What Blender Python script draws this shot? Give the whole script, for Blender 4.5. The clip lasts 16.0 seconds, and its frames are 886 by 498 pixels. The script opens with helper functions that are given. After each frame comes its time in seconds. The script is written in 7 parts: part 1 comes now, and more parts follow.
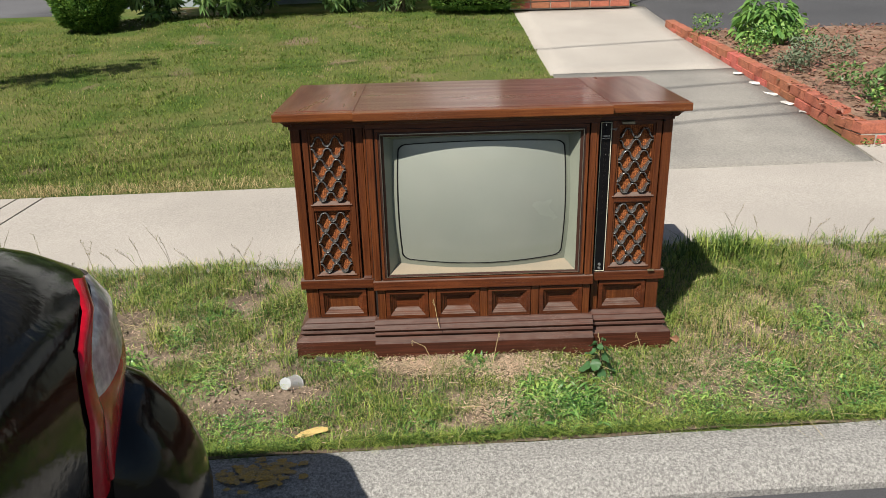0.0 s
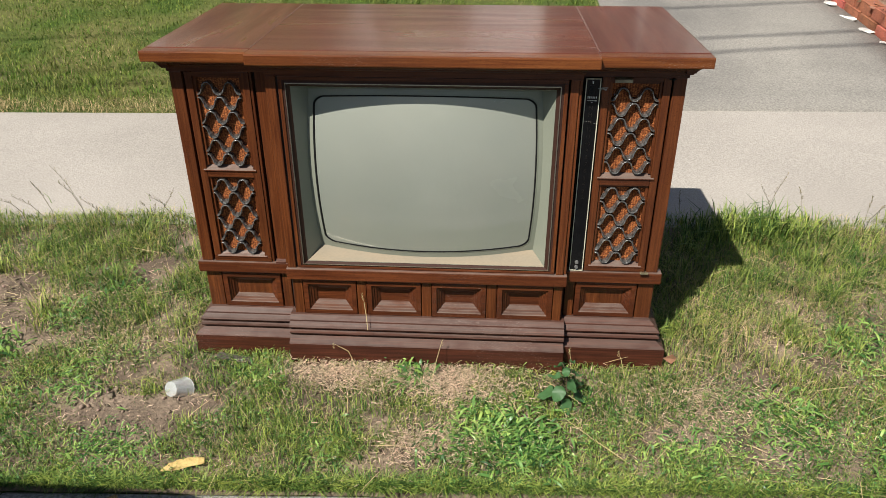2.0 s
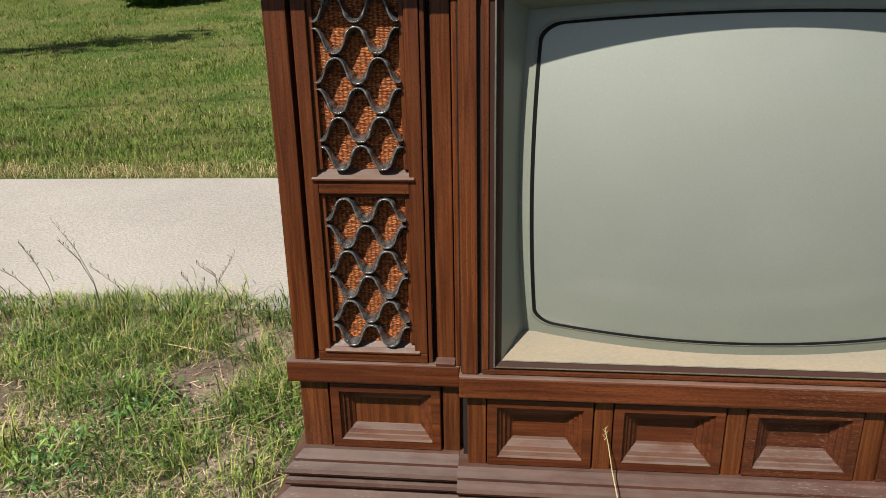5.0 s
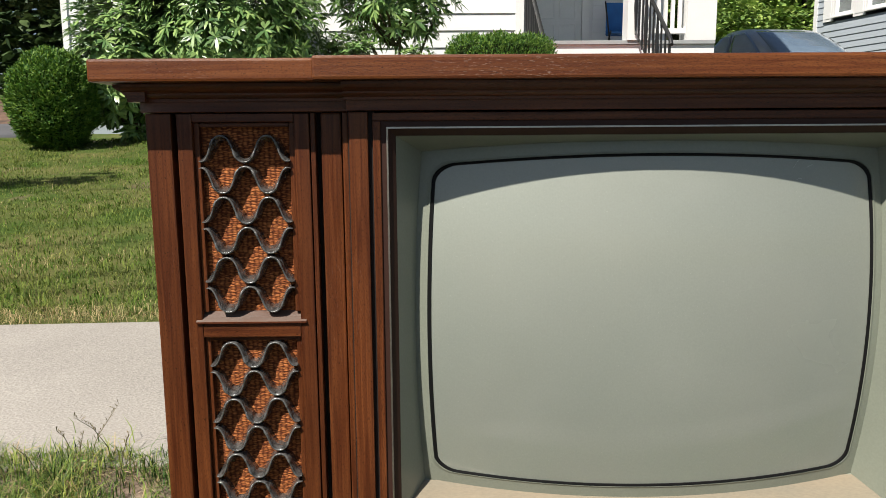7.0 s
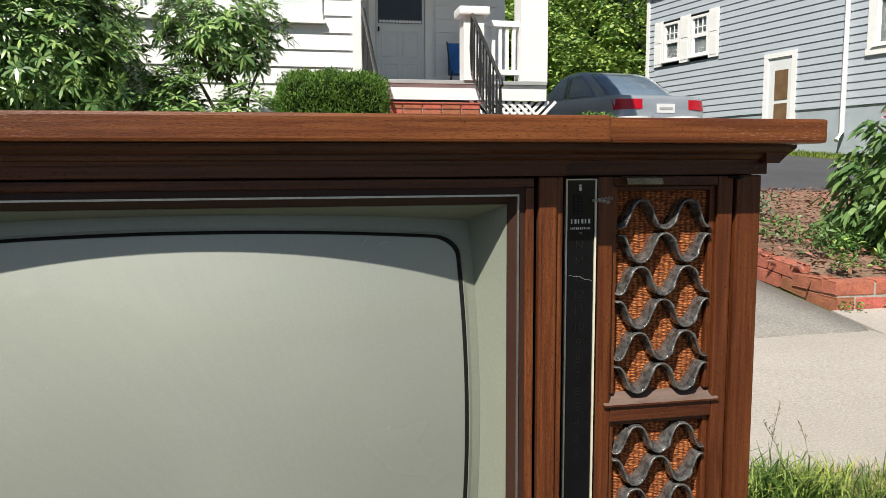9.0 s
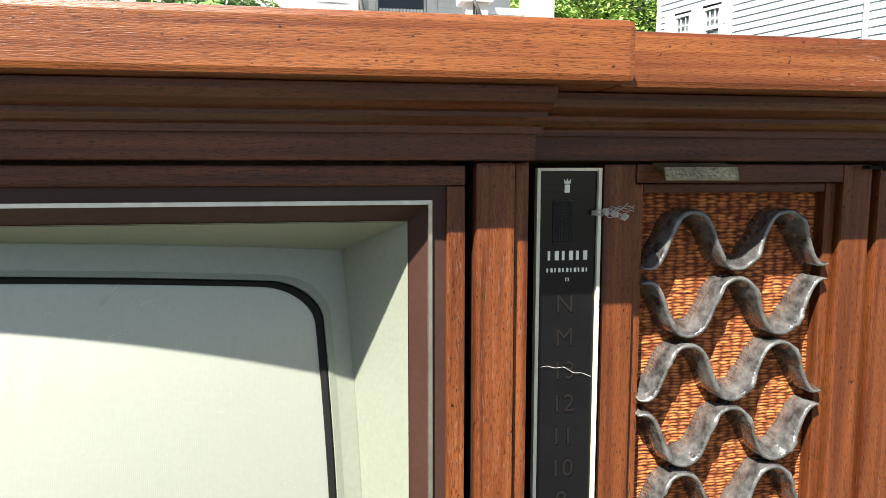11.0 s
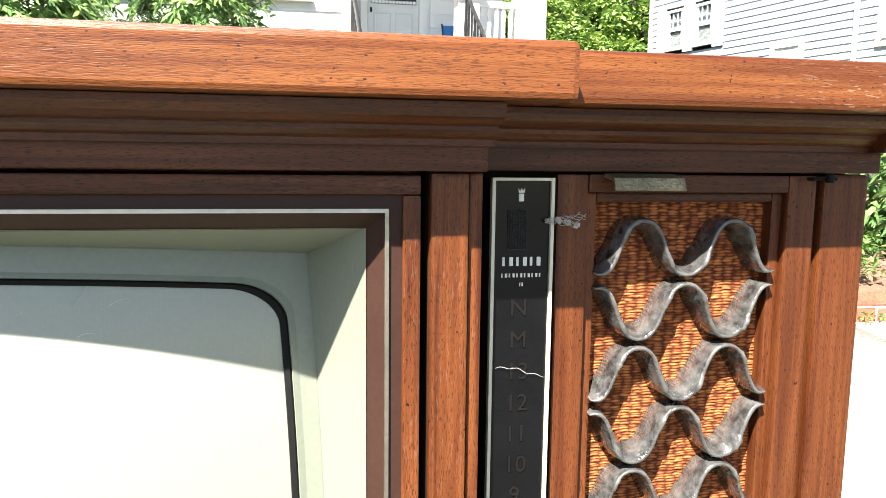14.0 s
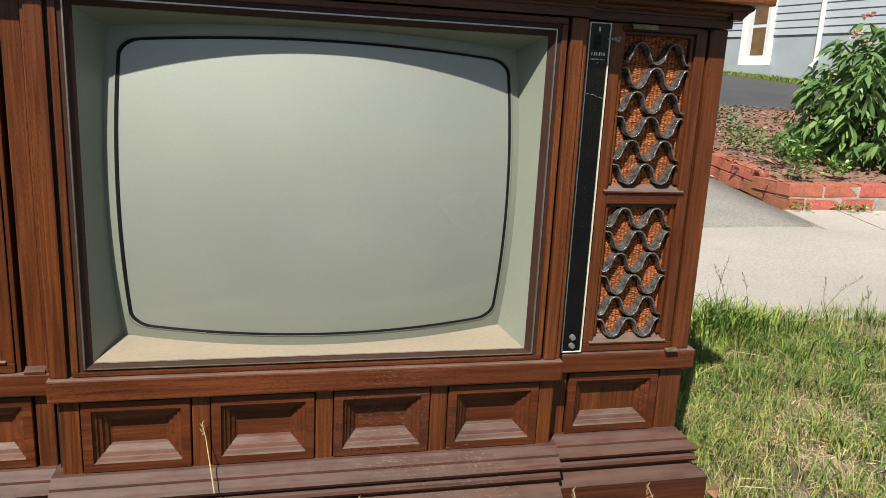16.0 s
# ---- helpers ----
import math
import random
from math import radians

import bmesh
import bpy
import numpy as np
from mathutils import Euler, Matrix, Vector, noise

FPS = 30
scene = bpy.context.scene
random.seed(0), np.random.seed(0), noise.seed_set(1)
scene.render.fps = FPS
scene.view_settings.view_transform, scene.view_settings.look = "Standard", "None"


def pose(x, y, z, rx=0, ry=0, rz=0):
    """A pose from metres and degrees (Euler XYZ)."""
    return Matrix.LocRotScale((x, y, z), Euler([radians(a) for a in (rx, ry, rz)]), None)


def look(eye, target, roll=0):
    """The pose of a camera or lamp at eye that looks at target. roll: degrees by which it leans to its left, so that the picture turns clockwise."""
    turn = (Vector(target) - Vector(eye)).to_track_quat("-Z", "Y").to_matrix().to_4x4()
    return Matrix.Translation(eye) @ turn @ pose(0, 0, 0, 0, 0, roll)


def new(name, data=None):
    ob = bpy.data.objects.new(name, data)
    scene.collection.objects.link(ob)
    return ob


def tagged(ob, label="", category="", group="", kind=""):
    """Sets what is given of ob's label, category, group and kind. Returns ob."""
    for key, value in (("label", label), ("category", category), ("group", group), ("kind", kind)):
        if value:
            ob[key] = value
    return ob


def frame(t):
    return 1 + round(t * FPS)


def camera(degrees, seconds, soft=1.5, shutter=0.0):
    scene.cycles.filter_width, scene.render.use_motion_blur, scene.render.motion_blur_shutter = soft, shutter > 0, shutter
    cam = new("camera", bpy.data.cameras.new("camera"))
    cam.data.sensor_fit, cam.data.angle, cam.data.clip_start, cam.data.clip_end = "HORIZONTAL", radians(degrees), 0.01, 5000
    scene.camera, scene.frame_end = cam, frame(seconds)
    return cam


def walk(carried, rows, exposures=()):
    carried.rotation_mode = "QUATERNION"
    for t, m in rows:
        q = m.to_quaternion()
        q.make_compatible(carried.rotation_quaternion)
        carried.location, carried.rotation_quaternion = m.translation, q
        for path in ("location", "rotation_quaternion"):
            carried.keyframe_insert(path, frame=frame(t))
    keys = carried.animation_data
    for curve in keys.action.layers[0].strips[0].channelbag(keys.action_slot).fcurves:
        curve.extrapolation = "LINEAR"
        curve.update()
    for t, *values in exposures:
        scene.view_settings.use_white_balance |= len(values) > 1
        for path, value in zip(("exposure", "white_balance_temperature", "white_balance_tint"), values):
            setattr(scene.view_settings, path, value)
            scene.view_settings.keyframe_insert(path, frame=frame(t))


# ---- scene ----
cam = camera(62.0, 16.0, soft=0.8)
PATH = [
    (0, (0.018, -0.064, 1.242), (0.042, 1.802, 0.523), -1.5),
    (0.5, (0.14, 0.012, 1.243), (0.126, 1.861, 0.481), -0.6),
    (1, (0.223, 0.166, 1.223), (0.189, 1.994, 0.413), -0.3),
    (1.5, (0.253, 0.353, 1.233), (0.185, 2.142, 0.342), -0.3),
    (2, (0.318, 0.518, 1.234), (0.207, 2.271, 0.277), -0.2),
    (2.5, (0.221, 0.656, 1.219), (0.051, 2.36, 0.186), -1.3),
    (3, (0.017, 0.837, 1.193), (-0.182, 2.495, 0.094), -2.1),
    (3.2, (-0.02, 0.943, 1.162), (-0.219, 2.593, 0.051), -2.2),
    (5.3, (-0.105, 1.279, 0.759), (-0.31, 3.187, 0.198), -0.95),
    (5.5, (-0.101, 1.292, 0.777), (-0.301, 3.218, 0.28), -0.7),
    (6, (-0.122, 1.318, 0.784), (-0.277, 3.268, 0.364), -0.5),
    (6.5, (-0.135, 1.327, 0.777), (-0.21, 3.295, 0.418), -0.5),
    (7, (-0.084, 1.293, 0.768), (-0.059, 3.269, 0.46), -0.4),
    (7.5, (-0.006, 1.296, 0.786), (0.115, 3.274, 0.515), -0.8),
    (8, (0.095, 1.308, 0.799), (0.333, 3.28, 0.564), -0.7),
    (8.5, (0.191, 1.348, 0.803), (0.552, 3.303, 0.587), -0.6),
    (10.8, (0.4257, 1.7699, 0.7903), (0.8077, 3.7182, 0.5491), 0.05),
    (11, (0.4247, 1.7859, 0.7923), (0.7789, 3.7407, 0.5611), 0.05),
    (11.5, (0.432, 1.8013, 0.7945), (0.7186, 3.7655, 0.5505), 0.21),
    (12, (0.4333, 1.8036, 0.7907), (0.7003, 3.7707, 0.5469), 0.46),
    (12.5, (0.4327, 1.8059, 0.7918), (0.682, 3.7754, 0.5493), 0.61),
    (13, (0.4332, 1.8099, 0.7954), (0.7006, 3.7759, 0.5315), 0.94),
    (13.5, (0.4377, 1.8059, 0.802), (0.761, 3.7644, 0.5424), 0.96),
    (14, (0.4382, 1.7689, 0.8006), (0.8152, 3.719, 0.5492), 0.68),
    (14.5, (0.4137, 1.6448, 0.7892), (0.8663, 3.5781, 0.5457), 1.11),
    (15, (0.3431, 1.4217, 0.774), (0.8497, 3.3376, 0.504), 1.25),
    (15.5, (0.2077, 1.2351, 0.7399), (0.6997, 3.1417, 0.3896), 2.27),
    (16, (0.1033, 1.1342, 0.7012), (0.5547, 3.0311, 0.2561), 2.86),
]
walk(cam, [(t, look(eye, target, roll)) for t, eye, target, roll in PATH],
     exposures=[(0.0, 0.3), (8.7, 0.3), (10.8, 1.5), (11.5, 1.78), (12.5, 1.9), (13.5, 1.95), (14.2, 2.02), (14.6, 1.75), (15.0, 1.28), (15.6, 0.58), (16.0, 0.42)])

# ---- daylight ----
SUN_WAY = Vector((0.72, 1.0, -1.60)).normalized()
world = bpy.data.worlds.new("sky")
scene.world = world
world.use_nodes = True
wn = world.node_tree
sky = wn.nodes.new("ShaderNodeTexSky")
sky.sky_type = 'NISHITA'
sky.sun_disc = False
sky.sun_elevation = math.asin(-SUN_WAY.z)
sky.sun_rotation = math.atan2(-SUN_WAY.x, -SUN_WAY.y)
wn.links.new(sky.outputs[0], wn.nodes["Background"].inputs[0])
wn.nodes["Background"].inputs[1].default_value = 0.058
sun_data = bpy.data.lights.new("sun", "SUN")
sun_data.energy, sun_data.angle, sun_data.color = 5.7, radians(0.55), (1.0, 0.95, 0.87)
sun = new("sun", sun_data)
sun.matrix_world = look((-6, -8, 14), Vector((-6, -8, 14)) + SUN_WAY)


# ---- materials ----
def material(name, colour, rough=0.6, vary=0.25, scale=6.0, fine=60.0, bump=0.15, stretch=(1, 1, 1), metal=0.0,
             second=None, coat=0.0, spec=0.5, island=0.0, rnd=0.0, sss=0.0):
    """A surface whose colour drifts at two scales, with a fine relief."""
    m = bpy.data.materials.new(name)
    m.use_nodes = True
    nt = m.node_tree
    b = nt.nodes["Principled BSDF"]
    co = nt.nodes.new("ShaderNodeTexCoord")
    mp = nt.nodes.new("ShaderNodeMapping")
    mp.inputs["Scale"].default_value = stretch
    nt.links.new(co.outputs["Object"], mp.inputs[0])
    n1 = nt.nodes.new("ShaderNodeTexNoise")
    n1.inputs["Scale"].default_value, n1.inputs["Detail"].default_value = scale, 5
    n2 = nt.nodes.new("ShaderNodeTexNoise")
    n2.inputs["Scale"].default_value, n2.inputs["Detail"].default_value = fine, 4
    for n in (n1, n2):
        nt.links.new(mp.outputs[0], n.inputs["Vector"])
    a = Vector(colour)
    c2 = Vector(second) if second else a * (1 - vary)
    mix = nt.nodes.new("ShaderNodeMix")
    mix.data_type = 'RGBA'
    mix.inputs[6].default_value, mix.inputs[7].default_value = (*c2, 1), (*a, 1)
    ramp = nt.nodes.new("ShaderNodeMapRange")
    ramp.inputs[1].default_value, ramp.inputs[2].default_value = 0.35, 0.65
    nt.links.new(n1.outputs[0], ramp.inputs[0])
    nt.links.new(ramp.outputs[0], mix.inputs[0])
    grain = nt.nodes.new("ShaderNodeMix")
    grain.data_type, grain.blend_type = 'RGBA', 'MULTIPLY'
    grain.inputs[0].default_value = min(1, vary * 2)
    nt.links.new(mix.outputs[2], grain.inputs[6])
    gr = nt.nodes.new("ShaderNodeMapRange")
    gr.inputs[1].default_value, gr.inputs[2].default_value = 0.3, 0.7
    gr.inputs[3].default_value, gr.inputs[4].default_value = 0.65, 1.25
    nt.links.new(n2.outputs[0], gr.inputs[0])
    cc = nt.nodes.new("ShaderNodeCombineColor")
    for k in range(3):
        nt.links.new(gr.outputs[0], cc.inputs[k])
    nt.links.new(cc.outputs[0], grain.inputs[7])
    last = grain.outputs[2]
    if island or rnd:
        hs = nt.nodes.new("ShaderNodeHueSaturation")
        if island:
            src = nt.nodes.new("ShaderNodeNewGeometry").outputs["Random Per Island"]
        else:
            src = nt.nodes.new("ShaderNodeObjectInfo").outputs["Random"]
        mr = nt.nodes.new("ShaderNodeMapRange")
        mr.inputs[3].default_value, mr.inputs[4].default_value = 1 - (island or rnd), 1 + (island or rnd)
        nt.links.new(src, mr.inputs[0])
        nt.links.new(mr.outputs[0], hs.inputs["Value"])
        hu = nt.nodes.new("ShaderNodeMapRange")
        hu.inputs[3].default_value, hu.inputs[4].default_value = 0.5 + 0.06 * (island or rnd), 0.5 - 0.06 * (island or rnd)
        nt.links.new(src, hu.inputs[0])
        nt.links.new(hu.outputs[0], hs.inputs["Hue"])
        nt.links.new(last, hs.inputs["Color"])
        last = hs.outputs[0]
    nt.links.new(last, b.inputs["Base Color"])
    b.inputs["Roughness"].default_value, b.inputs["Metallic"].default_value = rough, metal
    b.inputs["Coat Weight"].default_value, b.inputs["Specular IOR Level"].default_value = coat, spec
    b.inputs["Coat Roughness"].default_value = 0.08
    if bump:
        bp = nt.nodes.new("ShaderNodeBump")
        bp.inputs["Strength"].default_value, bp.inputs["Distance"].default_value = bump, 0.004
        nt.links.new(n2.outputs[0], bp.inputs["Height"])
        nt.links.new(bp.outputs[0], b.inputs["Normal"])
    return m


def wood(name, dark, light, along, rough=0.38, coat=0.0, pores=0.7, scratch=0.0, dust=0.0):
    """Walnut veneer: streaks along one axis, dark pores, some pale scuffs."""
    m = bpy.data.materials.new(name)
    m.use_nodes = True
    nt = m.node_tree
    b = nt.nodes["Principled BSDF"]
    co = nt.nodes.new("ShaderNodeTexCoord")

    def noise_of(s_across, s_along, detail, dist=0.0):
        mp = nt.nodes.new("ShaderNodeMapping")
        sc = [s_across] * 3
        sc[along] = s_along
        mp.inputs["Scale"].default_value = sc
        nt.links.new(co.outputs["Object"], mp.inputs[0])
        n = nt.nodes.new("ShaderNodeTexNoise")
        n.inputs["Scale"].default_value, n.inputs["Detail"].default_value = 1.0, detail
        n.inputs["Distortion"].default_value = dist
        nt.links.new(mp.outputs[0], n.inputs["Vector"])
        return n.outputs[0]

    def ranged(src, a, bb, lo, hi):
        r = nt.nodes.new("ShaderNodeMapRange")
        for k, v in enumerate((a, bb, lo, hi)):
            r.inputs[k + 1].default_value = v
        nt.links.new(src, r.inputs[0])
        return r.outputs[0]

    def mixed(fac, c1, c2, kind='MIX'):
        x = nt.nodes.new("ShaderNodeMix")
        x.data_type, x.blend_type = 'RGBA', kind
        for k, v in ((0, fac), (6, c1), (7, c2)):
            if hasattr(v, "links"):
                nt.links.new(v, x.inputs[k])
            else:
                x.inputs[k].default_value = v
        return x.outputs[2]

    streak = noise_of(240.0, 7.0, 6, 0.8)
    broad = noise_of(14.0, 1.6, 3, 0.4)
    pore = noise_of(2500.0, 260.0, 3)
    pit = noise_of(520.0, 380.0, 1)
    figure = noise_of(55.0, 3.0, 4, 1.2)
    col = mixed(ranged(streak, 0.32, 0.68, 0, 1), (*dark, 1), (*light, 1))
    col = mixed(ranged(figure, 0.50, 0.72, 0.0, 0.55), col, (*[0.55 * v for v in dark], 1))
    col = mixed(ranged(broad, 0.35, 0.7, 0.0, 0.6), col, (*[0.5 * v for v in dark], 1))
    col = mixed(ranged(pore, 0.55, 0.64, 0.0, pores), col, (*[0.25 * v for v in dark], 1))
    col = mixed(ranged(pit, 0.73, 0.77, 0.0, 0.85), col, (*[0.12 * v for v in dark], 1))
    if scratch:
        scuff = noise_of(1100.0, 160.0, 3)
        patch = noise_of(7.0, 5.0, 2)
        f = nt.nodes.new("ShaderNodeMath")
        f.operation = 'MULTIPLY'
        nt.links.new(ranged(scuff, 0.62, 0.66, 0, 1), f.inputs[0])
        nt.links.new(ranged(patch, 0.52, 0.62, 0, scratch), f.inputs[1])
        col = mixed(f.outputs[0], col, (0.62, 0.5, 0.42, 1))
    if dust:
        ge = nt.nodes.new("ShaderNodeNewGeometry")
        sz = nt.nodes.new("ShaderNodeSeparateXYZ")
        nt.links.new(ge.outputs["Normal"], sz.inputs[0])
        f = nt.nodes.new("ShaderNodeMath")
        f.operation = 'MULTIPLY'
        nt.links.new(ranged(sz.outputs[2], 0.15, 0.6, 0, dust), f.inputs[0])
        nt.links.new(ranged(noise_of(60.0, 22.0, 4), 0.3, 0.6, 0.45, 1), f.inputs[1])
        col = mixed(f.outputs[0], col, (0.19, 0.155, 0.130, 1))
    nt.links.new(col, b.inputs["Base Color"])
    nt.links.new(ranged(broad, 0.3, 0.7, rough - 0.08, rough + 0.12), b.inputs["Roughness"])
    b.inputs["Coat Weight"].default_value, b.inputs["Coat Roughness"].default_value = coat, 0.16
    b.inputs["Specular IOR Level"].default_value = 0.28
    bp = nt.nodes.new("ShaderNodeBump")
    bp.inputs["Strength"].default_value, bp.inputs["Distance"].default_value = 0.38, 0.0006
    bp.invert = True
    nt.links.new(pore, bp.inputs["Height"])
    nt.links.new(bp.outputs[0], b.inputs["Normal"])
    return m


def cloth_material():
    """Coarse orange-brown speaker cloth with a basket weave."""
    m = bpy.data.materials.new("speaker_cloth")
    m.use_nodes = True
    nt = m.node_tree
    b = nt.nodes["Principled BSDF"]
    co = nt.nodes.new("ShaderNodeTexCoord")
    sp = nt.nodes.new("ShaderNodeSeparateXYZ")
    cb = nt.nodes.new("ShaderNodeCombineXYZ")
    nt.links.new(co.outputs["Object"], sp.inputs[0])
    nt.links.new(sp.outputs[0], cb.inputs[0])
    nt.links.new(sp.outputs[2], cb.inputs[1])
    nz = nt.nodes.new("ShaderNodeTexNoise")
    nz.inputs["Scale"].default_value = 220
    nt.links.new(cb.outputs[0], nz.inputs["Vector"])
    wob = nt.nodes.new("ShaderNodeTexNoise")
    wob.inputs["Scale"].default_value, wob.inputs["Detail"].default_value = 150, 2
    nt.links.new(cb.outputs[0], wob.inputs["Vector"])
    sh = nt.nodes.new("ShaderNodeVectorMath")
    sh.operation = 'MULTIPLY_ADD'
    sh.inputs[1].default_value = (0.0022, 0.0014, 0)
    nt.links.new(wob.outputs["Color"], sh.inputs[0])
    nt.links.new(cb.outputs[0], sh.inputs[2])
    sc = nt.nodes.new("ShaderNodeVectorMath")
    sc.operation = 'MULTIPLY'
    sc.inputs[1].default_value = (172.0, 610.0, 0)
    nt.links.new(sh.outputs[0], sc.inputs[0])
    knot = nt.nodes.new("ShaderNodeTexVoronoi")
    knot.inputs["Scale"].default_value, knot.inputs["Randomness"].default_value = 1.0, 0.45
    nt.links.new(sc.outputs[0], knot.inputs["Vector"])
    yarn = nt.nodes.new("ShaderNodeMix")
    yarn.data_type = 'RGBA'
    yarn.inputs[6].default_value, yarn.inputs[7].default_value = (0.60, 0.215, 0.066, 1), (0.34, 0.100, 0.031, 1)
    tone = nt.nodes.new("ShaderNodeSeparateColor")
    nt.links.new(knot.outputs["Color"], tone.inputs[0])
    nt.links.new(tone.outputs[0], yarn.inputs[0])
    gap = nt.nodes.new("ShaderNodeMapRange")
    gap.inputs[1].default_value, gap.inputs[2].default_value = 0.28, 0.60
    nt.links.new(knot.outputs["Distance"], gap.inputs[0])
    dark = nt.nodes.new("ShaderNodeMix")
    dark.data_type = 'RGBA'
    nt.links.new(gap.outputs[0], dark.inputs[0])
    nt.links.new(yarn.outputs[2], dark.inputs[6])
    dark.inputs[7].default_value = (0.105, 0.028, 0.010, 1)
    mul = nt.nodes.new("ShaderNodeMix")
    mul.data_type, mul.blend_type = 'RGBA', 'OVERLAY'
    mul.inputs[0].default_value = 0.5
    nt.links.new(dark.outputs[2], mul.inputs[6])
    nt.links.new(nz.outputs[0], mul.inputs[7])
    nt.links.new(mul.outputs[2], b.inputs["Base Color"])
    b.inputs["Roughness"].default_value = 0.85
    b.inputs["Specular IOR Level"].default_value = 0.2
    bp = nt.nodes.new("ShaderNodeBump")
    bp.inputs["Strength"].default_value, bp.inputs["Distance"].default_value = 0.9, 0.0012
    bp.invert = True
    nt.links.new(knot.outputs["Distance"], bp.inputs["Height"])
    nt.links.new(bp.outputs[0], b.inputs["Normal"])
    return m


def scroll_material():
    """Glossy black casting, rubbed grey along its ridges."""
    m = material("black_antiqued_scroll", (0.092, 0.090, 0.086), 0.26, 0.3, 160, 520, 0.25, second=(0.024, 0.0235, 0.0225), coat=1.0)
    nt = m.node_tree
    b = nt.nodes["Principled BSDF"]
    ge = nt.nodes.new("ShaderNodeNewGeometry")
    r = nt.nodes.new("ShaderNodeMapRange")
    r.inputs[1].default_value, r.inputs[2].default_value, r.inputs[4].default_value = 0.54, 0.66, 0.6
    nt.links.new(ge.outputs["Pointiness"], r.inputs[0])
    x = nt.nodes.new("ShaderNodeMix")
    x.data_type = 'RGBA'
    nt.links.new(r.outputs[0], x.inputs[0])
    nt.links.new(b.inputs["Base Color"].links[0].from_socket, x.inputs[6])
    x.inputs[7].default_value = (0.30, 0.285, 0.26, 1)
    nt.links.new(x.outputs[2], b.inputs["Base Color"])
    return m


def screen_material():
    """Grey-green tube face: upright phosphor stripes, pale smears of dust and painted reflection, and a clear glass
    front.
    """
    m = material("picture_tube", (0.372, 0.393, 0.338), 0.72, 0.05, 4, 420, 0.0, coat=1.0, second=(0.340, 0.364, 0.314), spec=0.5, metal=0.5)
    nt = m.node_tree
    b = nt.nodes["Principled BSDF"]
    co = nt.nodes.new("ShaderNodeTexCoord")

    def film(scale, stretch, lo, hi, top, detail=5):
        mp = nt.nodes.new("ShaderNodeMapping")
        mp.inputs["Scale"].default_value = stretch
        mp.inputs["Rotation"].default_value = (0, radians(24), 0)
        nt.links.new(co.outputs["Object"], mp.inputs[0])
        n = nt.nodes.new("ShaderNodeTexNoise")
        n.inputs["Scale"].default_value, n.inputs["Detail"].default_value, n.inputs["Distortion"].default_value = scale, detail, 0.7
        nt.links.new(mp.outputs[0], n.inputs["Vector"])
        r = nt.nodes.new("ShaderNodeMapRange")
        for k, v in enumerate((lo, hi, 0.0, top)):
            r.inputs[k + 1].default_value = v
        nt.links.new(n.outputs[0], r.inputs[0])
        return r.outputs[0]

    def over(fac, old, colour):
        x = nt.nodes.new("ShaderNodeMix")
        x.data_type = 'RGBA'
        nt.links.new(fac, x.inputs[0])
        nt.links.new(old, x.inputs[6])
        x.inputs[7].default_value = (*colour, 1)
        return x.outputs[2]
    wave = nt.nodes.new("ShaderNodeTexWave")
    wave.inputs["Scale"].default_value = 380.0
    nt.links.new(co.outputs["Object"], wave.inputs["Vector"])
    wr = nt.nodes.new("ShaderNodeMapRange")
    wr.inputs[3].default_value, wr.inputs[4].default_value = 0.0, 0.16
    nt.links.new(wave.outputs[1], wr.inputs[0])
    col = over(wr.outputs[0], b.inputs["Base Color"].links[0].from_socket, (0.22, 0.245, 0.205))
    # pale smears: dust film plus hazy reflections put into the tube's colour
    col = over(film(3.2, (1.4, 1, 0.8), 0.40, 0.72, 0.20), col, (0.40, 0.385, 0.33))
    col = over(film(7.0, (1.0, 1, 1.3), 0.56, 0.76, 0.10), col, (0.46, 0.46, 0.42))
    col = over(film(700.0, (1, 1, 1), 0.72, 0.78, 0.35, 1), col, (0.55, 0.53, 0.46))
    nt.links.new(col, b.inputs["Base Color"])
    nt.links.new(film(5.0, (0.7, 1, 2.0), 0.40, 0.75, 0.30), b.inputs["Coat Roughness"])
    return m


def glass_material(name, tint=(1, 1, 1), rough=0.02):
    m = bpy.data.materials.new(name)
    m.use_nodes = True
    b = m.node_tree.nodes["Principled BSDF"]
    b.inputs["Base Color"].default_value = (*tint, 1)
    b.inputs["Transmission Weight"].default_value = 1.0
    b.inputs["Roughness"].default_value = rough
    b.inputs["IOR"].default_value = 1.45
    return m


WOOD_V = wood("walnut_upright", (0.080, 0.0198, 0.0062), (0.192, 0.0595, 0.0180), 2, coat=0.12, scratch=0.05)
WOOD_H = wood("walnut_level", (0.068, 0.0178, 0.0064), (0.172, 0.052, 0.0172), 0, coat=0.15, pores=0.9, scratch=0.08)
WOOD_EDGE = wood("walnut_slab_edge", (0.124, 0.0305, 0.0078), (0.252, 0.085, 0.0230), 0, rough=0.36, coat=0.25, pores=0.6, scratch=0.22)
WOOD_TOP = wood("walnut_tabletop", (0.120, 0.0265, 0.0105), (0.185, 0.046, 0.018), 0, rough=0.30, coat=0.6, pores=0.35)
WOOD_TOP_SIDE = wood("walnut_tabletop_ends", (0.115, 0.026, 0.0100), (0.180, 0.045, 0.017), 1, rough=0.32, coat=0.55, pores=0.35)
WOOD_BASE = wood("walnut_worn_base", (0.046, 0.0130, 0.0072), (0.108, 0.032, 0.0165), 0, rough=0.50, pores=0.5, scratch=0.25, dust=0.26)
WOOD_COFFER = wood("walnut_coffer", (0.068, 0.0165, 0.0062), (0.158, 0.045, 0.0155), 0, scratch=0.18, dust=0.62)
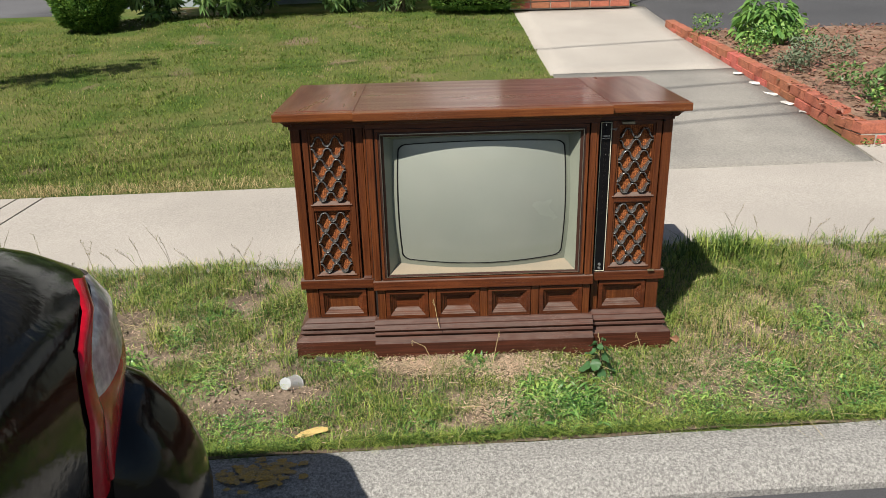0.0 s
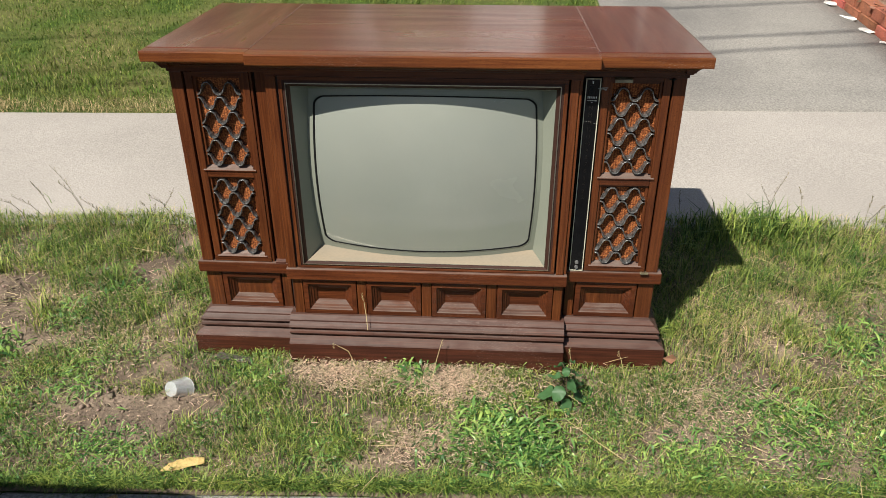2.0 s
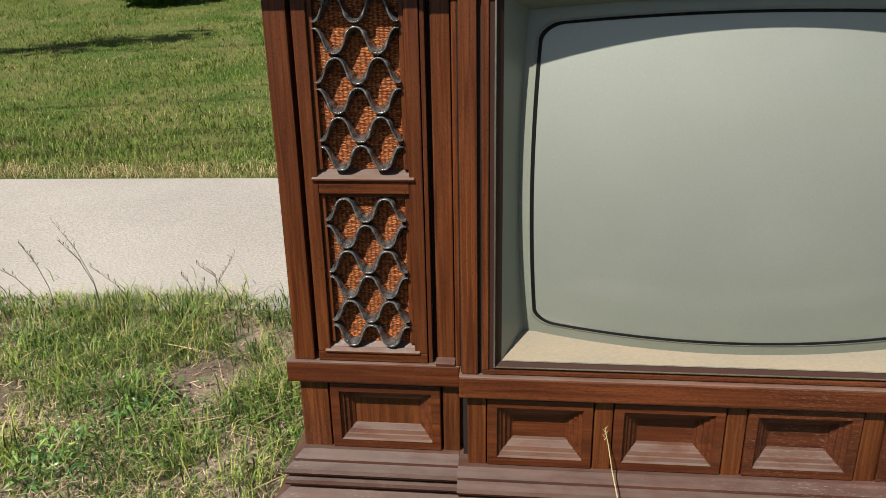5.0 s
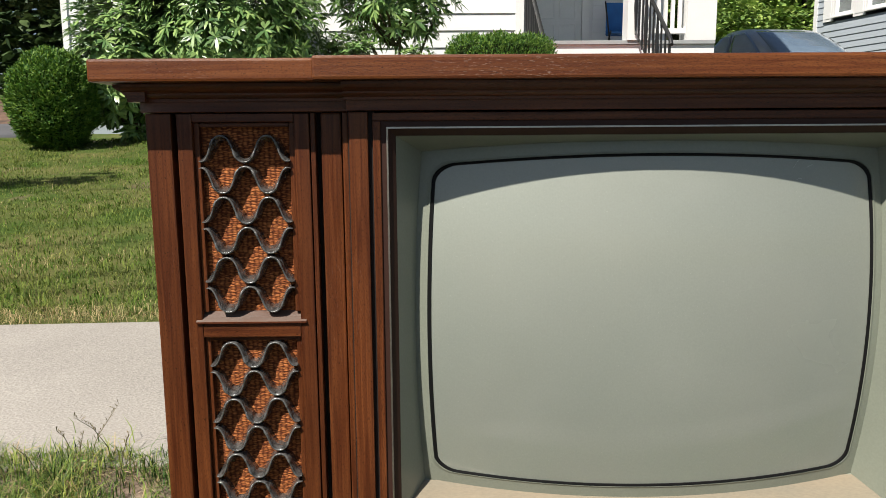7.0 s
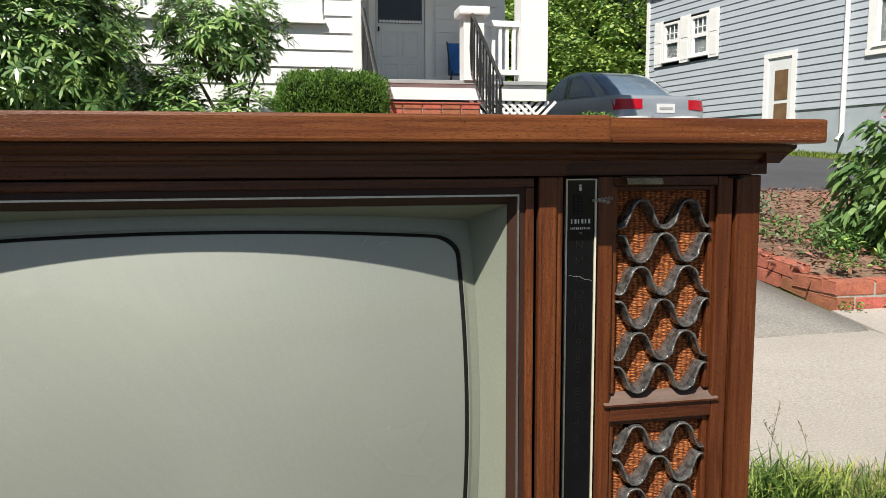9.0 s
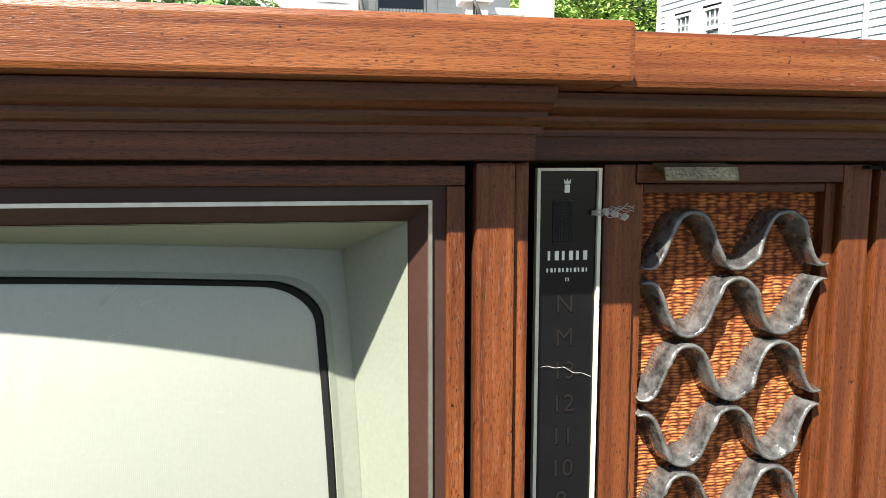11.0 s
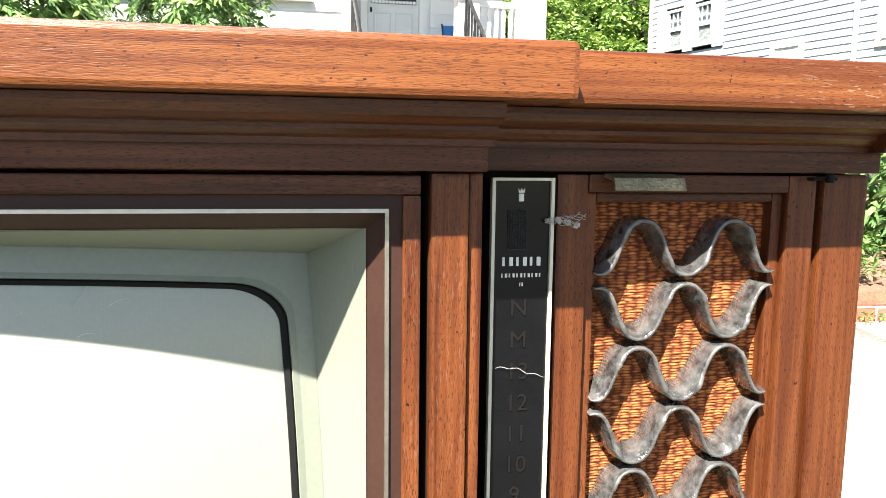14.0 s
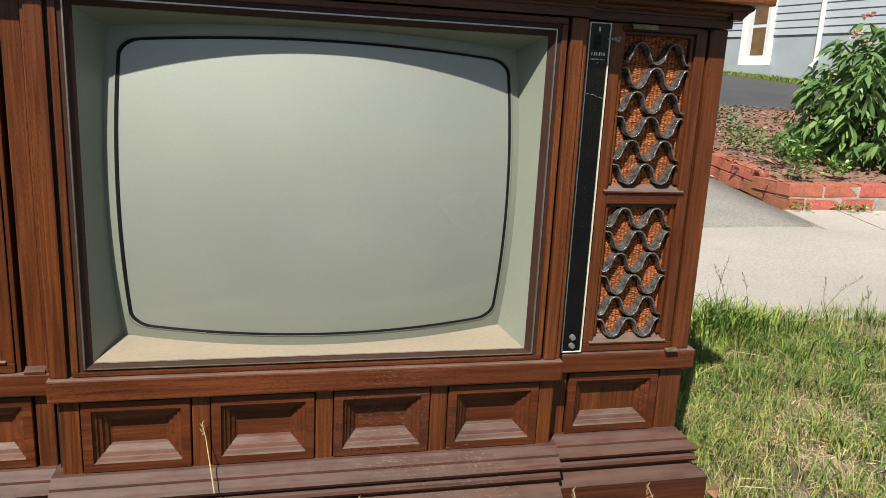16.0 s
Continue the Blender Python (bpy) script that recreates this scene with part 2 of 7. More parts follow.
# near-black backing: shade inside the cabinet's gaps is put into this colour
GAP_SHADE = material("cabinet_gap_shade", (0.012, 0.006, 0.004), 0.8, 0.2)
BROWN_TRIM = material("brown_painted_trim", (0.046, 0.0215, 0.0155), 0.5, 0.12, 30, 300, 0.05, spec=0.2)
MASK = material("grey_green_plastic", (0.240, 0.258, 0.205), 0.38, 0.08, 9, 350, 0.04)
MASK_SILL = material("dusty_plastic_sill", (0.265, 0.215, 0.148), 0.8, 0.12, 22, 420, 0.10, second=(0.225, 0.195, 0.142), stretch=(0.4, 1, 1))
GASKET = material("black_rubber", (0.006, 0.006, 0.006), 0.7, 0.1, spec=0.2)
SCREEN = screen_material()
SILVER = material("bright_metal_strip", (0.52, 0.475, 0.39), 0.34, 0.2, 40, 200, 0.05, metal=0.9)
BRONZE = scroll_material()
CLOTH = cloth_material()
DIAL = material("black_glossy_dial", (0.0055, 0.0055, 0.0060), 0.16, 0.3, 40, 900, 0.03, coat=0.0, spec=0.32)
IVORY = material("ivory_edge_trim", (0.72, 0.68, 0.52), 0.4, 0.1)
PRINT = material("pale_print", (0.75, 0.74, 0.66), 0.5, 0.05)
FADED = material("faded_grey_print", (0.0105, 0.0088, 0.0078), 0.3, 0.1, spec=0.3)
KNOB = material("grey_knob_plastic", (0.16, 0.16, 0.155), 0.35, 0.15)
MESHBLACK = material("dark_grille_cloth", (0.03, 0.03, 0.03), 0.7, 0.4, 200, 900, 0.6)
BRASS = material("tarnished_brass", (0.42, 0.36, 0.22), 0.5, 0.4, 60, 500, 0.4, metal=0.7)
PALE = material("pale_plastic", (0.8, 0.8, 0.76), 0.35, 0.1)
STRAW = material("dry_straw", (0.50, 0.40, 0.20), 0.8, 0.2, island=0.3)


# ---- building helpers ----
def part(name, bm, mat, parent=None, label="", smooth=False):
    """Links a bmesh as one mesh object, under a thing or under a part."""
    me = bpy.data.meshes.new(name)
    bmesh.ops.recalc_face_normals(bm, faces=bm.faces)
    bm.to_mesh(me)
    bm.free()
    me.materials.append(mat)
    if smooth:
        me.shade_smooth()
    ob = new(name, me)
    if parent:
        ob.parent = parent
        if parent.type == 'EMPTY':
            ob.matrix_parent_inverse = Matrix.Translation(-parent.location)
    if label:
        ob["label"] = label
    return ob


def soup(name, verts, faces, mat, parent=None, label="", smooth=False):
    """A mesh from arrays of corners and faces of one size."""
    me = bpy.data.meshes.new(name)
    verts, faces = np.asarray(verts, np.float32), np.asarray(faces, np.int32)
    n = faces.shape[1]
    me.vertices.add(len(verts))
    me.vertices.foreach_set("co", verts.ravel())
    me.loops.add(faces.size)
    me.loops.foreach_set("vertex_index", faces.ravel())
    me.polygons.add(len(faces))
    me.polygons.foreach_set("loop_start", np.arange(0, faces.size, n, dtype=np.int32))
    me.update(calc_edges=True)
    me.materials.append(mat)
    if smooth:
        me.shade_smooth()
    ob = new(name, me)
    if parent:
        ob.parent = parent
        if parent.type == 'EMPTY':
            ob.matrix_parent_inverse = Matrix.Translation(-parent.location)
    if label:
        ob["label"] = label
    return ob


def thing(name, at, label, category, group="", kind=""):
    ob = new(name)
    ob.location = at
    ob.empty_display_size = 0.1
    return tagged(ob, label, category, group, kind)


def box(x0, x1, y0, y1, z0, z1, bevel=0.0, bm=None):
    bm = bm or bmesh.new()
    m = Matrix.LocRotScale(((x0 + x1) / 2, (y0 + y1) / 2, (z0 + z1) / 2), None, (abs(x1 - x0), abs(y1 - y0), abs(z1 - z0)))
    r = bmesh.ops.create_cube(bm, size=1, matrix=m)
    if bevel:
        es = {e for v in r["verts"] for e in v.link_edges}
        bmesh.ops.bevel(bm, geom=list(es), offset=bevel, segments=2, affect='EDGES', profile=0.6)
    return bm


def prism(profile, a0, a1, axis=0, bm=None):
    """A profile (pairs across the other two axes) drawn out along one axis."""
    bm = bm or bmesh.new()

    def at(p, a):
        c = [0, 0, 0]
        c[axis] = a
        o = [k for k in range(3) if k != axis]
        c[o[0]], c[o[1]] = p
        return c
    A = [bm.verts.new(at(p, a0)) for p in profile]
    B = [bm.verts.new(at(p, a1)) for p in profile]
    n = len(profile)
    for k in range(n):
        bm.faces.new((A[k], A[(k + 1) % n], B[(k + 1) % n], B[k]))
    bm.faces.new(A[::-1])
    bm.faces.new(B)
    return bm


def loft(loops, close_last=False, bm=None, ring=True):
    bm = bm or bmesh.new()
    rows = [[bm.verts.new(p) for p in lp] for lp in loops]
    n = len(rows[0])
    for a, b in zip(rows, rows[1:]):
        for k in range(n if ring else n - 1):
            bm.faces.new((a[k], a[(k + 1) % n], b[(k + 1) % n], b[k]))
    if close_last:
        bm.faces.new(rows[-1])
    return bm


def tube(points, radius, sides=6, bm=None):
    """A round bar along points; radius: one number, or one a point."""
    bm = bm or bmesh.new()
    pts = [Vector(p) for p in points]
    rows = []
    for k, p in enumerate(pts):
        d = (pts[min(k + 1, len(pts) - 1)] - pts[max(k - 1, 0)]).normalized()
        s = d.cross(Vector((0.31, 0.2, 0.93))).normalized()
        t = d.cross(s)
        r = radius[k] if isinstance(radius, (list, tuple)) else radius
        rows.append([bm.verts.new(p + r * (math.cos(a) * s + math.sin(a) * t)) for a in [2 * math.pi * i / sides for i in range(sides)]])
    for a, b in zip(rows, rows[1:]):
        for i in range(sides):
            bm.faces.new((a[i], a[(i + 1) % sides], b[(i + 1) % sides], b[i]))
    bm.faces.new(rows[0][::-1])
    bm.faces.new(rows[-1])
    return bm


def rect_loop(x0, x1, z0, z1, y):
    return [(x0, y, z0), (x1, y, z0), (x1, y, z1), (x0, y, z1)]


def stepped(x0, x1, z0, z1, y, steps, floor=True, bm=None):
    """Nested rectangles from an outer edge inwards: steps of (inset, depth)."""
    loops = [rect_loop(x0, x1, z0, z1, y + 0.03)]
    for i, d in steps:
        loops.append(rect_loop(x0 + i, x1 - i, z0 + i, z1 - i, y + d))
    return loft(loops, floor, bm)


# ---- the television ----
C = 0.173                 # middle of the cabinet
YC, YS = 2.104, 2.130     # face of the middle section and of the two side sections
HALF = 0.578
GROUND_TV = 0.03

tv = thing("television", (C, 2.36, GROUND_TV), "dark walnut console television with a grey-green tube, standing on grass", "television")


def X(u):
    return C + u


# carcass behind the face
bm = box(X(-HALF), X(-0.312), 2.150, 2.30, 0.06, 0.80)
box(X(0.319), X(HALF), 2.150, 2.30, 0.06, 0.80, bm=bm)
box(X(-0.312), X(0.319), 2.150, 2.30, 0.06, 0.312, bm=bm)
box(X(-0.312), X(0.319), 2.150, 2.30, 0.772, 0.80, bm=bm)
box(X(-HALF), X(HALF), 2.30, 2.63, 0.06, 0.80, bm=bm)
part("body", bm, WOOD_V, tv)
part("middle_carcass", box(X(-0.350), X(-0.32), YC + 0.006, 2.150, 0.30, 0.80), GAP_SHADE, tv, "recess beside the screen frame, coloured near-black for its shade")
part("middle_carcass", box(X(0.324), X(0.350), YC + 0.006, 2.150, 0.30, 0.80), GAP_SHADE, tv, "recess beside the screen frame, coloured near-black for its shade")

# slab on top: a middle piece standing proud of the two ends
ST, SB = 0.8485, 0.8240
top = part("top", box(X(-0.380), X(0.380), 2.105, 2.648, SB, ST, 0.003), WOOD_TOP, tv, "glossy reddish walnut top with worn patches")
part("top_end", box(X(-0.617), X(-0.3802), 2.120, 2.648, SB, ST, 0.003), WOOD_TOP_SIDE, tv)
part("top_end", box(X(0.3802), X(0.617), 2.120, 2.648, SB, ST, 0.003), WOOD_TOP_SIDE, tv)
part("front_edge", box(X(-0.380), X(0.380), 2.065, 2.1048, SB, ST, 0.003), WOOD_EDGE, tv, "scuffed orange-brown front edge")
part("front_edge", box(X(-0.617), X(-0.3803), 2.084, 2.1198, SB, ST - 0.0006, 0.003), WOOD_EDGE, tv)
part("front_edge", box(X(0.3803), X(0.617), 2.084, 2.1198, SB, ST - 0.0006, 0.003), WOOD_EDGE, tv)


def cornice(yf):
    """Profile of the moulding under the slab, in (y, z)."""
    return [(2.152, SB - 0.0005), (yf - 0.026, SB - 0.0005), (yf - 0.026, 0.8205), (yf - 0.024, 0.8172), (yf - 0.019, 0.8148), (yf - 0.014, 0.8137),
            (yf - 0.014, 0.8117), (yf - 0.011, 0.8092), (yf - 0.008, 0.8080), (yf - 0.008, 0.8050), (2.152, 0.8050)]


part("cornice", prism(cornice(YC), X(-0.352), X(0.352)), WOOD_H, tv, "dark stepped walnut moulding")
part("cornice", prism(cornice(YS), X(-HALF - 0.014), X(-0.3525)), WOOD_H, tv, "dark stepped walnut moulding")
part("cornice", prism(cornice(YS), X(0.3525), X(HALF + 0.014)), WOOD_H, tv, "dark stepped walnut moulding")
for sgn in (-1, 1):
    prof = [(X(sgn * (HALF - 0.01)), SB - 0.0006), (X(sgn * (HALF + 0.024)), SB - 0.0006), (X(sgn * (HALF + 0.024)), 0.8200), (X(sgn * (HALF + 0.014)), 0.8135),
            (X(sgn * (HALF + 0.008)), 0.8080), (X(sgn * (HALF + 0.004)), 0.8048), (X(sgn * (HALF - 0.01)), 0.8048)]
    part("side_cornice", prism(prof, YS - 0.020, 2.62, 1), WOOD_H, tv)
part("frieze", box(X(-0.350), X(0.350), YC - 0.004, 2.150, 0.7935, 0.8058, 0.0008), WOOD_H, tv)
part("frieze", box(X(-HALF - 0.002), X(-0.3504), YS - 0.004, 2.150, 0.7935, 0.8058, 0.0008), WOOD_H, tv)
part("frieze", box(X(0.3504), X(HALF + 0.002), YS - 0.004, 2.150, 0.7935, 0.8058, 0.0008), WOOD_H, tv)

# upright stiles
ZT, ZB = 0.7928, 0.303
for a, b, y in ((-0.577, -0.549, YS), (-0.383, -0.360, YS + 0.004), (-0.3485, -0.3275, YC), (0.3240, 0.3425, YC), (0.549, 0.577, YS)):
    part("stile", box(X(a), X(b), y, 2.150, ZB, ZT, 0.0022), WOOD_V, tv)
for a, b, y in ((-0.3945, -0.389, YS + 0.002), (-0.358, -0.3515, YS - 0.004), (0.3430, 0.3498, YC + 0.004)):
    part("bead", box(X(a), X(b), y, 2.150, ZB, ZT, 0.0015), WOOD_V, tv)
part("stile_foot", prism([(YS + 0.004, ZB), (YS - 0.006, ZB), (YS - 0.006, ZB + 0.003), (YS + 0.004, ZB + 0.008)], X(-0.384), X(-0.359)), WOOD_BASE, tv)
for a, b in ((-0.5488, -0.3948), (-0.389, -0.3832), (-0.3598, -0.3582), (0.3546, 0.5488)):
    part("recess", box(X(a), X(b), 2.1492, 2.1555, ZB, ZT), GAP_SHADE, tv, "gap between the stiles, its shade coloured black")


BACK = 2.1432     # plane of the speaker cloth


def scroll(u0, u1, zc, up, parent, thick=0.0040):
    """One wavy bar of the grille: two crests across the opening, a steep ridge with collars and pointed ends."""
    loops = []
    n = 84
    for k in range(n + 1):
        f = k / n
        ph = 4 * math.pi * f
        z = zc - up * (0.0132 * math.cos(ph) - 0.0009 * math.cos(3 * ph))
        slope = up * (0.0132 * math.sin(ph) - 0.0027 * math.sin(3 * ph)) * 4 * math.pi / (u1 - u0)
        nx, nz = -slope / math.hypot(1, slope), 1 / math.hypot(1, slope)
        collar = sum(math.exp(-((f - c) / 0.009) ** 2) for c in (0.155, 0.175, 0.40, 0.42, 0.58, 0.60, 0.825, 0.845))
        end = min(1.0, 0.35 + min(f, 1 - f) / 0.07)
        h = thick * (1 + 0.20 * collar) * end * (0.96 + 0.08 * math.sin(9.1 * f + zc * 300))
        fore = 0.0016 * collar + 0.0022 * (1 - end) * -1
        u = u0 + (u1 - u0) * f
        ridge = -0.62 * up * math.cos(ph)
        sec = [(-1.25, BACK), (0.55 * ridge - 0.72, 2.1362 - 0.0022 * ridge), (ridge - 0.34, 2.1302), (ridge - 0.16, 2.1290), (ridge + 0.16, 2.1290), (ridge + 0.34, 2.1302), (0.55 * ridge + 0.72, 2.1362 + 0.0022 * ridge), (1.25, BACK)]
        loops.append([(X(u) + nx * h * s, y - fore * (y < 2.139), z + nz * h * s) for s, y in sec])
    bm = loft(loops, ring=True)
    bm.verts.ensure_lookup_table()
    m = len(sec)
    bm.faces.new(bm.verts[:m])
    bm.faces.new(bm.verts[-m:])
    return part("scroll_bar", bm, BRONZE, parent, smooth=True)


def speaker_panel(u0, u1, parent, label):
    """A frame with two openings: cloth, six wavy bars in each, and a sloping sill."""
    ob = part("speaker_frame", box(X(u0), X(u0 + 0.017), YS, 2.150, 0.317, 0.792, 0.0015), WOOD_V, parent, label)
    part("frame_side", box(X(u1 - 0.017), X(u1), YS, 2.150, 0.317, 0.792, 0.0015), WOOD_V, ob)
    part("frame_head", box(X(u0 + 0.0172), X(u1 - 0.0172), YS, 2.150, 0.7825, 0.792, 0.0012), WOOD_H, ob)
    part("frame_rail", box(X(u0 + 0.0172), X(u1 - 0.0172), YS, 2.150, 0.5355, 0.5525, 0.0012), WOOD_H, ob)
    part("frame_foot", box(X(u0), X(u1), YS - 0.001, 2.150, 0.304, 0.3168, 0.0012), WOOD_H, ob)
    for zb, zt, zbar in ((0.5527, 0.7823, 0.7528), (0.3170, 0.5353, 0.5140)):
        part("sill", prism([(YS - 0.003, zb), (YS - 0.003, zb + 0.002), (YS + 0.003, zb + 0.006), (YS + 0.0045, zb + 0.006), (YS + 0.012, zb + 0.0115),
                            (YS + 0.0135, zb + 0.0115), (2.1494, zb + 0.0120), (2.1494, zb)], X(u0 + 0.010), X(u1 - 0.010)), WOOD_COFFER, ob, "dusty sloping sill")
        for a, b in ((u0 + 0.0172, u0 + 0.0235), (u1 - 0.0235, u1 - 0.0172)):
            part("inner_bead", box(X(a), X(b), YS + 0.005, 2.150, zb + 0.012, zt, 0.001), WOOD_V, ob)
        part("inner_bead", box(X(u0 + 0.0236), X(u1 - 0.0236), YS + 0.005, 2.150, zt - 0.005, zt, 0.001), WOOD_H, ob)
        cloth = part("cloth", box(X(u0 + 0.018), X(u1 - 0.018), BACK - 0.0004, 2.1492, zb + 0.001, zt - 0.001), CLOTH, ob, "orange-brown woven speaker cloth")
        for k in range(6):
            scroll(u0 + 0.0225, u1 - 0.0225, zbar - 0.0345 * k, 1 if k % 2 == 0 else -1, ob)
    return ob


left_panel = speaker_panel(-0.5430, -0.3955, tv, "speaker panel with black scrolled grille bars")
door = speaker_panel(0.3945, 0.5445, tv, "hinged speaker door with black scrolled grille bars")
part("door_pull", prism([(2.1290, 0.7905), (2.1298, 0.7926), (2.1170, 0.7905), (2.1145, 0.7845), (2.1158, 0.7840), (2.1180, 0.7890)], X(0.4195), X(0.4580)), BRASS, door, "tarnished brass pull")
part("hinge_pin", tube([(X(0.546), 2.122, 0.7885), (X(0.546), 2.122, 0.7930)], 0.0022, 10), GASKET, door, "black hinge pin")
part("hinge_leaf", box(X(0.537), X(0.552), 2.1235, 2.1290, 0.7895, 0.7913, 0.0004), GASKET, door)
part("catch", box(X(0.532), X(0.552), 2.116, 2.124, 0.3035, 0.3085, 0.001), BRASS, door, "small dull catch")

# screen frame: wood, painted flat, bright strip, bevel, plastic mask, gasket and tube
FX0, FX1, FZ0, FZ1 = X(-0.3225), X(0.3197), 0.304, 0.7915
fr = part("screen_frame", box(FX0, FX1, YC + 0.001, 2.15, FZ1 - 0.0090, FZ1, 0.0012), WOOD_H, tv, "walnut frame around the picture tube")
part("frame_foot", box(FX0, FX1, YC + 0.001, 2.15, FZ0, FZ0 + 0.006, 0.0012), WOOD_H, fr)
part("frame_side", box(FX0, FX0 + 0.0085, YC + 0.001, 2.15, FZ0 + 0.0062, FZ1 - 0.0092, 0.0012), WOOD_V, fr)
part("frame_side", box(FX1 - 0.0085, FX1, YC + 0.001, 2.15, FZ0 + 0.0062, FZ1 - 0.0092, 0.0012), WOOD_V, fr)
MX0, MX1, MZ0, MZ1 = FX0 + 0.0085, FX1 - 0.0085, FZ0 + 0.006, FZ1 - 0.009


def ring(insets):
    return [[(MX0 + i, y, MZ0 + i * 0.55), (MX1 - i, y, MZ0 + i * 0.55), (MX1 - i, y, MZ1 - i), (MX0 + i, y, MZ1 - i)] for i, y in insets]


part("painted_flat", loft(ring([(-0.001, 2.149), (-0.001, YC + 0.0035), (0.0065, YC + 0.0030), (0.0068, YC + 0.006)])), BROWN_TRIM, fr, "flat brown painted border")
part("bright_strip", loft(ring([(0.0064, YC + 0.006), (0.0064, YC + 0.0012), (0.0082, YC + 0.0010), (0.0086, YC + 0.006)])), SILVER, fr, "bright worn metal strip")
part("bevel", loft(ring([(0.0084, YC + 0.006), (0.0084, YC + 0.0032), (0.0165, YC + 0.0110), (0.0170, YC + 0.020)])), BROWN_TRIM, fr, "brown sloping border")

SX, SZ = X(-0.0005), 0.5445
SA, SB2 = 0.2630, 0.1995
R_TUBE = 1.08


def rounded(rho, half_w, half_h, bow_w, bow_h):
    """A barrel-shaped outline: bowed sides and tight rounded corners, from the right-hand side anticlockwise."""
    quarter = [(1.0, (1 - rho) * k / 18) for k in range(18)]
    quarter += [(1 - rho + rho * math.cos(math.pi / 2 * k / 24), 1 - rho + rho * math.sin(math.pi / 2 * k / 24)) for k in range(25)]
    quarter += [((1 - rho) * (1 - k / 18), 1.0) for k in range(1, 18)]
    square = []
    for q in range(4):
        for x, z in quarter:
            for _ in range(q):
                x, z = -z, x
            square.append((x, z))
    return square, [(half_w * x * (1 - bow_w * z * z), half_h * z * (1 - bow_h * x * x)) for x, z in square]


def tube_y(dx, dz):
    return 2.1100 + (dx * dx + dz * dz) / (2 * R_TUBE)


SQUARE, edge = rounded(0.098, SA, SB2, 0.030, 0.062)
NS = len(edge)
outer = [(x / max(abs(x), abs(z)), z / max(abs(x), abs(z))) for x, z in SQUARE]
mx_mid, mx_half = (MX0 + MX1) / 2, (MX1 - MX0) / 2


def outline(x0, x1, z0, z1, y):
    return [((x0 + x1) / 2 + (x1 - x0) / 2 * x, y, (z0 + z1) / 2 + (z1 - z0) / 2 * z) for x, z in outer]


FRONT_Y = YC + 0.0100
front = outline(MX0 + 0.0163, MX1 - 0.0163, MZ0 + 0.0092, MZ1 - 0.0160, FRONT_Y)


def crease(x, z):
    """Where a sloping wall of the mask meets its curved face."""
    y = 2.14
    for _ in range(8):
        d = y - FRONT_Y
        hx, z0, z1 = (MX1 - MX0) / 2 - 0.0163 - 0.54 * d, MZ0 + 0.0092 + 0.42 * d, MZ1 - 0.0160 - 0.36 * d
        px, pz = mx_mid + hx * x, (z0 + z1) / 2 + (z1 - z0) / 2 * z
        y = tube_y(px - SX, pz - SZ) + 0.002
    return (px, y, pz)


back = [crease(x, z) for x, z in outer]
bx, bz = SX, SZ
inner = [(bx + (x - bx) * 0.9975, y - 0.0004, bz + (z - bz) * 0.997) for x, y, z in back]
lips = [[(SX + x * s, tube_y(x * s, z * s) + d, SZ + z * s) for x, z in edge] for s, d in ((1.020, 0.0012), (1.012, 0.0004), (1.0075, 0.0000), (1.0045, 0.0014))]
bm = loft([[(x, y + 0.010, z) for x, y, z in front], front, back, inner] + lips)
mask = part("mask", bm, MASK, fr, "grey-green plastic mask around the tube")
sill = []
for x, d in ((-1, 0.0006), (1, 0.0006), (1, 0.048), (-1, 0.048)):
    sill.append((mx_mid + x * ((MX1 - MX0) / 2 - 0.0168 - 0.54 * d), FRONT_Y + d, MZ0 + 0.0092 + 0.42 * d))
bm = bmesh.new()
lo = [bm.verts.new(p) for p in sill]
hi = [bm.verts.new((p[0], p[1] - 0.0004, p[2] + 0.0007)) for p in sill]
bm.faces.new(hi)
bm.faces.new(lo[::-1])
for k in range(4):
    bm.faces.new((lo[k], lo[(k + 1) % 4], hi[(k + 1) % 4], hi[k]))
part("dust_layer", bm, MASK_SILL, mask, "tan dust on the lower ledge")
gasket = loft([[(SX + x * s, tube_y(x, z) + d, SZ + z * s) for x, z in edge] for s, d in ((1.0055, 0.0014), (1.0020, 0.0000), (0.9915, 0.0002), (0.9870, 0.0040))])
part("gasket", gasket, GASKET, fr, "thin black seal")
rows = []
for j in range(1, 25):
    f = j / 24
    rows.append([(SX + x * 0.9975 * f, tube_y(x * f, z * f) + 0.002, SZ + z * 0.9975 * f) for x, z in edge])
bm = loft(rows)
first = [v for v in bm.verts][:NS]
bm.faces.new(first)
part("picture_tube", bm, SCREEN, tv, "switched-off convex grey-green picture tube", smooth=True)

# fine scratches on the glass
SCRATCH = material("pale_scratch", (0.55, 0.55, 0.50), 0.6, 0.2)
glass = bpy.data.objects["picture_tube"]


def on_tube(u, z):
    return (X(u), tube_y(X(u) - SX, z - SZ) + 0.0018, z)


for u0, z0, u1, z1, r in ((0.1514, 0.7397, 0.1566, 0.7425, 0.00022), (0.1566, 0.7266, 0.1700, 0.7418, 0.00016), (0.1739, 0.7270, 0.1825, 0.7298, 0.00018), (0.1600, 0.7130, 0.1680, 0.7140, 0.00014)):
    pts = [on_tube(u0 + (u1 - u0) * f, z0 + (z1 - z0) * f + 0.0012 * math.sin(3.1 * f)) for f in (0, 0.3, 0.6, 1)]
    part("scratch", tube(pts, r, 5), SCRATCH, glass)

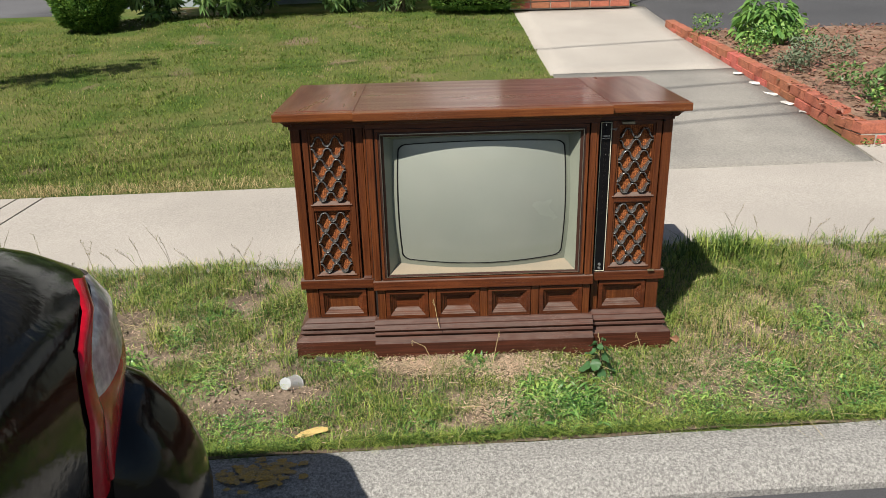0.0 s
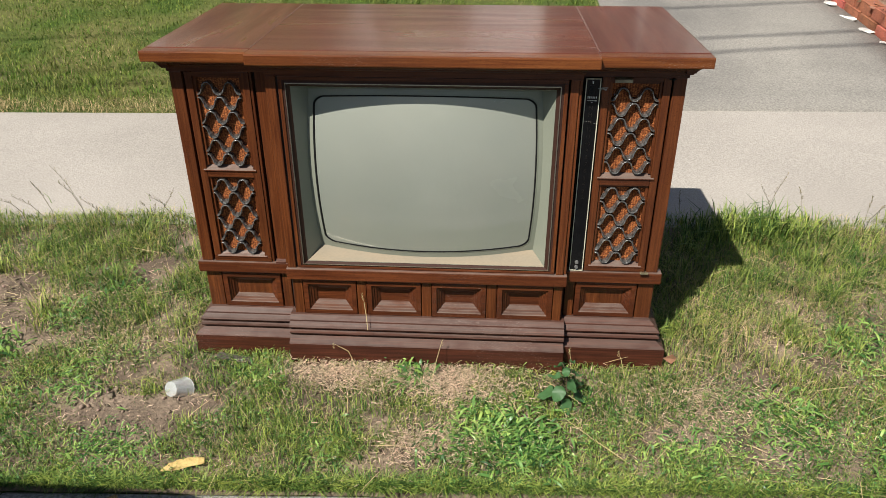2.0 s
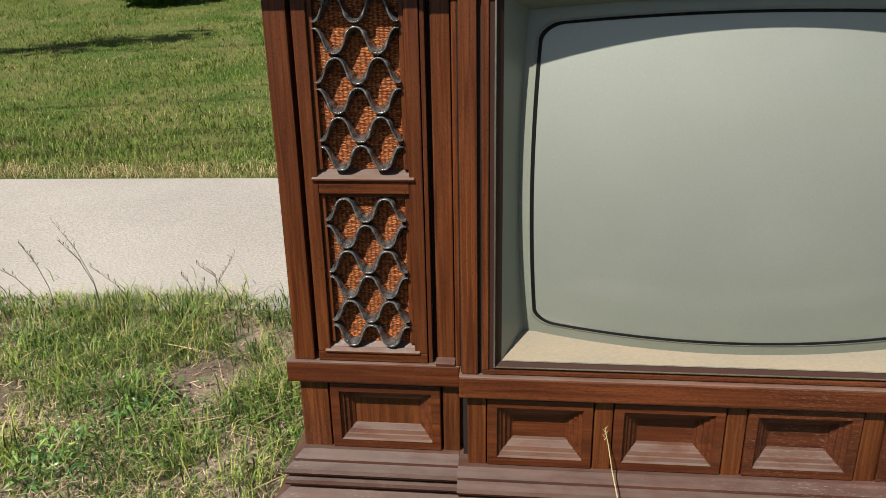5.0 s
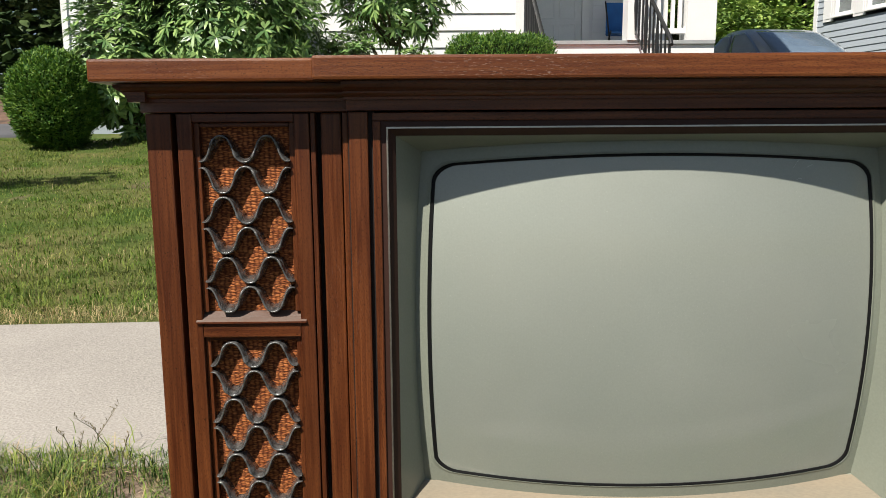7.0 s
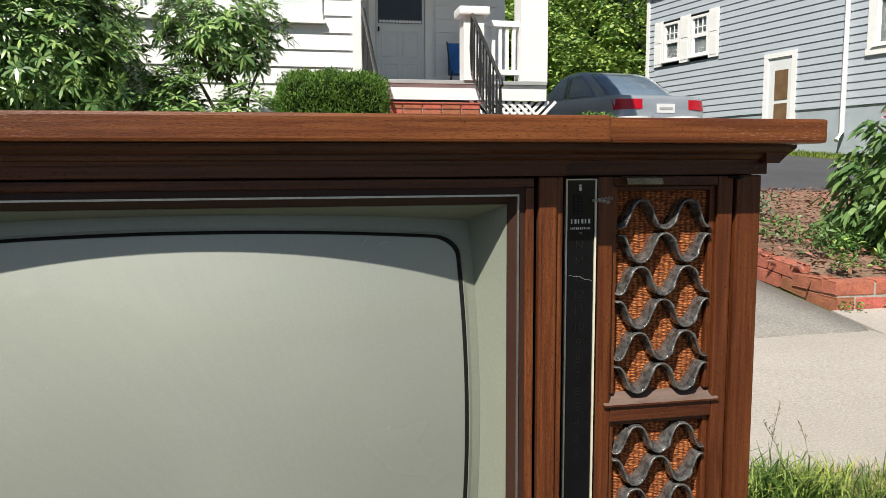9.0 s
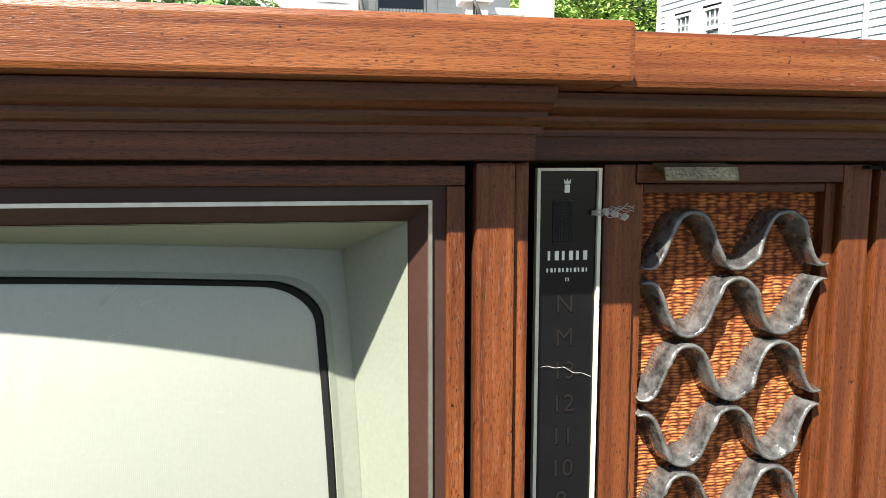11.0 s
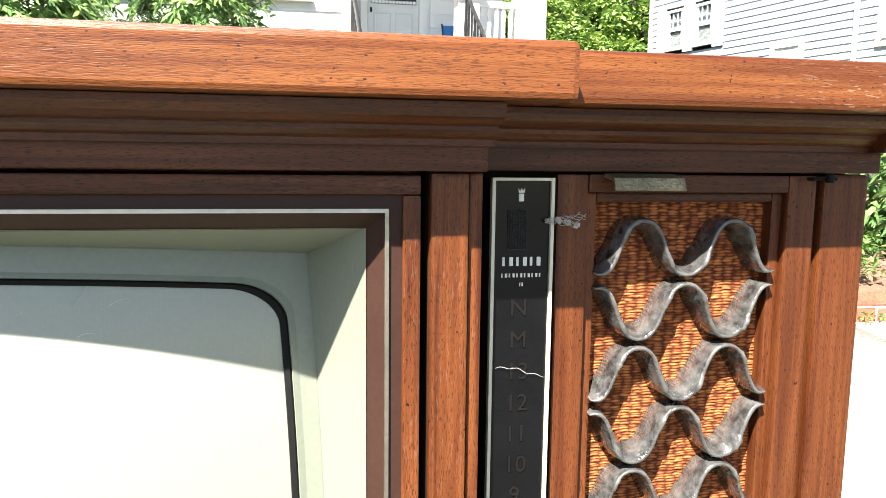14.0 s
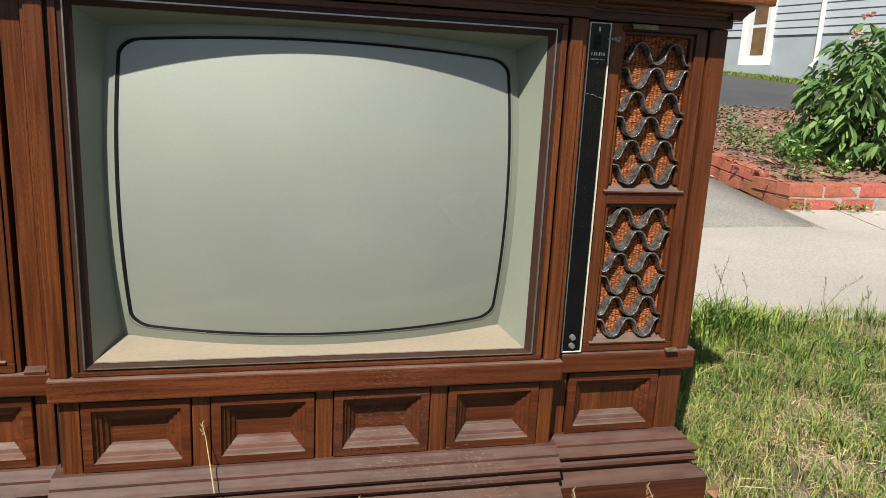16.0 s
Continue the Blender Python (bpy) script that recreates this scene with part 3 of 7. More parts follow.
# channel dial strip between frame and speaker door
dial = part("dial_strip", box(X(0.3590), X(0.3905), YS - 0.004, 2.150, 0.3065, 0.7898, 0.0012), DIAL, tv, "tall glossy black channel strip with an ivory edge")
for a, b in ((0.3585, 0.3602), (0.3893, 0.3910)):
    part("edge_trim", box(X(a), X(b), YS - 0.0062, YS - 0.002, 0.3062, 0.7901), IVORY, dial)
for z in (0.3062, 0.7887):
    part("edge_trim", box(X(0.3604), X(0.3891), YS - 0.0061, YS - 0.002, z, z + 0.0014), IVORY, dial)
part("dial_grille", box(X(0.3672), X(0.3772), YS - 0.0048, YS - 0.003, 0.7535, 0.7745), MESHBLACK, dial, "small dark mesh window")
for k in range(7):
    u = 0.3680 + 0.0014 * k
    part("mesh_wire", box(X(u), X(u + 0.0003), YS - 0.0052, YS - 0.0045, 0.7540, 0.7740), DIAL, dial)
for k in range(14):
    z = 0.7545 + 0.00145 * k
    part("mesh_wire", box(X(0.3675), X(0.3769), YS - 0.0052, YS - 0.0045, z, z + 0.0003), DIAL, dial)
# crest and three lines of maker's marks, as plain shapes
part("crest", box(X(0.3728), X(0.3754), YS - 0.0047, YS - 0.003, 0.7782, 0.7822, 0.0004), PRINT, dial)
part("crest", prism([(X(0.3726), 0.7826), (X(0.3756), 0.7826), (X(0.3758), 0.7848), (X(0.3748), 0.7834), (X(0.3741), 0.7850), (X(0.3734), 0.7834), (X(0.3724), 0.7848)], YS - 0.0046, YS - 0.003, 1), PRINT, dial)
for u0, u1, z0, z1, count in ((0.3642, 0.3860, 0.7455, 0.7500, 6), (0.3640, 0.3860, 0.7396, 0.7416, 11), (0.3738, 0.3762, 0.7350, 0.7368, 2)):
    pitch = (u1 - u0) / count
    for k in range(count):
        a = u0 + pitch * (k + 0.16)
        part("print_bar", box(X(a), X(a + pitch * (0.34 + 0.2 * (k % 2))), YS - 0.0046, YS - 0.003, z0, z1), PRINT, dial)


def lettering(text, x, y, z, size, mat, parent, name="numeral"):
    cu = bpy.data.curves.new(name, 'FONT')
    cu.body, cu.size, cu.extrude = text, size, 0.0002
    cu.align_x, cu.align_y = 'CENTER', 'CENTER'
    tmp = bpy.data.objects.new(name, cu)
    scene.collection.objects.link(tmp)
    dg = bpy.context.evaluated_depsgraph_get()
    me = bpy.data.meshes.new_from_object(tmp.evaluated_get(dg))
    bpy.data.objects.remove(tmp)
    me.transform(pose(x, y, z, 90, 0, 0))
    me.materials.clear()
    me.materials.append(mat)
    ob = new(name, me)
    ob.parent = parent
    return ob


for k, word in enumerate(("N", "M", "13", "12", "11", "10", "9", "8", "7", "6", "5", "4", "3", "2")):
    lettering(word, X(0.3740), YS - 0.0044, 0.7235 - 0.0168 * k, 0.0125, FADED, dial)
for z in (0.330, 0.3165):
    part("dial_button", tube([(X(0.375), YS - 0.003, z), (X(0.375), YS - 0.009, z)], [0.0048, 0.0040], 16), KNOB, dial, "round grey control button")
    part("print_bar", box(X(0.3665), X(0.3835), YS - 0.0046, YS - 0.003, z - 0.0078, z - 0.0064), FADED, dial)

# belt rail
for a, b, y in ((-0.352, 0.352, YC - 0.007), (-HALF - 0.010, -0.3523, YS - 0.006), (0.3523, HALF + 0.010, YS - 0.006)):
    part("belt_rail", box(X(a), X(b), y, 2.150, 0.2720, 0.3030, 0.0025), WOOD_COFFER, tv, "scuffed walnut rail")

# lower row of coffered panels
COFFER = [(0.0, 0.0015), (0.0012, 0.0), (0.0125, 0.0), (0.0135, 0.004), (0.0180, 0.006), (0.0185, 0.0085), (0.0235, 0.0105), (0.0240, 0.0130), (0.0300, 0.0165), (0.0305, 0.0185), (0.0340, 0.0200)]
PZ0, PZ1 = 0.1640, 0.2690


def coffer(u0, u1, y):
    part("coffered_panel", stepped(X(u0), X(u1), PZ0 + 0.002, PZ1 - 0.002, y, COFFER), WOOD_COFFER, tv, "stepped recessed walnut panel")


for u0, u1 in ((-0.3155, -0.1780), (-0.1515, -0.0120), (0.0150, 0.1535), (0.1815, 0.3215)):
    coffer(u0, u1, YC + 0.002)
for u0, u1 in ((-0.3420, -0.3170), (-0.1765, -0.1530), (-0.0105, 0.0135), (0.1550, 0.1800), (0.3230, 0.3450)):
    part("panel_stile", box(X(u0), X(u1), YC + 0.004, 2.150, PZ0, PZ1, 0.0018), WOOD_V, tv)
for s in (-1, 1):
    a, b = sorted((s * 0.3800, s * 0.5330))
    coffer(a, b, YS + 0.002)
    for p, q in ((0.3540, 0.3770), (0.5360, 0.5750)):
        a, b = sorted((s * p, s * q))
        part("panel_stile", box(X(a), X(b), YS + 0.005, 2.150, PZ0, PZ1, 0.0018), WOOD_V, tv)
part("panel_recess", box(X(-0.349), X(0.349), YC + 0.024, 2.1495, PZ0 - 0.02, PZ1 + 0.004), GAP_SHADE, tv, "gap behind the panels, its shade put into a dark colour")


def base_profile(y):
    return [(2.15, 0.1655), (y - 0.004, 0.1655), (y - 0.016, 0.1560), (y - 0.017, 0.1525), (y - 0.020, 0.1500), (y - 0.026, 0.1455), (y - 0.029, 0.1410), (y - 0.027, 0.1365),
            (y - 0.022, 0.1345), (y - 0.022, 0.1320), (y - 0.028, 0.1290), (y - 0.030, 0.1245), (y - 0.027, 0.1195), (y - 0.022, 0.1175), (y - 0.022, 0.1140),
            (y - 0.042, 0.1020), (y - 0.044, 0.0990), (y - 0.044, 0.0300), (2.15, 0.0300)]


part("base_moulding", prism(base_profile(YC), X(-0.3545), X(0.3545)), WOOD_BASE, tv, "weathered greyish base moulding")
for s in (-1, 1):
    prof = base_profile(YS)
    inner = [(X(s * 0.3550), y, z) for y, z in prof]
    mitre = [(X(s * (HALF - 0.008 + YS - y)), y, z) for y, z in prof]
    rear = [(X(s * (HALF - 0.008 + YS - y)), 2.62, z) for y, z in prof]
    part("base_moulding", loft([inner, mitre, rear]), WOOD_BASE, tv, "weathered greyish base moulding")

# ---- ground ----
GY = [-40.0, 1.30, 1.45, 1.66, 2.2, 2.75, 3.93, 9.0, 14.0, 40.0, 90.0]
GZ_RIGHT = [-0.17, -0.17, -0.12, -0.01, 0.05, 0.092, 0.10, 0.74, 1.09, 1.9, 2.6]
GZ_LEFT = [-0.17, -0.17, -0.12, -0.01, 0.05, 0.092, 0.10, 0.72, 0.99, 1.5, 2.0]


def kerb_y(x):
    return 0.04 * np.clip(x, -8, 8)


def height(x, y):
    """Height of the open ground: verge, level pavement, lawn rising to the houses."""
    x, y = np.asarray(x, float), np.asarray(y, float)
    yy = y - kerb_y(x)
    f = np.clip((x + 3.0) / 6.0, 0, 1)
    return (1 - f) * np.interp(yy, GY, GZ_LEFT) + f * np.interp(yy, GY, GZ_RIGHT)


def sheet(name, xs, ys, lift, mat, label, category, skirt=0.0, wobble=0.0, kind="structure"):
    """A sheet that lies on the ground over a grid of xs and ys."""
    gx, gy = np.meshgrid(xs, ys)
    gy = gy + kerb_y(gx)
    gz = height(gx, gy) + lift
    if wobble:
        gz = gz + np.array([wobble * noise.noise((a * 1.7, b * 1.7, 3.1)) for a, b in zip(gx.ravel(), gy.ravel())]).reshape(gx.shape)
    nx, ny = len(xs), len(ys)
    verts = np.stack([gx, gy, gz], -1).reshape(-1, 3)
    idx = np.arange(nx * ny).reshape(ny, nx)
    faces = np.stack([idx[:-1, :-1], idx[:-1, 1:], idx[1:, 1:], idx[1:, :-1]], -1).reshape(-1, 4)
    if skirt:
        rim = np.concatenate([idx[0, :], idx[1:, -1], idx[-1, -2::-1], idx[-2:0:-1, 0]])
        base = len(verts)
        low = verts[rim].copy()
        low[:, 2] -= skirt
        verts = np.concatenate([verts, low])
        k = np.arange(len(rim))
        faces = np.concatenate([faces, np.stack([rim, base + k, base + (k + 1) % len(rim), rim[(k + 1) % len(rim)]], -1)])
    return tagged(soup(name, verts, faces, mat, smooth=not skirt), label, category, kind=kind)


def soil_material():
    """Verge and lawn soil: green thatch, straw and bare grey-brown earth in patches."""
    m = material("thatch_and_soil", (0.056, 0.092, 0.020), 0.95, 0.45, 2.2, 55, 0.8, second=(0.130, 0.128, 0.046), spec=0.06)
    nt = m.node_tree
    b = nt.nodes["Principled BSDF"]
    old = b.inputs["Base Color"].links[0].from_socket
    co = nt.nodes.new("ShaderNodeTexCoord")
    big = nt.nodes.new("ShaderNodeTexNoise")
    big.inputs["Scale"].default_value, big.inputs["Detail"].default_value = 1.9, 6
    nt.links.new(co.outputs["Object"], big.inputs["Vector"])
    rr = nt.nodes.new("ShaderNodeMapRange")
    rr.inputs[1].default_value, rr.inputs[2].default_value = 0.63, 0.72
    nt.links.new(big.outputs[0], rr.inputs[0])
    mx = nt.nodes.new("ShaderNodeMix")
    mx.data_type = 'RGBA'
    mx.inputs[7].default_value = (0.17, 0.125, 0.085, 1)
    nt.links.new(rr.outputs[0], mx.inputs[0])
    nt.links.new(old, mx.inputs[6])
    nt.links.new(mx.outputs[2], b.inputs["Base Color"])
    return m


SOIL = soil_material()
CONCRETE = material("pale_concrete", (0.40, 0.365, 0.322), 0.9, 0.35, 1.3, 150, 0.6, second=(0.335, 0.305, 0.268))
WALK_GREY = material("patched_grey_walk", (0.28, 0.262, 0.23), 0.92, 0.45, 1.1, 110, 0.7, second=(0.17, 0.16, 0.145))
KERB = material("weathered_kerb", (0.40, 0.385, 0.355), 0.9, 0.8, 130, 330, 1.0, second=(0.19, 0.183, 0.170))
ASPHALT = material("asphalt", (0.062, 0.062, 0.066), 0.9, 0.25, 1.5, 220, 0.6, second=(0.048, 0.048, 0.052))
BRICK = material("red_brick", (0.42, 0.135, 0.075), 0.88, 0.4, 22, 140, 0.7, rnd=0.28, second=(0.30, 0.098, 0.060))
MORTAR = material("grey_mortar", (0.42, 0.38, 0.32), 0.95, 0.3, 20, 200, 0.5)
MULCH = material("mulch_soil", (0.17, 0.095, 0.06), 0.95, 0.5, 6, 70, 1.0, second=(0.25, 0.16, 0.11))
CHIP = material("bark_chips", (0.24, 0.125, 0.075), 0.9, 0.2, island=0.55)
BARK = material("dark_furrowed_bark", (0.085, 0.07, 0.058), 0.95, 0.6, 14, 60, 1.0, second=(0.02, 0.016, 0.014), stretch=(1, 1, 0.35))
CUT = material("grey_cut_wood", (0.10, 0.085, 0.07), 0.9, 0.3, 25, 120, 0.5)

xs = np.concatenate([np.linspace(-90, -12, 10), np.linspace(-10, 12, 89), np.linspace(14, 90, 10)])
ys = np.concatenate([np.linspace(-60, -4, 6), np.linspace(0.5, 1.3, 3), np.linspace(1.45, 4.0, 42), np.linspace(4.15, 15, 60), np.linspace(17, 120, 14)])
sheet("ground", xs, ys, 0.0, SOIL, "sunlit grass and bare soil rising gently towards the houses", "ground", wobble=0.012)
sheet("road", np.linspace(-60, 60, 41), np.linspace(-12, 1.452, 6), 0.0, ASPHALT, "grey asphalt street along the kerb", "road")
bpy.data.objects["road"].location.z = 0.045


VERGE_SOIL = material("crumbly_verge_soil", (0.240, 0.180, 0.128), 0.97, 0.5, 9, 120, 1.0, second=(0.110, 0.080, 0.055))
sheet("verge", np.linspace(-4.2, 5.6, 330), np.linspace(1.655, 2.765, 40), 0.004, VERGE_SOIL, "crumbly brown soil of the grass verge", "verge", wobble=0.012)
vg = bpy.data.objects["verge"].data
cs = np.empty(len(vg.vertices) * 3, np.float32)
vg.vertices.foreach_get("co", cs)
cs = cs.reshape(-1, 3)
cs[:, 2] += np.array([0.006 * noise.noise((p[0] * 9, p[1] * 9, 1)) + 0.004 * noise.noise((p[0] * 27, p[1] * 27, 2)) for p in cs], np.float32)
vg.vertices.foreach_set("co", cs.ravel())

# kerb stones
kerb = thing("kerb", (0, 1.55, 0), "weathered pale concrete kerb with yellow stains", "kerb", kind="structure")
for k, x0 in enumerate((-9.4, -7.0, -4.6, -2.2, -0.72, 1.68, 4.08, 6.48)):
    x1 = (-7.0, -4.6, -2.2, -0.72, 1.68, 4.08, 6.48, 8.9)[k] - 0.012
    bm = bmesh.new()
    n = 24
    loops = []
    for i in range(n + 1):
        x = x0 + (x1 - x0) * i / n
        o = 0.04 * x
        j = [0.006 * noise.noise((x * 6, q * 2.3, 7.7)) for q in range(5)]
        loops.append([(x, 1.45 + o, -0.16), (x, 1.456 + o + j[0], -0.055 + j[1]), (x, 1.492 + o + j[2] * 1.6, -0.012 + j[1] * 0.6), (x, 1.56 + o, 0.0 + j[3]),
                      (x, 1.645 + o + j[4], -0.002 + j[0] * 0.5), (x, 1.665 + o, -0.02), (x, 1.665 + o, -0.16)])
    loft(loops, bm=bm)
    bm.verts.ensure_lookup_table()
    bm.faces.new(bm.verts[:7])
    bm.faces.new(bm.verts[-7:])
    part("kerb_stone", bm, KERB, kerb)
YELLOW = material("faded_yellow_paint", (0.46, 0.28, 0.055), 0.9, 0.5, 60, 200, 0.5, second=(0.34, 0.25, 0.12))
bm = bmesh.new()
flake = random.Random(12)
for q in range(120):
    cx, cy, rr = -0.455 + flake.gauss(0, 0.055), 1.545 + flake.gauss(0, 0.026), flake.uniform(0.004, 0.017)
    bm.faces.new([bm.verts.new((cx + rr * w * math.cos(k * 0.785), cy + 0.7 * rr * w * math.sin(k * 0.785), 0.0042 + 0.00002 * q)) for k, w in enumerate([flake.uniform(0.6, 1.3) for _ in range(8)])])
part("paint_mark", bm, YELLOW, kerb, "worn yellow paint on the kerb")

# pavement slabs
walkway = thing("pavement", (0, 3.3, 0.1), "pale concrete pavement slabs with straight joints", "pavement", kind="structure")
edges = [-9.65, -8.15, -6.65, -5.15, -3.65, -2.24, -2.10, 2.94, 4.25, 5.75, 7.25, 8.75]
for a, b in zip(edges, edges[1:]):
    bm = bmesh.new()
    loops = []
    stations = sorted([a + 0.006, b - 0.006] + list(np.linspace(a + 0.1, b - 0.1, 8)) + [q for q in (1.199, 1.201, 2.619, 2.621) if a < q < b])
    for x in stations:
        o = 0.04 * x
        far = 3.93 if x < 1.2 else (4.02 if x < 2.62 else 4.34 - o)
        loops.append([(x, 2.755 + o, 0.02), (x, 2.755 + o, 0.100), (x, 2.762 + o, 0.106), (x, 3.90 + o, 0.112), (x, far - 0.007 + o, 0.110 if x < 2.62 else 0.150), (x, far + o, 0.104 if x < 2.62 else 0.144), (x, far + o, 0.02)])
    loft(loops, bm=bm)
    bm.verts.ensure_lookup_table()
    bm.faces.new(bm.verts[:7])
    bm.faces.new(bm.verts[-7:])
    part("slab", bm, CONCRETE, walkway)

# path up to the house, and the asphalt drive behind the flower bed
sheet("garden_path", np.linspace(1.04, 2.60, 9), np.linspace(3.98, 6.05, 12), 0.014, WALK_GREY, "patched grey concrete path up to the front steps", "path", skirt=0.06, wobble=0.008)
sheet("garden_path", np.linspace(1.02, 2.55, 9), np.linspace(6.06, 8.85, 14), 0.014, CONCRETE, "pale concrete path up to the front steps", "path", skirt=0.06, wobble=0.006)
sheet("driveway", np.linspace(2.50, 8.3, 24), np.linspace(7.30, 17.5, 40), 0.012, ASPHALT, "dark asphalt driveway between the two houses", "driveway", skirt=0.05)
sheet("side_street", np.linspace(-40, -4.4, 40), np.linspace(9.75, 13.6, 12), 0.012, material("bleached_asphalt", (0.105, 0.105, 0.112), 0.9, 0.2, 0.8, 160, 0.4), "grey side street beyond the lawn", "road", skirt=0.04)


# ---- flower bed ----
brick_me = {}


def brick_mesh(lx, ly, lz):
    """A worn brick; alike bricks share one mesh."""
    if (lx, ly, lz) not in brick_me:
        bm = box(-lx / 2, lx / 2, -ly / 2, ly / 2, 0, lz, 0.005)
        rng = random.Random(5)
        for v in bm.verts:
            v.co += Vector((rng.uniform(-1, 1), rng.uniform(-1, 1), rng.uniform(-1, 1))) * 0.0022
        me = bpy.data.meshes.new("brick")
        bm.to_mesh(me)
        bm.free()
        me.materials.append(BRICK)
        brick_me[(lx, ly, lz)] = me
    return brick_me[(lx, ly, lz)]


def lay_brick(parent, x, y, z, turn, size=(0.200, 0.095, 0.064), jitter=0.003, slope=0.0):
    ob = new("brick", brick_mesh(*size))
    r = random.uniform
    m = pose(x + r(-1, 1) * jitter, y + r(-1, 1) * jitter, z + r(-1, 1) * 0.002, r(-1, 1), slope + r(-0.7, 0.7), turn + r(-1, 1))
    ob.parent = parent
    ob.matrix_basis = Matrix.Translation(-parent.location) @ m
    return ob


bed = thing("flower_bed", (4.5, 5.8, 0.3), "raised flower bed edged with two courses of red brick", "flower bed", kind="structure")
BX, BY = 2.642, 4.335
for c in range(2):
    for k in range(20):
        lay_brick(bed, BX + 0.205 + 0.105 * (c % 2) + k * 0.212, BY + 0.05 + 0.010 * k * 0.2, 0.142 + c * 0.072 + 0.0040 * k, 0.5)
    for k in range(15):
        y = BY + 0.295 + 0.105 * (c % 2) + k * 0.212
        lay_brick(bed, BX + 0.045 - 0.0120 * k, y, float(height(2.5, y)) + 0.004 + c * 0.072 - 0.0020 * k * c - 0.002 * k, 92.3, slope=-6.6)
part("mortar", box(BX + 0.010, BX + 2.3, BY + 0.0065, BY + 0.085, 0.12, 0.268), MORTAR, bed, "crumbling mortar joints")
lay_brick(bed, BX + 0.047, BY + 0.098, 0.142, 91.0)
lay_brick(bed, BX + 0.102, BY + 0.050, 0.214, 0.5)
lay_brick(bed, BX + 0.045, BY + 0.200, 0.217, 92.0)
part("mortar", box(BX + 0.0075, BX + 0.085, BY + 0.086, BY + 0.32, 0.12, 0.274), MORTAR, bed)
gx, gy = np.meshgrid(np.linspace(BX + 0.075, 7.4, 60), np.linspace(BY + 0.06, 7.42, 44))
gz = np.interp(gy, [4.3, 4.6, 7.5], [0.235, 0.275, 0.585]) + np.array([0.02 * noise.noise((a * 2.3, b * 2.3, 0.4)) + 0.012 * noise.noise((a * 9, b * 9, 2)) for a, b in zip(gx.ravel(), gy.ravel())]).reshape(gx.shape)
gx = gx - 0.057 * (gy - 4.55) * np.clip((3.3 - gx) / 0.5, 0, 1)
vv = np.stack([gx, gy, gz], -1).reshape(-1, 3)
ii = np.arange(vv.shape[0]).reshape(gx.shape)
soup("bed_soil", vv, np.stack([ii[:-1, :-1], ii[:-1, 1:], ii[1:, 1:], ii[1:, :-1]], -1).reshape(-1, 4), MULCH, bed, "brown mulch", smooth=True)
CRUMB = material("white_mortar_crumbs", (0.75, 0.72, 0.66), 0.9, 0.2)
crumb = random.Random(4)
for x, y, r in ((2.590, 4.98, 0.03), (2.572, 5.20, 0.055), (2.560, 5.42, 0.060), (2.545, 5.70, 0.050), (2.525, 6.00, 0.060)):
    bm = bmesh.new()
    bmesh.ops.create_icosphere(bm, subdivisions=1, radius=r, matrix=Matrix.Translation((x, y, float(height(x, y)) + 0.016)) @ Matrix.Diagonal((0.6, 1.7, 0.14, 1)))
    for v in bm.verts:
        v.co += Vector((crumb.uniform(-1, 1), crumb.uniform(-1, 1), 0.3 * crumb.uniform(-1, 1))) * r * 0.3
    tagged(part("mortar_crumb", bm, CRUMB), "broken white mortar lying beside the brick edging", "rubble", "mortar crumbs")


# ---- plants: many small leaves ----
rng = np.random.default_rng(7)


def turned(n, tilt_lo, tilt_hi):
    """Random leaf frames: along, across, for n leaves, with a tilt above the level."""
    a = rng.uniform(0, 2 * np.pi, n)
    t = rng.uniform(tilt_lo, tilt_hi, n)
    along = np.stack([np.cos(a) * np.cos(t), np.sin(a) * np.cos(t), np.sin(t)], -1)
    across = np.stack([-np.sin(a), np.cos(a), np.zeros(n)], -1)
    roll = rng.normal(0, 0.5, n)[:, None]
    up = np.cross(along, across)
    across = across * np.cos(roll) + up * np.sin(roll)
    return along, across


def leaves(name, base, along, across, length, width, mat, parent=None, label="", droop=0.25):
    """Oblong pointed leaves: six corners and four triangles each."""
    n = len(base)
    length, width = np.broadcast_to(length, n)[:, None], np.broadcast_to(width, n)[:, None]
    up = np.cross(along, across)
    down = np.array([0, 0, -1.0])
    q1 = base + along * length * 0.34 + down * length * droop * 0.10
    q2 = base + along * length * 0.70 + down * length * droop * 0.45
    tip = base + along * length + down * length * droop
    fold = up * width * 0.10
    v = np.stack([base, q1 - across * width * 0.42 + fold, q1 + across * width * 0.42 + fold, q2 - across * width * 0.46 + fold, q2 + across * width * 0.46 + fold, tip], 1).reshape(-1, 3)
    o = (np.arange(n) * 6)[:, None, None]
    f = (o + np.array([[0, 2, 1], [1, 2, 3], [2, 4, 3], [3, 4, 5]])[None]).reshape(-1, 3)
    return soup(name, v, f, mat, parent, label)


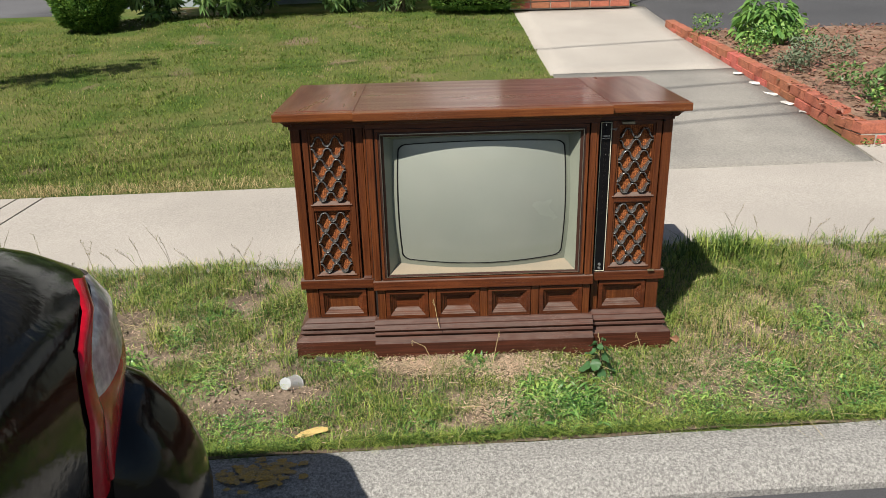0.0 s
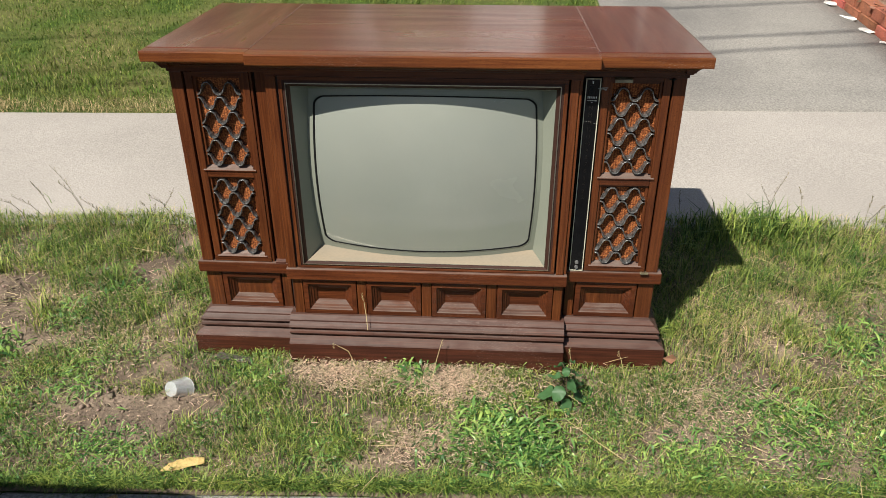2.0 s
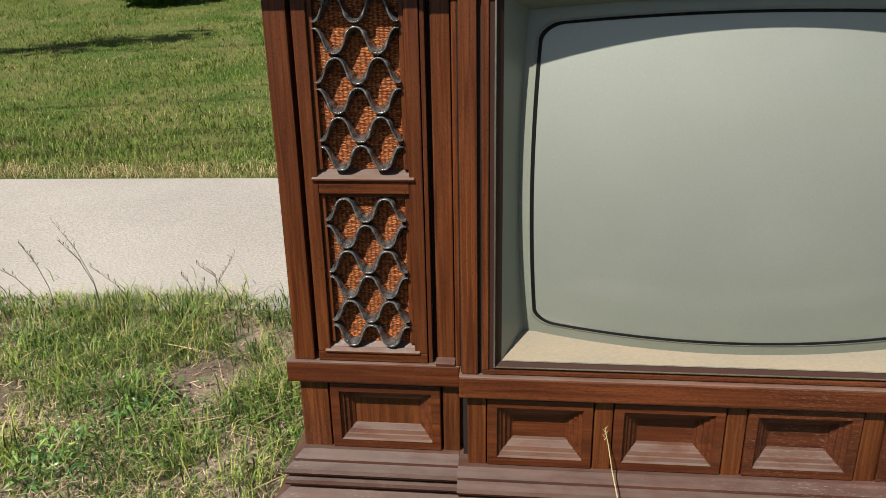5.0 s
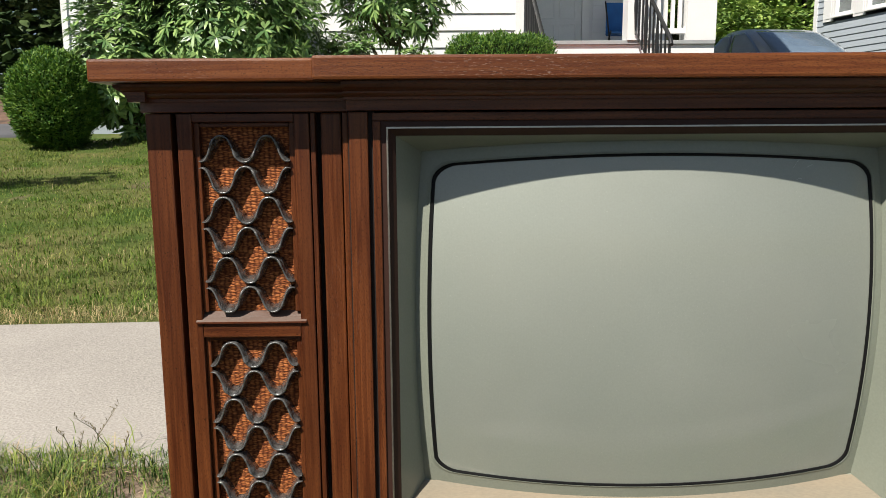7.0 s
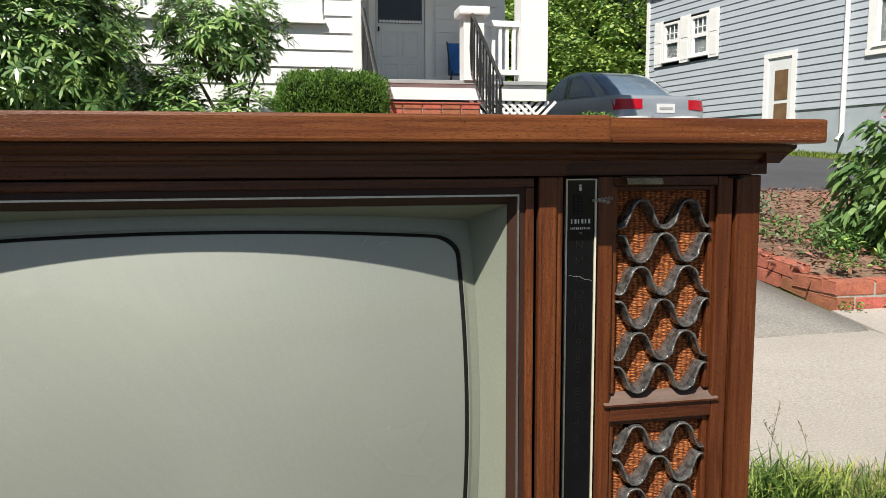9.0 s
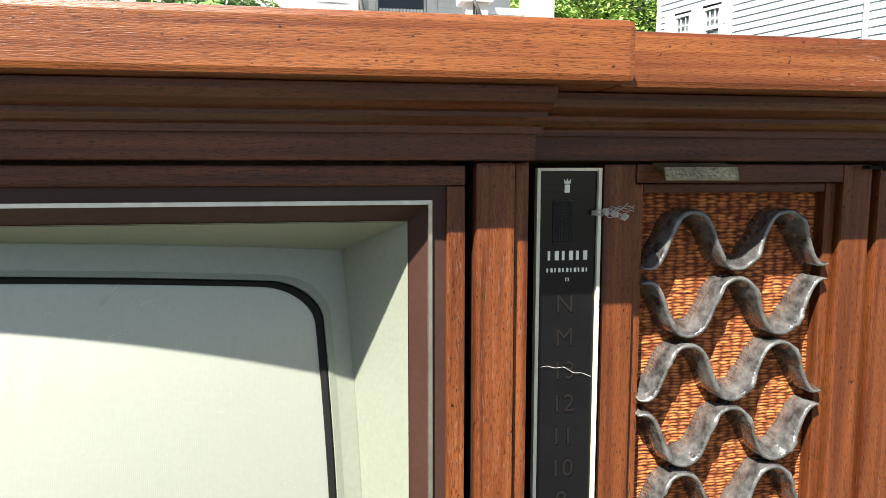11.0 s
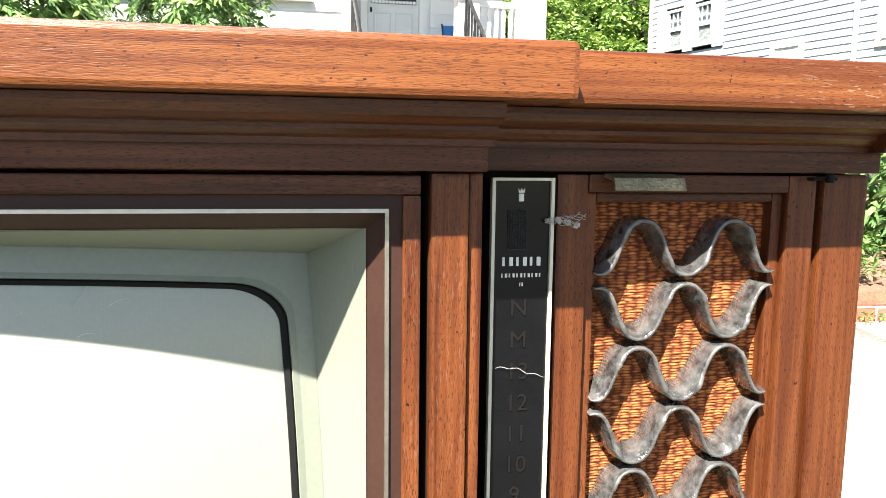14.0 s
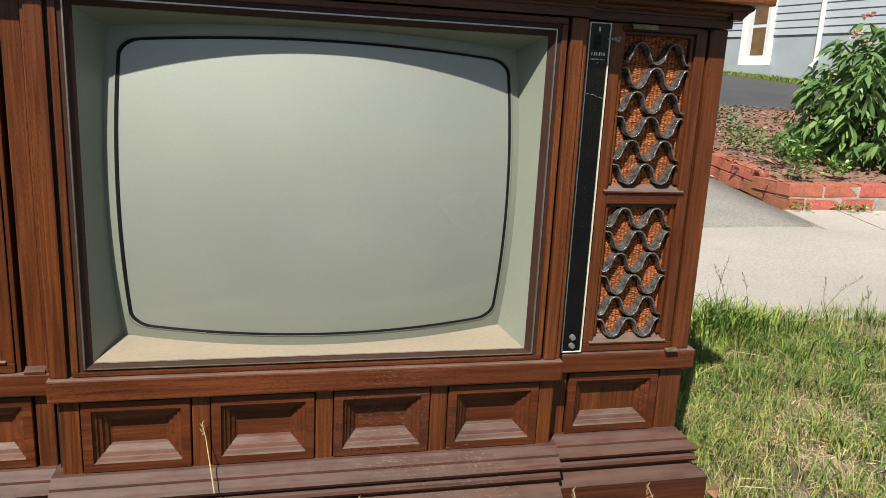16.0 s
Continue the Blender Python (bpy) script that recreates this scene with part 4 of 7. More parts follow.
def blades(name, x, y, z, h, w, mat, label, category="grass", bend=0.5, parent=None):
    """Grass: narrow bent blades of three triangles each."""
    n = len(x)
    a = rng.uniform(0, 2 * np.pi, n)
    d = np.stack([np.cos(a), np.sin(a), np.zeros(n)], -1)
    s = np.stack([-np.sin(a), np.cos(a), np.zeros(n)], -1)
    h, w = np.broadcast_to(h, n)[:, None], np.broadcast_to(w, n)[:, None]
    p = np.stack([x, y, z], -1)
    b = bend * rng.uniform(0.3, 1.6, n)[:, None]
    up = np.array([0, 0, 1.0])
    mid = p + up * h * 0.55 + d * h * 0.22 * b
    tip = p + up * h * (1 - 0.25 * b) + d * h * 0.8 * b
    v = np.stack([p - s * w / 2, p + s * w / 2, mid - s * w * 0.4, mid + s * w * 0.4, tip], 1).reshape(-1, 3)
    o = (np.arange(n) * 5)[:, None, None]
    f = (o + np.array([[0, 1, 2], [1, 3, 2], [2, 3, 4]])[None]).reshape(-1, 3)
    ob = soup(name, v, f, mat, parent)
    if not parent:
        tagged(ob, label, category, kind="stuff")
    return ob


def leaf_material(name, colour, rough=0.45, island=0.35, second=None, spec=0.4):
    m = material(name, colour, rough, 0.15, 6.0, 60, 0.0, island=island, second=second, spec=spec)
    nt = m.node_tree
    b = nt.nodes["Principled BSDF"]
    tr = nt.nodes.new("ShaderNodeBsdfTranslucent")
    ad = nt.nodes.new("ShaderNodeMixShader")
    ad.inputs[0].default_value = 0.22
    nt.links.new(b.inputs["Base Color"].links[0].from_socket, tr.inputs[0])
    nt.links.new(b.outputs[0], ad.inputs[1])
    nt.links.new(tr.outputs[0], ad.inputs[2])
    nt.links.new(ad.outputs[0], nt.nodes["Material Output"].inputs[0])
    return m


GRASS = leaf_material("lawn_grass", (0.104, 0.190, 0.026), 0.7, 0.40, second=(0.190, 0.220, 0.055), spec=0.15)
GRASS_DRY = leaf_material("dry_grass", (0.46, 0.37, 0.18), 0.75, 0.4)
GRASS_VERGE = leaf_material("verge_grass", (0.212, 0.290, 0.064), 0.5, 0.75, second=(0.100, 0.185, 0.036), spec=0.25)
WEED = leaf_material("broad_weed", (0.205, 0.355, 0.090), 0.36, 0.7, second=(0.090, 0.210, 0.045))
RHODO = leaf_material("rhododendron_leaf", (0.225, 0.365, 0.122), 0.30, 0.5)
YEW = leaf_material("yew_needles", (0.108, 0.225, 0.031), 0.6, 0.6)
PEONY = leaf_material("peony_leaf", (0.145, 0.255, 0.080), 0.42, 0.4)
TREE_LEAF = leaf_material("tree_leaf", (0.25, 0.38, 0.09), 0.6, 0.5)
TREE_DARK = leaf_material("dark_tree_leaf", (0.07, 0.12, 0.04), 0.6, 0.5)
STEM = material("green_brown_stem", (0.10, 0.08, 0.04), 0.8, 0.2)
PINK = leaf_material("pink_petals", (0.72, 0.42, 0.38), 0.6, 0.2)


THATCH = leaf_material("dead_thatch", (0.58, 0.455, 0.31), 0.9, 0.5)


def patchy(n, x0, x1, y0, y1, keep):
    x, y = rng.uniform(x0, x1, n), rng.uniform(y0, y1, n)
    y = y + kerb_y(x)
    k = keep(x, y) > rng.uniform(0, 1, n)
    return x[k], y[k]


def clumps(x, y, s, off):
    return np.array([noise.noise((a * s, b * s, off)) for a, b in zip(x, y)])


# lawn
def lawn_keep(x, y):
    bare = clumps(x, y, 1.1, 4.0)
    return np.clip(0.9 + 0.8 * bare, 0.3, 1) * np.clip((y - kerb_y(x) - 3.93) / 0.16, 0.15, 1)


cx, cy = patchy(5200, -7.5, 1.0, 4.0, 9.2, lambda a, b: np.clip(0.35 + 1.2 * clumps(a, b, 1.6, 71.0), 0.02, 1))
x, y = np.repeat(cx, 9) + rng.normal(0, 0.016, 9 * len(cx)), np.repeat(cy, 9) + rng.normal(0, 0.016, 9 * len(cx))
blades("lawn_tufts", x, y, height(x, y), rng.uniform(0.025, 0.055, len(x)), rng.uniform(0.0028, 0.0055, len(x)), GRASS, "longer tufts of grass standing out of the lawn", bend=1.3)
x, y = patchy(260000, -7.5, 1.03, 3.96, 9.3, lawn_keep)
near = np.clip((7.5 - y) / 3.5, 0.2, 1)
k = rng.uniform(0, 1, len(x)) < 0.35 + 0.65 * near
x, y = x[k], y[k]
hh = rng.uniform(0.011, 0.029, len(x)) * (1 + 0.6 * clumps(x, y, 2.0, 9.0) + 0.35 * clumps(x, y, 9.0, 19.0)) * np.interp(y - kerb_y(x), [3.95, 4.05, 4.5, 5.5], [0.8, 1.5, 1.6, 1.0])
blades("lawn", x, y, height(x, y), hh, rng.uniform(0.0024, 0.0048, len(x)), GRASS, "short sunlit green lawn grass with worn patches", bend=1.15)
x, y = patchy(95000, -7.5, 1.03, 3.94, 8.6, lambda a, b: np.clip(0.02 + 0.55 * clumps(a, b, 1.3, 21.0) + 0.4 * clumps(a, b, 5.0, 23.0) + 0.35 * np.clip((5.4 - b + kerb_y(a)) / 1.2, 0, 1) + 0.5 * (b - kerb_y(a) < 4.12), 0.03, 1))
blades("dry_lawn", x, y, height(x, y), rng.uniform(0.012, 0.045, len(x)), rng.uniform(0.0014, 0.0032, len(x)), GRASS_DRY, "straw-coloured dry grass along the lawn's edge", bend=1.4)
x, y = patchy(12000, -8.5, 1.03, 3.915, 4.06, lambda a, b: np.clip(0.55 + 1.1 * clumps(a, b, 3.0, 51.0), 0.1, 1))
blades("lawn_fringe", x, y, height(x, y) + 0.012, rng.uniform(0.012, 0.045, len(x)), rng.uniform(0.0014, 0.003, len(x)), GRASS_DRY, "pale dead fringe of the lawn over the pavement's edge", bend=1.4)
x, y = patchy(5000, 8.4, 9.45, 8.0, 18.0, lambda a, b: np.full(len(a), 1.0))
blades("side_lawn", x, y, height(x, y), rng.uniform(0.04, 0.09, len(x)), 0.012, GRASS, "strip of grass beside the grey house")


# verge between kerb and pavement
def spots(x, y, places):
    """Sum of soft round spots: (x, y, half widths, weight)."""
    return sum(w * np.exp(-(((x - a) / sa) ** 2 + ((y - b) / sb) ** 2)) for a, b, sa, sb, w in places)


BARE = ((-0.56, 1.865, 0.14, 0.055, 1.4), (-0.42, 1.90, 0.08, 0.035, 0.9), (-0.91, 2.085, 0.10, 0.045, 0.9), (-1.16, 2.31, 0.15, 0.11, 1.3), (-0.12, 2.015, 0.09, 0.040, 1.0), (-0.14, 1.92, 0.12, 0.035, 0.6),
        (0.19, 2.005, 0.08, 0.050, 1.2), (0.17, 1.745, 0.10, 0.035, 1.1), (0.775, 1.852, 0.07, 0.030, 1.0), (1.32, 2.03, 0.26, 0.09, -1.1), (-1.35, 1.95, 0.14, 0.06, 0.9))
WEEDY = ((-0.68, 2.06, 0.13, 0.050, 1.2), (-0.78, 1.77, 0.17, 0.070, 1.2), (-0.31, 1.83, 0.15, 0.050, 1.0), (0.34, 1.83, 0.11, 0.070, 1.1), (0.46, 1.78, 0.11, 0.055, 1.0), (0.82, 2.02, 0.11, 0.055, 0.8),
         (0.96, 1.98, 0.09, 0.055, 0.9), (0.87, 1.775, 0.12, 0.040, 1.1), (-0.52, 1.735, 0.17, 0.030, 0.9), (1.30, 1.88, 0.22, 0.080, 1.0), (-1.05, 1.90, 0.18, 0.090, 0.9), (-0.28, 2.03, 0.10, 0.030, 0.8), (1.21, 2.74, 0.10, 0.05, 0.8))


def verge_keep(x, y):
    v = 0.74 + 0.9 * clumps(x, y, 2.6, 1.0) + 0.8 * clumps(x, y, 8.0, 3.0) + 0.4 * clumps(x, y, 22.0, 8.0)
    return np.clip(v - 1.25 * spots(x, y, BARE) + 0.7 * (y - kerb_y(x) < 1.715), 0.015, 1)


def dryness(x, y):
    """How parched the verge is: worst beside the cabinet and along the pavement."""
    beside = np.exp(-(((x - 1.30) / 0.50) ** 2 + ((y - 2.30) / 0.36) ** 2))
    return np.clip(beside + 0.35 * np.exp(-((y - kerb_y(x) - 2.70) / 0.10) ** 2) + 0.5 * clumps(x, y, 2.2, 40.0), 0, 1)


def off_tv(x, y):
    return ~((np.abs(x - C) < 0.60) & (y > 2.09) & (y < 2.63))


for nm, n, lo, hi, wd, mt, lb, bd in (("verge_grass", 265000, 0.012, 0.044, (0.0013, 0.0031), GRASS_VERGE, "uneven green verge grass and weeds beside the kerb", 0.9),
                                      ("dry_verge_grass", 120000, 0.010, 0.044, (0.0010, 0.0022), GRASS_DRY, "dry straw-coloured grass on the verge", 1.4)):
    x, y = patchy(n, -2.6, 3.6, 1.668, 2.80, verge_keep)
    parched = dryness(x, y)
    k = off_tv(x, y) & (rng.uniform(0, 1, len(x)) < (1 - 0.55 * parched if nm == "verge_grass" else 0.44 + 0.56 * parched))
    x, y = x[k], y[k]
    hh = rng.uniform(lo, hi, len(x)) * (1 + 0.7 * clumps(x, y, 3.0, 5.0) + 0.4 * clumps(x, y, 14.0, 6.0)) * np.interp(y - kerb_y(x), [1.67, 1.72, 1.95, 2.2, 2.7], [0.95, 0.7, 0.8, 1.25, 1.5])
    blades(nm, x, y, height(x, y), hh, rng.uniform(*wd, len(x)), mt, lb, bend=bd)
for x0, x1 in ((-4.2, -2.6), (3.6, 5.6)):
    x, y = patchy(22000, x0, x1, 1.668, 2.78, verge_keep)
    blades("far_verge_grass", x, y, height(x, y), rng.uniform(0.02, 0.07, len(x)), rng.uniform(0.004, 0.009, len(x)), GRASS_VERGE, "rough verge grass further along the kerb", bend=0.8)
x = rng.uniform(-2.6, 3.6, 24000)
x = x[clumps(x, x * 0, 5.0, 61.0) + 0.5 * clumps(x, x * 0, 19.0, 62.0) > rng.uniform(-0.9, 0.3, len(x))]
y = 1.664 + kerb_y(x) + np.abs(rng.normal(0, 0.012, len(x)))
blades("kerb_fringe", x, y, height(x, y) + 0.004, rng.uniform(0.014, 0.040, len(x)), rng.uniform(0.0014, 0.0032, len(x)), GRASS_VERGE, "ragged grass hanging over the kerb's back edge", bend=1.6)
# separate tufts of longer, bent blades
tx, ty = patchy(620, -2.2, 2.6, 1.70, 2.72, verge_keep)
k = off_tv(tx, ty)
tx, ty = tx[k], ty[k]
per = 55
x = np.repeat(tx, per) + rng.normal(0, 0.016, len(tx) * per)
y = np.repeat(ty, per) + rng.normal(0, 0.016, len(tx) * per)
hh = np.repeat(rng.uniform(0.030, 0.080, len(tx)) * np.where(ty < 2.1, 0.65, 1.1), per) * rng.uniform(0.5, 1.2, len(x))
blades("grass_tufts", x, y, height(x, y), hh, rng.uniform(0.0013, 0.0030, len(x)), GRASS_VERGE, "ragged tufts of longer grass on the verge", bend=1.1)
# lush tuft behind and beside the cabinet, and long stalks along the pavement
x = rng.normal(1.20, 0.09, 900)
y = rng.normal(2.74, 0.05, 900)
blades("grass_tuft", x, y, height(x, y), rng.uniform(0.05, 0.13, 900), 0.0045, GRASS_VERGE, "lush tuft of grass beside the television", bend=0.8)
SEEDED = leaf_material("ripe_seed_heads", (0.20, 0.17, 0.085), 0.8, 0.3)
x = np.concatenate([rng.uniform(-2.3, -0.5, 34), rng.uniform(0.95, 3.2, 20)])
y = rng.normal(2.72, 0.05, len(x)) + kerb_y(x)
hh, way, lean = rng.uniform(0.08, 0.25, len(x)), rng.uniform(0, 6.28, len(x)), rng.uniform(0.1, 0.75, len(x))
bm = bmesh.new()
sx, sy, sz = [], [], []
for px, py, h, w, l in zip(x, y, hh, way, lean):
    g = float(height(px, py))
    pts = [(px + l * h * f * f * math.cos(w), py + l * h * f * f * math.sin(w), g + h * (f - 0.12 * l * f * f)) for f in (0, 0.35, 0.7, 1.0)]
    tube(pts, [0.0009, 0.0008, 0.0007, 0.0004], 4, bm)
    for f in np.linspace(0.66, 1.0, 16):
        sx.append(px + l * h * f * f * math.cos(w)), sy.append(py + l * h * f * f * math.sin(w)), sz.append(g + h * (f - 0.12 * l * f * f))
tagged(part("tall_stalks", bm, SEEDED), "thin tall grass stalks along the pavement's edge", "grass", kind="stuff")
a, c = turned(len(sx), 0.5, 1.3)
ob = leaves("seed_heads", np.stack([sx, sy, sz], -1), a, c, rng.uniform(0.006, 0.015, len(sx)), 0.0022, SEEDED, droop=0.1)
tagged(ob, "feathery brown seed heads of tall grass", "grass", kind="stuff")
x = np.concatenate([rng.uniform(-2.6, -0.6, 500), rng.uniform(0.95, 4.2, 500)])
y = rng.normal(2.72, 0.07, len(x)) + kerb_y(x)
blades("long_grass", x, y, height(x, y), rng.uniform(0.04, 0.085, len(x)), 0.0026, GRASS_VERGE, "longer grass against the pavement", bend=0.8)
x, y = rng.uniform(-1.8, 2.6, 620), rng.uniform(1.7, 2.75, 620)
k = off_tv(x, y)
x, y = x[k], y[k]
a, c = turned(len(x), 0.0, 0.25)
leaves("straw_litter", np.stack([x, y, height(x, y) + rng.uniform(0.01, 0.045, len(x))], -1), a, c, rng.uniform(0.04, 0.13, len(x)), 0.0015, STRAW, droop=0.05)
tagged(bpy.data.objects["straw_litter"], "loose dry straw lying over the verge", "straw", kind="stuff")


x, y = patchy(270000, -2.6, 3.2, 1.66, 2.78, lambda a, b: np.clip(0.9 * clumps(a, b, 3.0, 13.0) + 0.5 * clumps(a, b, 11.0, 14.0) - 0.02 + 0.10 * (b < 1.95) + 0.75 * spots(a, b, WEEDY) - 0.8 * spots(a, b, BARE), 0, 1) * (1 - 0.85 * dryness(a, b)))
k = off_tv(x, y)
x, y = x[k], y[k]
a, c = turned(len(x), -0.1, 0.8)
leaves("low_weeds", np.stack([x, y, height(x, y) + rng.uniform(0.0, 0.034, len(x)) * (1 + 0.5 * clumps(x, y, 12.0, 2.0))], -1), a, c, rng.uniform(0.005, 0.014, len(x)), rng.uniform(0.0016, 0.0042, len(x)), WEED)
tagged(bpy.data.objects["low_weeds"], "small creeping weeds among the verge grass", "weeds", kind="stuff")
x, y = rng.uniform(-1.6, 2.4, 17000), rng.uniform(1.66, 2.72, 17000)
for px, py, sx, sy, n in ((0.00, 2.02, 0.10, 0.035, 4200), (0.27, 2.01, 0.08, 0.05, 4600), (0.22, 1.80, 0.09, 0.03, 2600), (-0.85, 2.30, 0.10, 0.06, 1500), (-0.70, 2.10, 0.08, 0.05, 1200), (0.85, 1.95, 0.12, 0.06, 2600), (1.10, 2.28, 0.10, 0.07, 1600), (1.6, 2.5, 0.3, 0.12, 1500)):
    x, y = np.concatenate([x, rng.normal(px, sx, n)]), np.concatenate([y, rng.normal(py, sy, n)])
k = off_tv(x, y) & (y > 1.66 + kerb_y(x)) & (y < 2.75 + kerb_y(x))
x, y = x[k], y[k]
a, c = turned(len(x), -0.2, 0.5)
leaves("dead_thatch", np.stack([x, y, height(x, y) + rng.uniform(0.006, 0.022, len(x))], -1), a, c, rng.uniform(0.006, 0.024, len(x)), rng.uniform(0.0008, 0.0021, len(x)), THATCH, droop=0.0)
tagged(bpy.data.objects["dead_thatch"], "pale dead thatch and leaf crumbs on bare soil", "straw", kind="stuff")
# crumbs of soil and small stones on the bare patches
clod = np.random.default_rng(3)
cx, cy = clod.uniform(-1.7, 2.2, 26000), clod.uniform(1.67, 2.72, 26000)
k = off_tv(cx, cy) & (clod.uniform(0, 1, 26000) < np.clip(0.03 + spots(cx, cy, BARE), 0, 1))
cx, cy = cx[k], cy[k]
r = np.clip(clod.lognormal(-6.15, 0.55, len(cx)), 0.0010, 0.010)
octa = np.array([(1, 0, 0), (-1, 0, 0), (0, 1, 0), (0, -1, 0), (0, 0, 1), (0, 0, -1)], float)
vv = octa[None] * clod.uniform(0.6, 1.3, (len(cx), 6, 1)) * r[:, None, None] * np.array([1, 1, 0.7]) + clod.normal(0, 0.15, (len(cx), 6, 3)) * r[:, None, None] + np.stack([cx, cy, height(cx, cy) + 0.006 + 0.2 * r], -1)[:, None]
ff = np.array([(0, 2, 4), (2, 1, 4), (1, 3, 4), (3, 0, 4), (2, 0, 5), (1, 2, 5), (3, 1, 5), (0, 3, 5)])
CLOD = material("soil_crumb", (0.27, 0.205, 0.150), 0.97, 0.3, 40, 200, 0.4, island=0.55)
tagged(soup("soil_crumbs", vv.reshape(-1, 3), ((np.arange(len(cx)) * 6)[:, None, None] + ff[None]).reshape(-1, 3), CLOD), "loose brown crumbs of soil on the bare verge", "soil", kind="stuff")
# rosettes of narrow weed blades, one joined growth
wx, wy, wl = [], [], []
for px, py, r, n, sz in ((0.42, 1.80, 0.12, 420, 0.046), (0.33, 1.87, 0.09, 260, 0.046), (-0.72, 1.95, 0.09, 200, 0.035), (-0.55, 1.74, 0.10, 240, 0.032), (-0.05, 1.77, 0.09, 190, 0.032), (0.25, 1.78, 0.08, 160, 0.04), (1.05, 1.90, 0.12, 240, 0.042),
                         (1.35, 2.20, 0.14, 260, 0.045), (-0.95, 1.82, 0.12, 240, 0.038), (1.30, 1.78, 0.10, 180, 0.045), (-1.00, 2.05, 0.08, 120, 0.06), (1.75, 2.00, 0.14, 240, 0.045), (-0.25, 2.00, 0.07, 130, 0.035), (-2.75, 4.12, 0.05, 60, 0.05), (0.80, 1.80, 0.10, 190, 0.04),
                         (-0.80, 2.35, 0.12, 200, 0.04), (0.15, 2.02, 0.05, 90, 0.05), (-0.85, 2.20, 0.08, 120, 0.04)):
    n = int(n * 1.8)
    ang, rad = rng.uniform(0, 2 * np.pi, n), r * np.sqrt(rng.uniform(0, 1, n)) * rng.uniform(0.5, 1.25, n)
    wx.append(px + rad * np.cos(ang))
    wy.append(py + rad * np.sin(ang))
    wl.append(rng.uniform(0.5, 1.3, n) * sz)
wx, wy, wl = np.concatenate(wx), np.concatenate(wy), np.concatenate(wl)
a, c = turned(len(wx), 0.15, 1.25)
ob = leaves("weed_rosettes", np.stack([wx, wy, height(wx, wy) + rng.uniform(0.0, 0.02, len(wx))], -1), a, c, wl, wl * rng.uniform(0.07, 0.14, len(wx)), WEED, droop=0.5)
tagged(ob, "bright green crabgrass rosettes among the verge grass", "weeds", kind="stuff")
# a broad-leaved plant before the cabinet, leaf by leaf
PX, PY = 0.525, 1.965
plant = thing("broadleaf_weed", (PX, PY, 0.02), "dark broad-leaved weed in front of the television", "weed")
DARK_WEED = leaf_material("dark_weed", (0.070, 0.165, 0.058), 0.5, 0.15)
part("stalk", tube([(PX, PY, 0.0), (PX + 0.006, PY, 0.06), (PX + 0.004, PY + 0.004, 0.125)], [0.003, 0.0025, 0.0014], 6), STEM, plant)
for k in range(17):
    a0 = k * 2.4
    zz = 0.030 + 0.0062 * k
    rr = 0.030 - 0.0011 * k
    sz = 0.0245 - 0.0007 * k + 0.004 * math.sin(k * 1.9)
    bm = bmesh.new()
    cen = Vector((PX + rr * math.cos(a0), PY + rr * math.sin(a0), zz + 0.012))
    m = Matrix.Translation(cen) @ Matrix.Rotation(a0, 4, 'Z') @ Matrix.Rotation(radians(24 + 11 * (k % 3)), 4, 'Y') @ Matrix.Rotation(radians(14 * math.sin(k * 2.3)), 4, 'X')
    rim = [bm.verts.new(m @ Vector((sz * (1 + 0.95 * math.cos(t)), sz * 0.70 * math.sin(t) * (1 - 0.28 * math.cos(t)) * (1 + 0.06 * math.sin(7 * t)), 0.0035 * math.cos(2 * t) + 0.0015 * math.sin(5 * t)))) for t in [2 * math.pi * i / 28 for i in range(28)]]
    spine = [bm.verts.new(m @ Vector((sz * (0.25 + 0.5 * i), 0, -0.0045))) for i in range(3)]
    for i in range(28):
        j = (i + 1) % 28
        near = [2 if math.cos(2 * math.pi * q / 28) > 0.5 else (1 if math.cos(2 * math.pi * q / 28) > -0.5 else 0) for q in (i, j)]
        bm.faces.new((rim[i], rim[j], spine[near[1]]))
        if near[0] != near[1]:
            bm.faces.new((rim[i], spine[near[1]], spine[near[0]]))
    part("leaf", bm, DARK_WEED, plant, smooth=True)
    part("stalk", tube([(PX + 0.004, PY, zz - 0.01), tuple(cen)], 0.0012, 5), STEM, plant)

# small litter
def cup_plastic():
    m = material("milky_clear_plastic", (0.78, 0.80, 0.79), 0.22, 0.12, 40, 200, 0.3, coat=0.3)
    m.node_tree.nodes["Principled BSDF"].inputs["Transmission Weight"].default_value = 0.55
    return m


bm = bmesh.new()
n = 22
rows = []
for f, rr in ((0, 0.030), (0.3, 0.033), (0.7, 0.037), (1.0, 0.041), (1.02, 0.043)):
    rows.append([(rr * math.cos(2 * math.pi * k / n) * (1 + 0.12 * noise.noise((k * 0.7, f * 2, 1))), rr * 0.8 * math.sin(2 * math.pi * k / n), f * 0.055 + 0.006 * noise.noise((k * 0.9, f, 6))) for k in range(n)])
loft(rows, bm=bm)
bm.verts.ensure_lookup_table()
bm.faces.new(bm.verts[:n])
cup = tagged(part("crushed_cup", bm, cup_plastic()), "crushed clear plastic cup lying in the grass", "litter")
cup.matrix_world = pose(-0.455, 1.925, 0.046, 118, 10, 150) @ Matrix.Scale(0.80, 4)
TAN = material("tan_wrapper", (0.62, 0.44, 0.16), 0.6, 0.25, 40, 200, 0.4)
loops = []
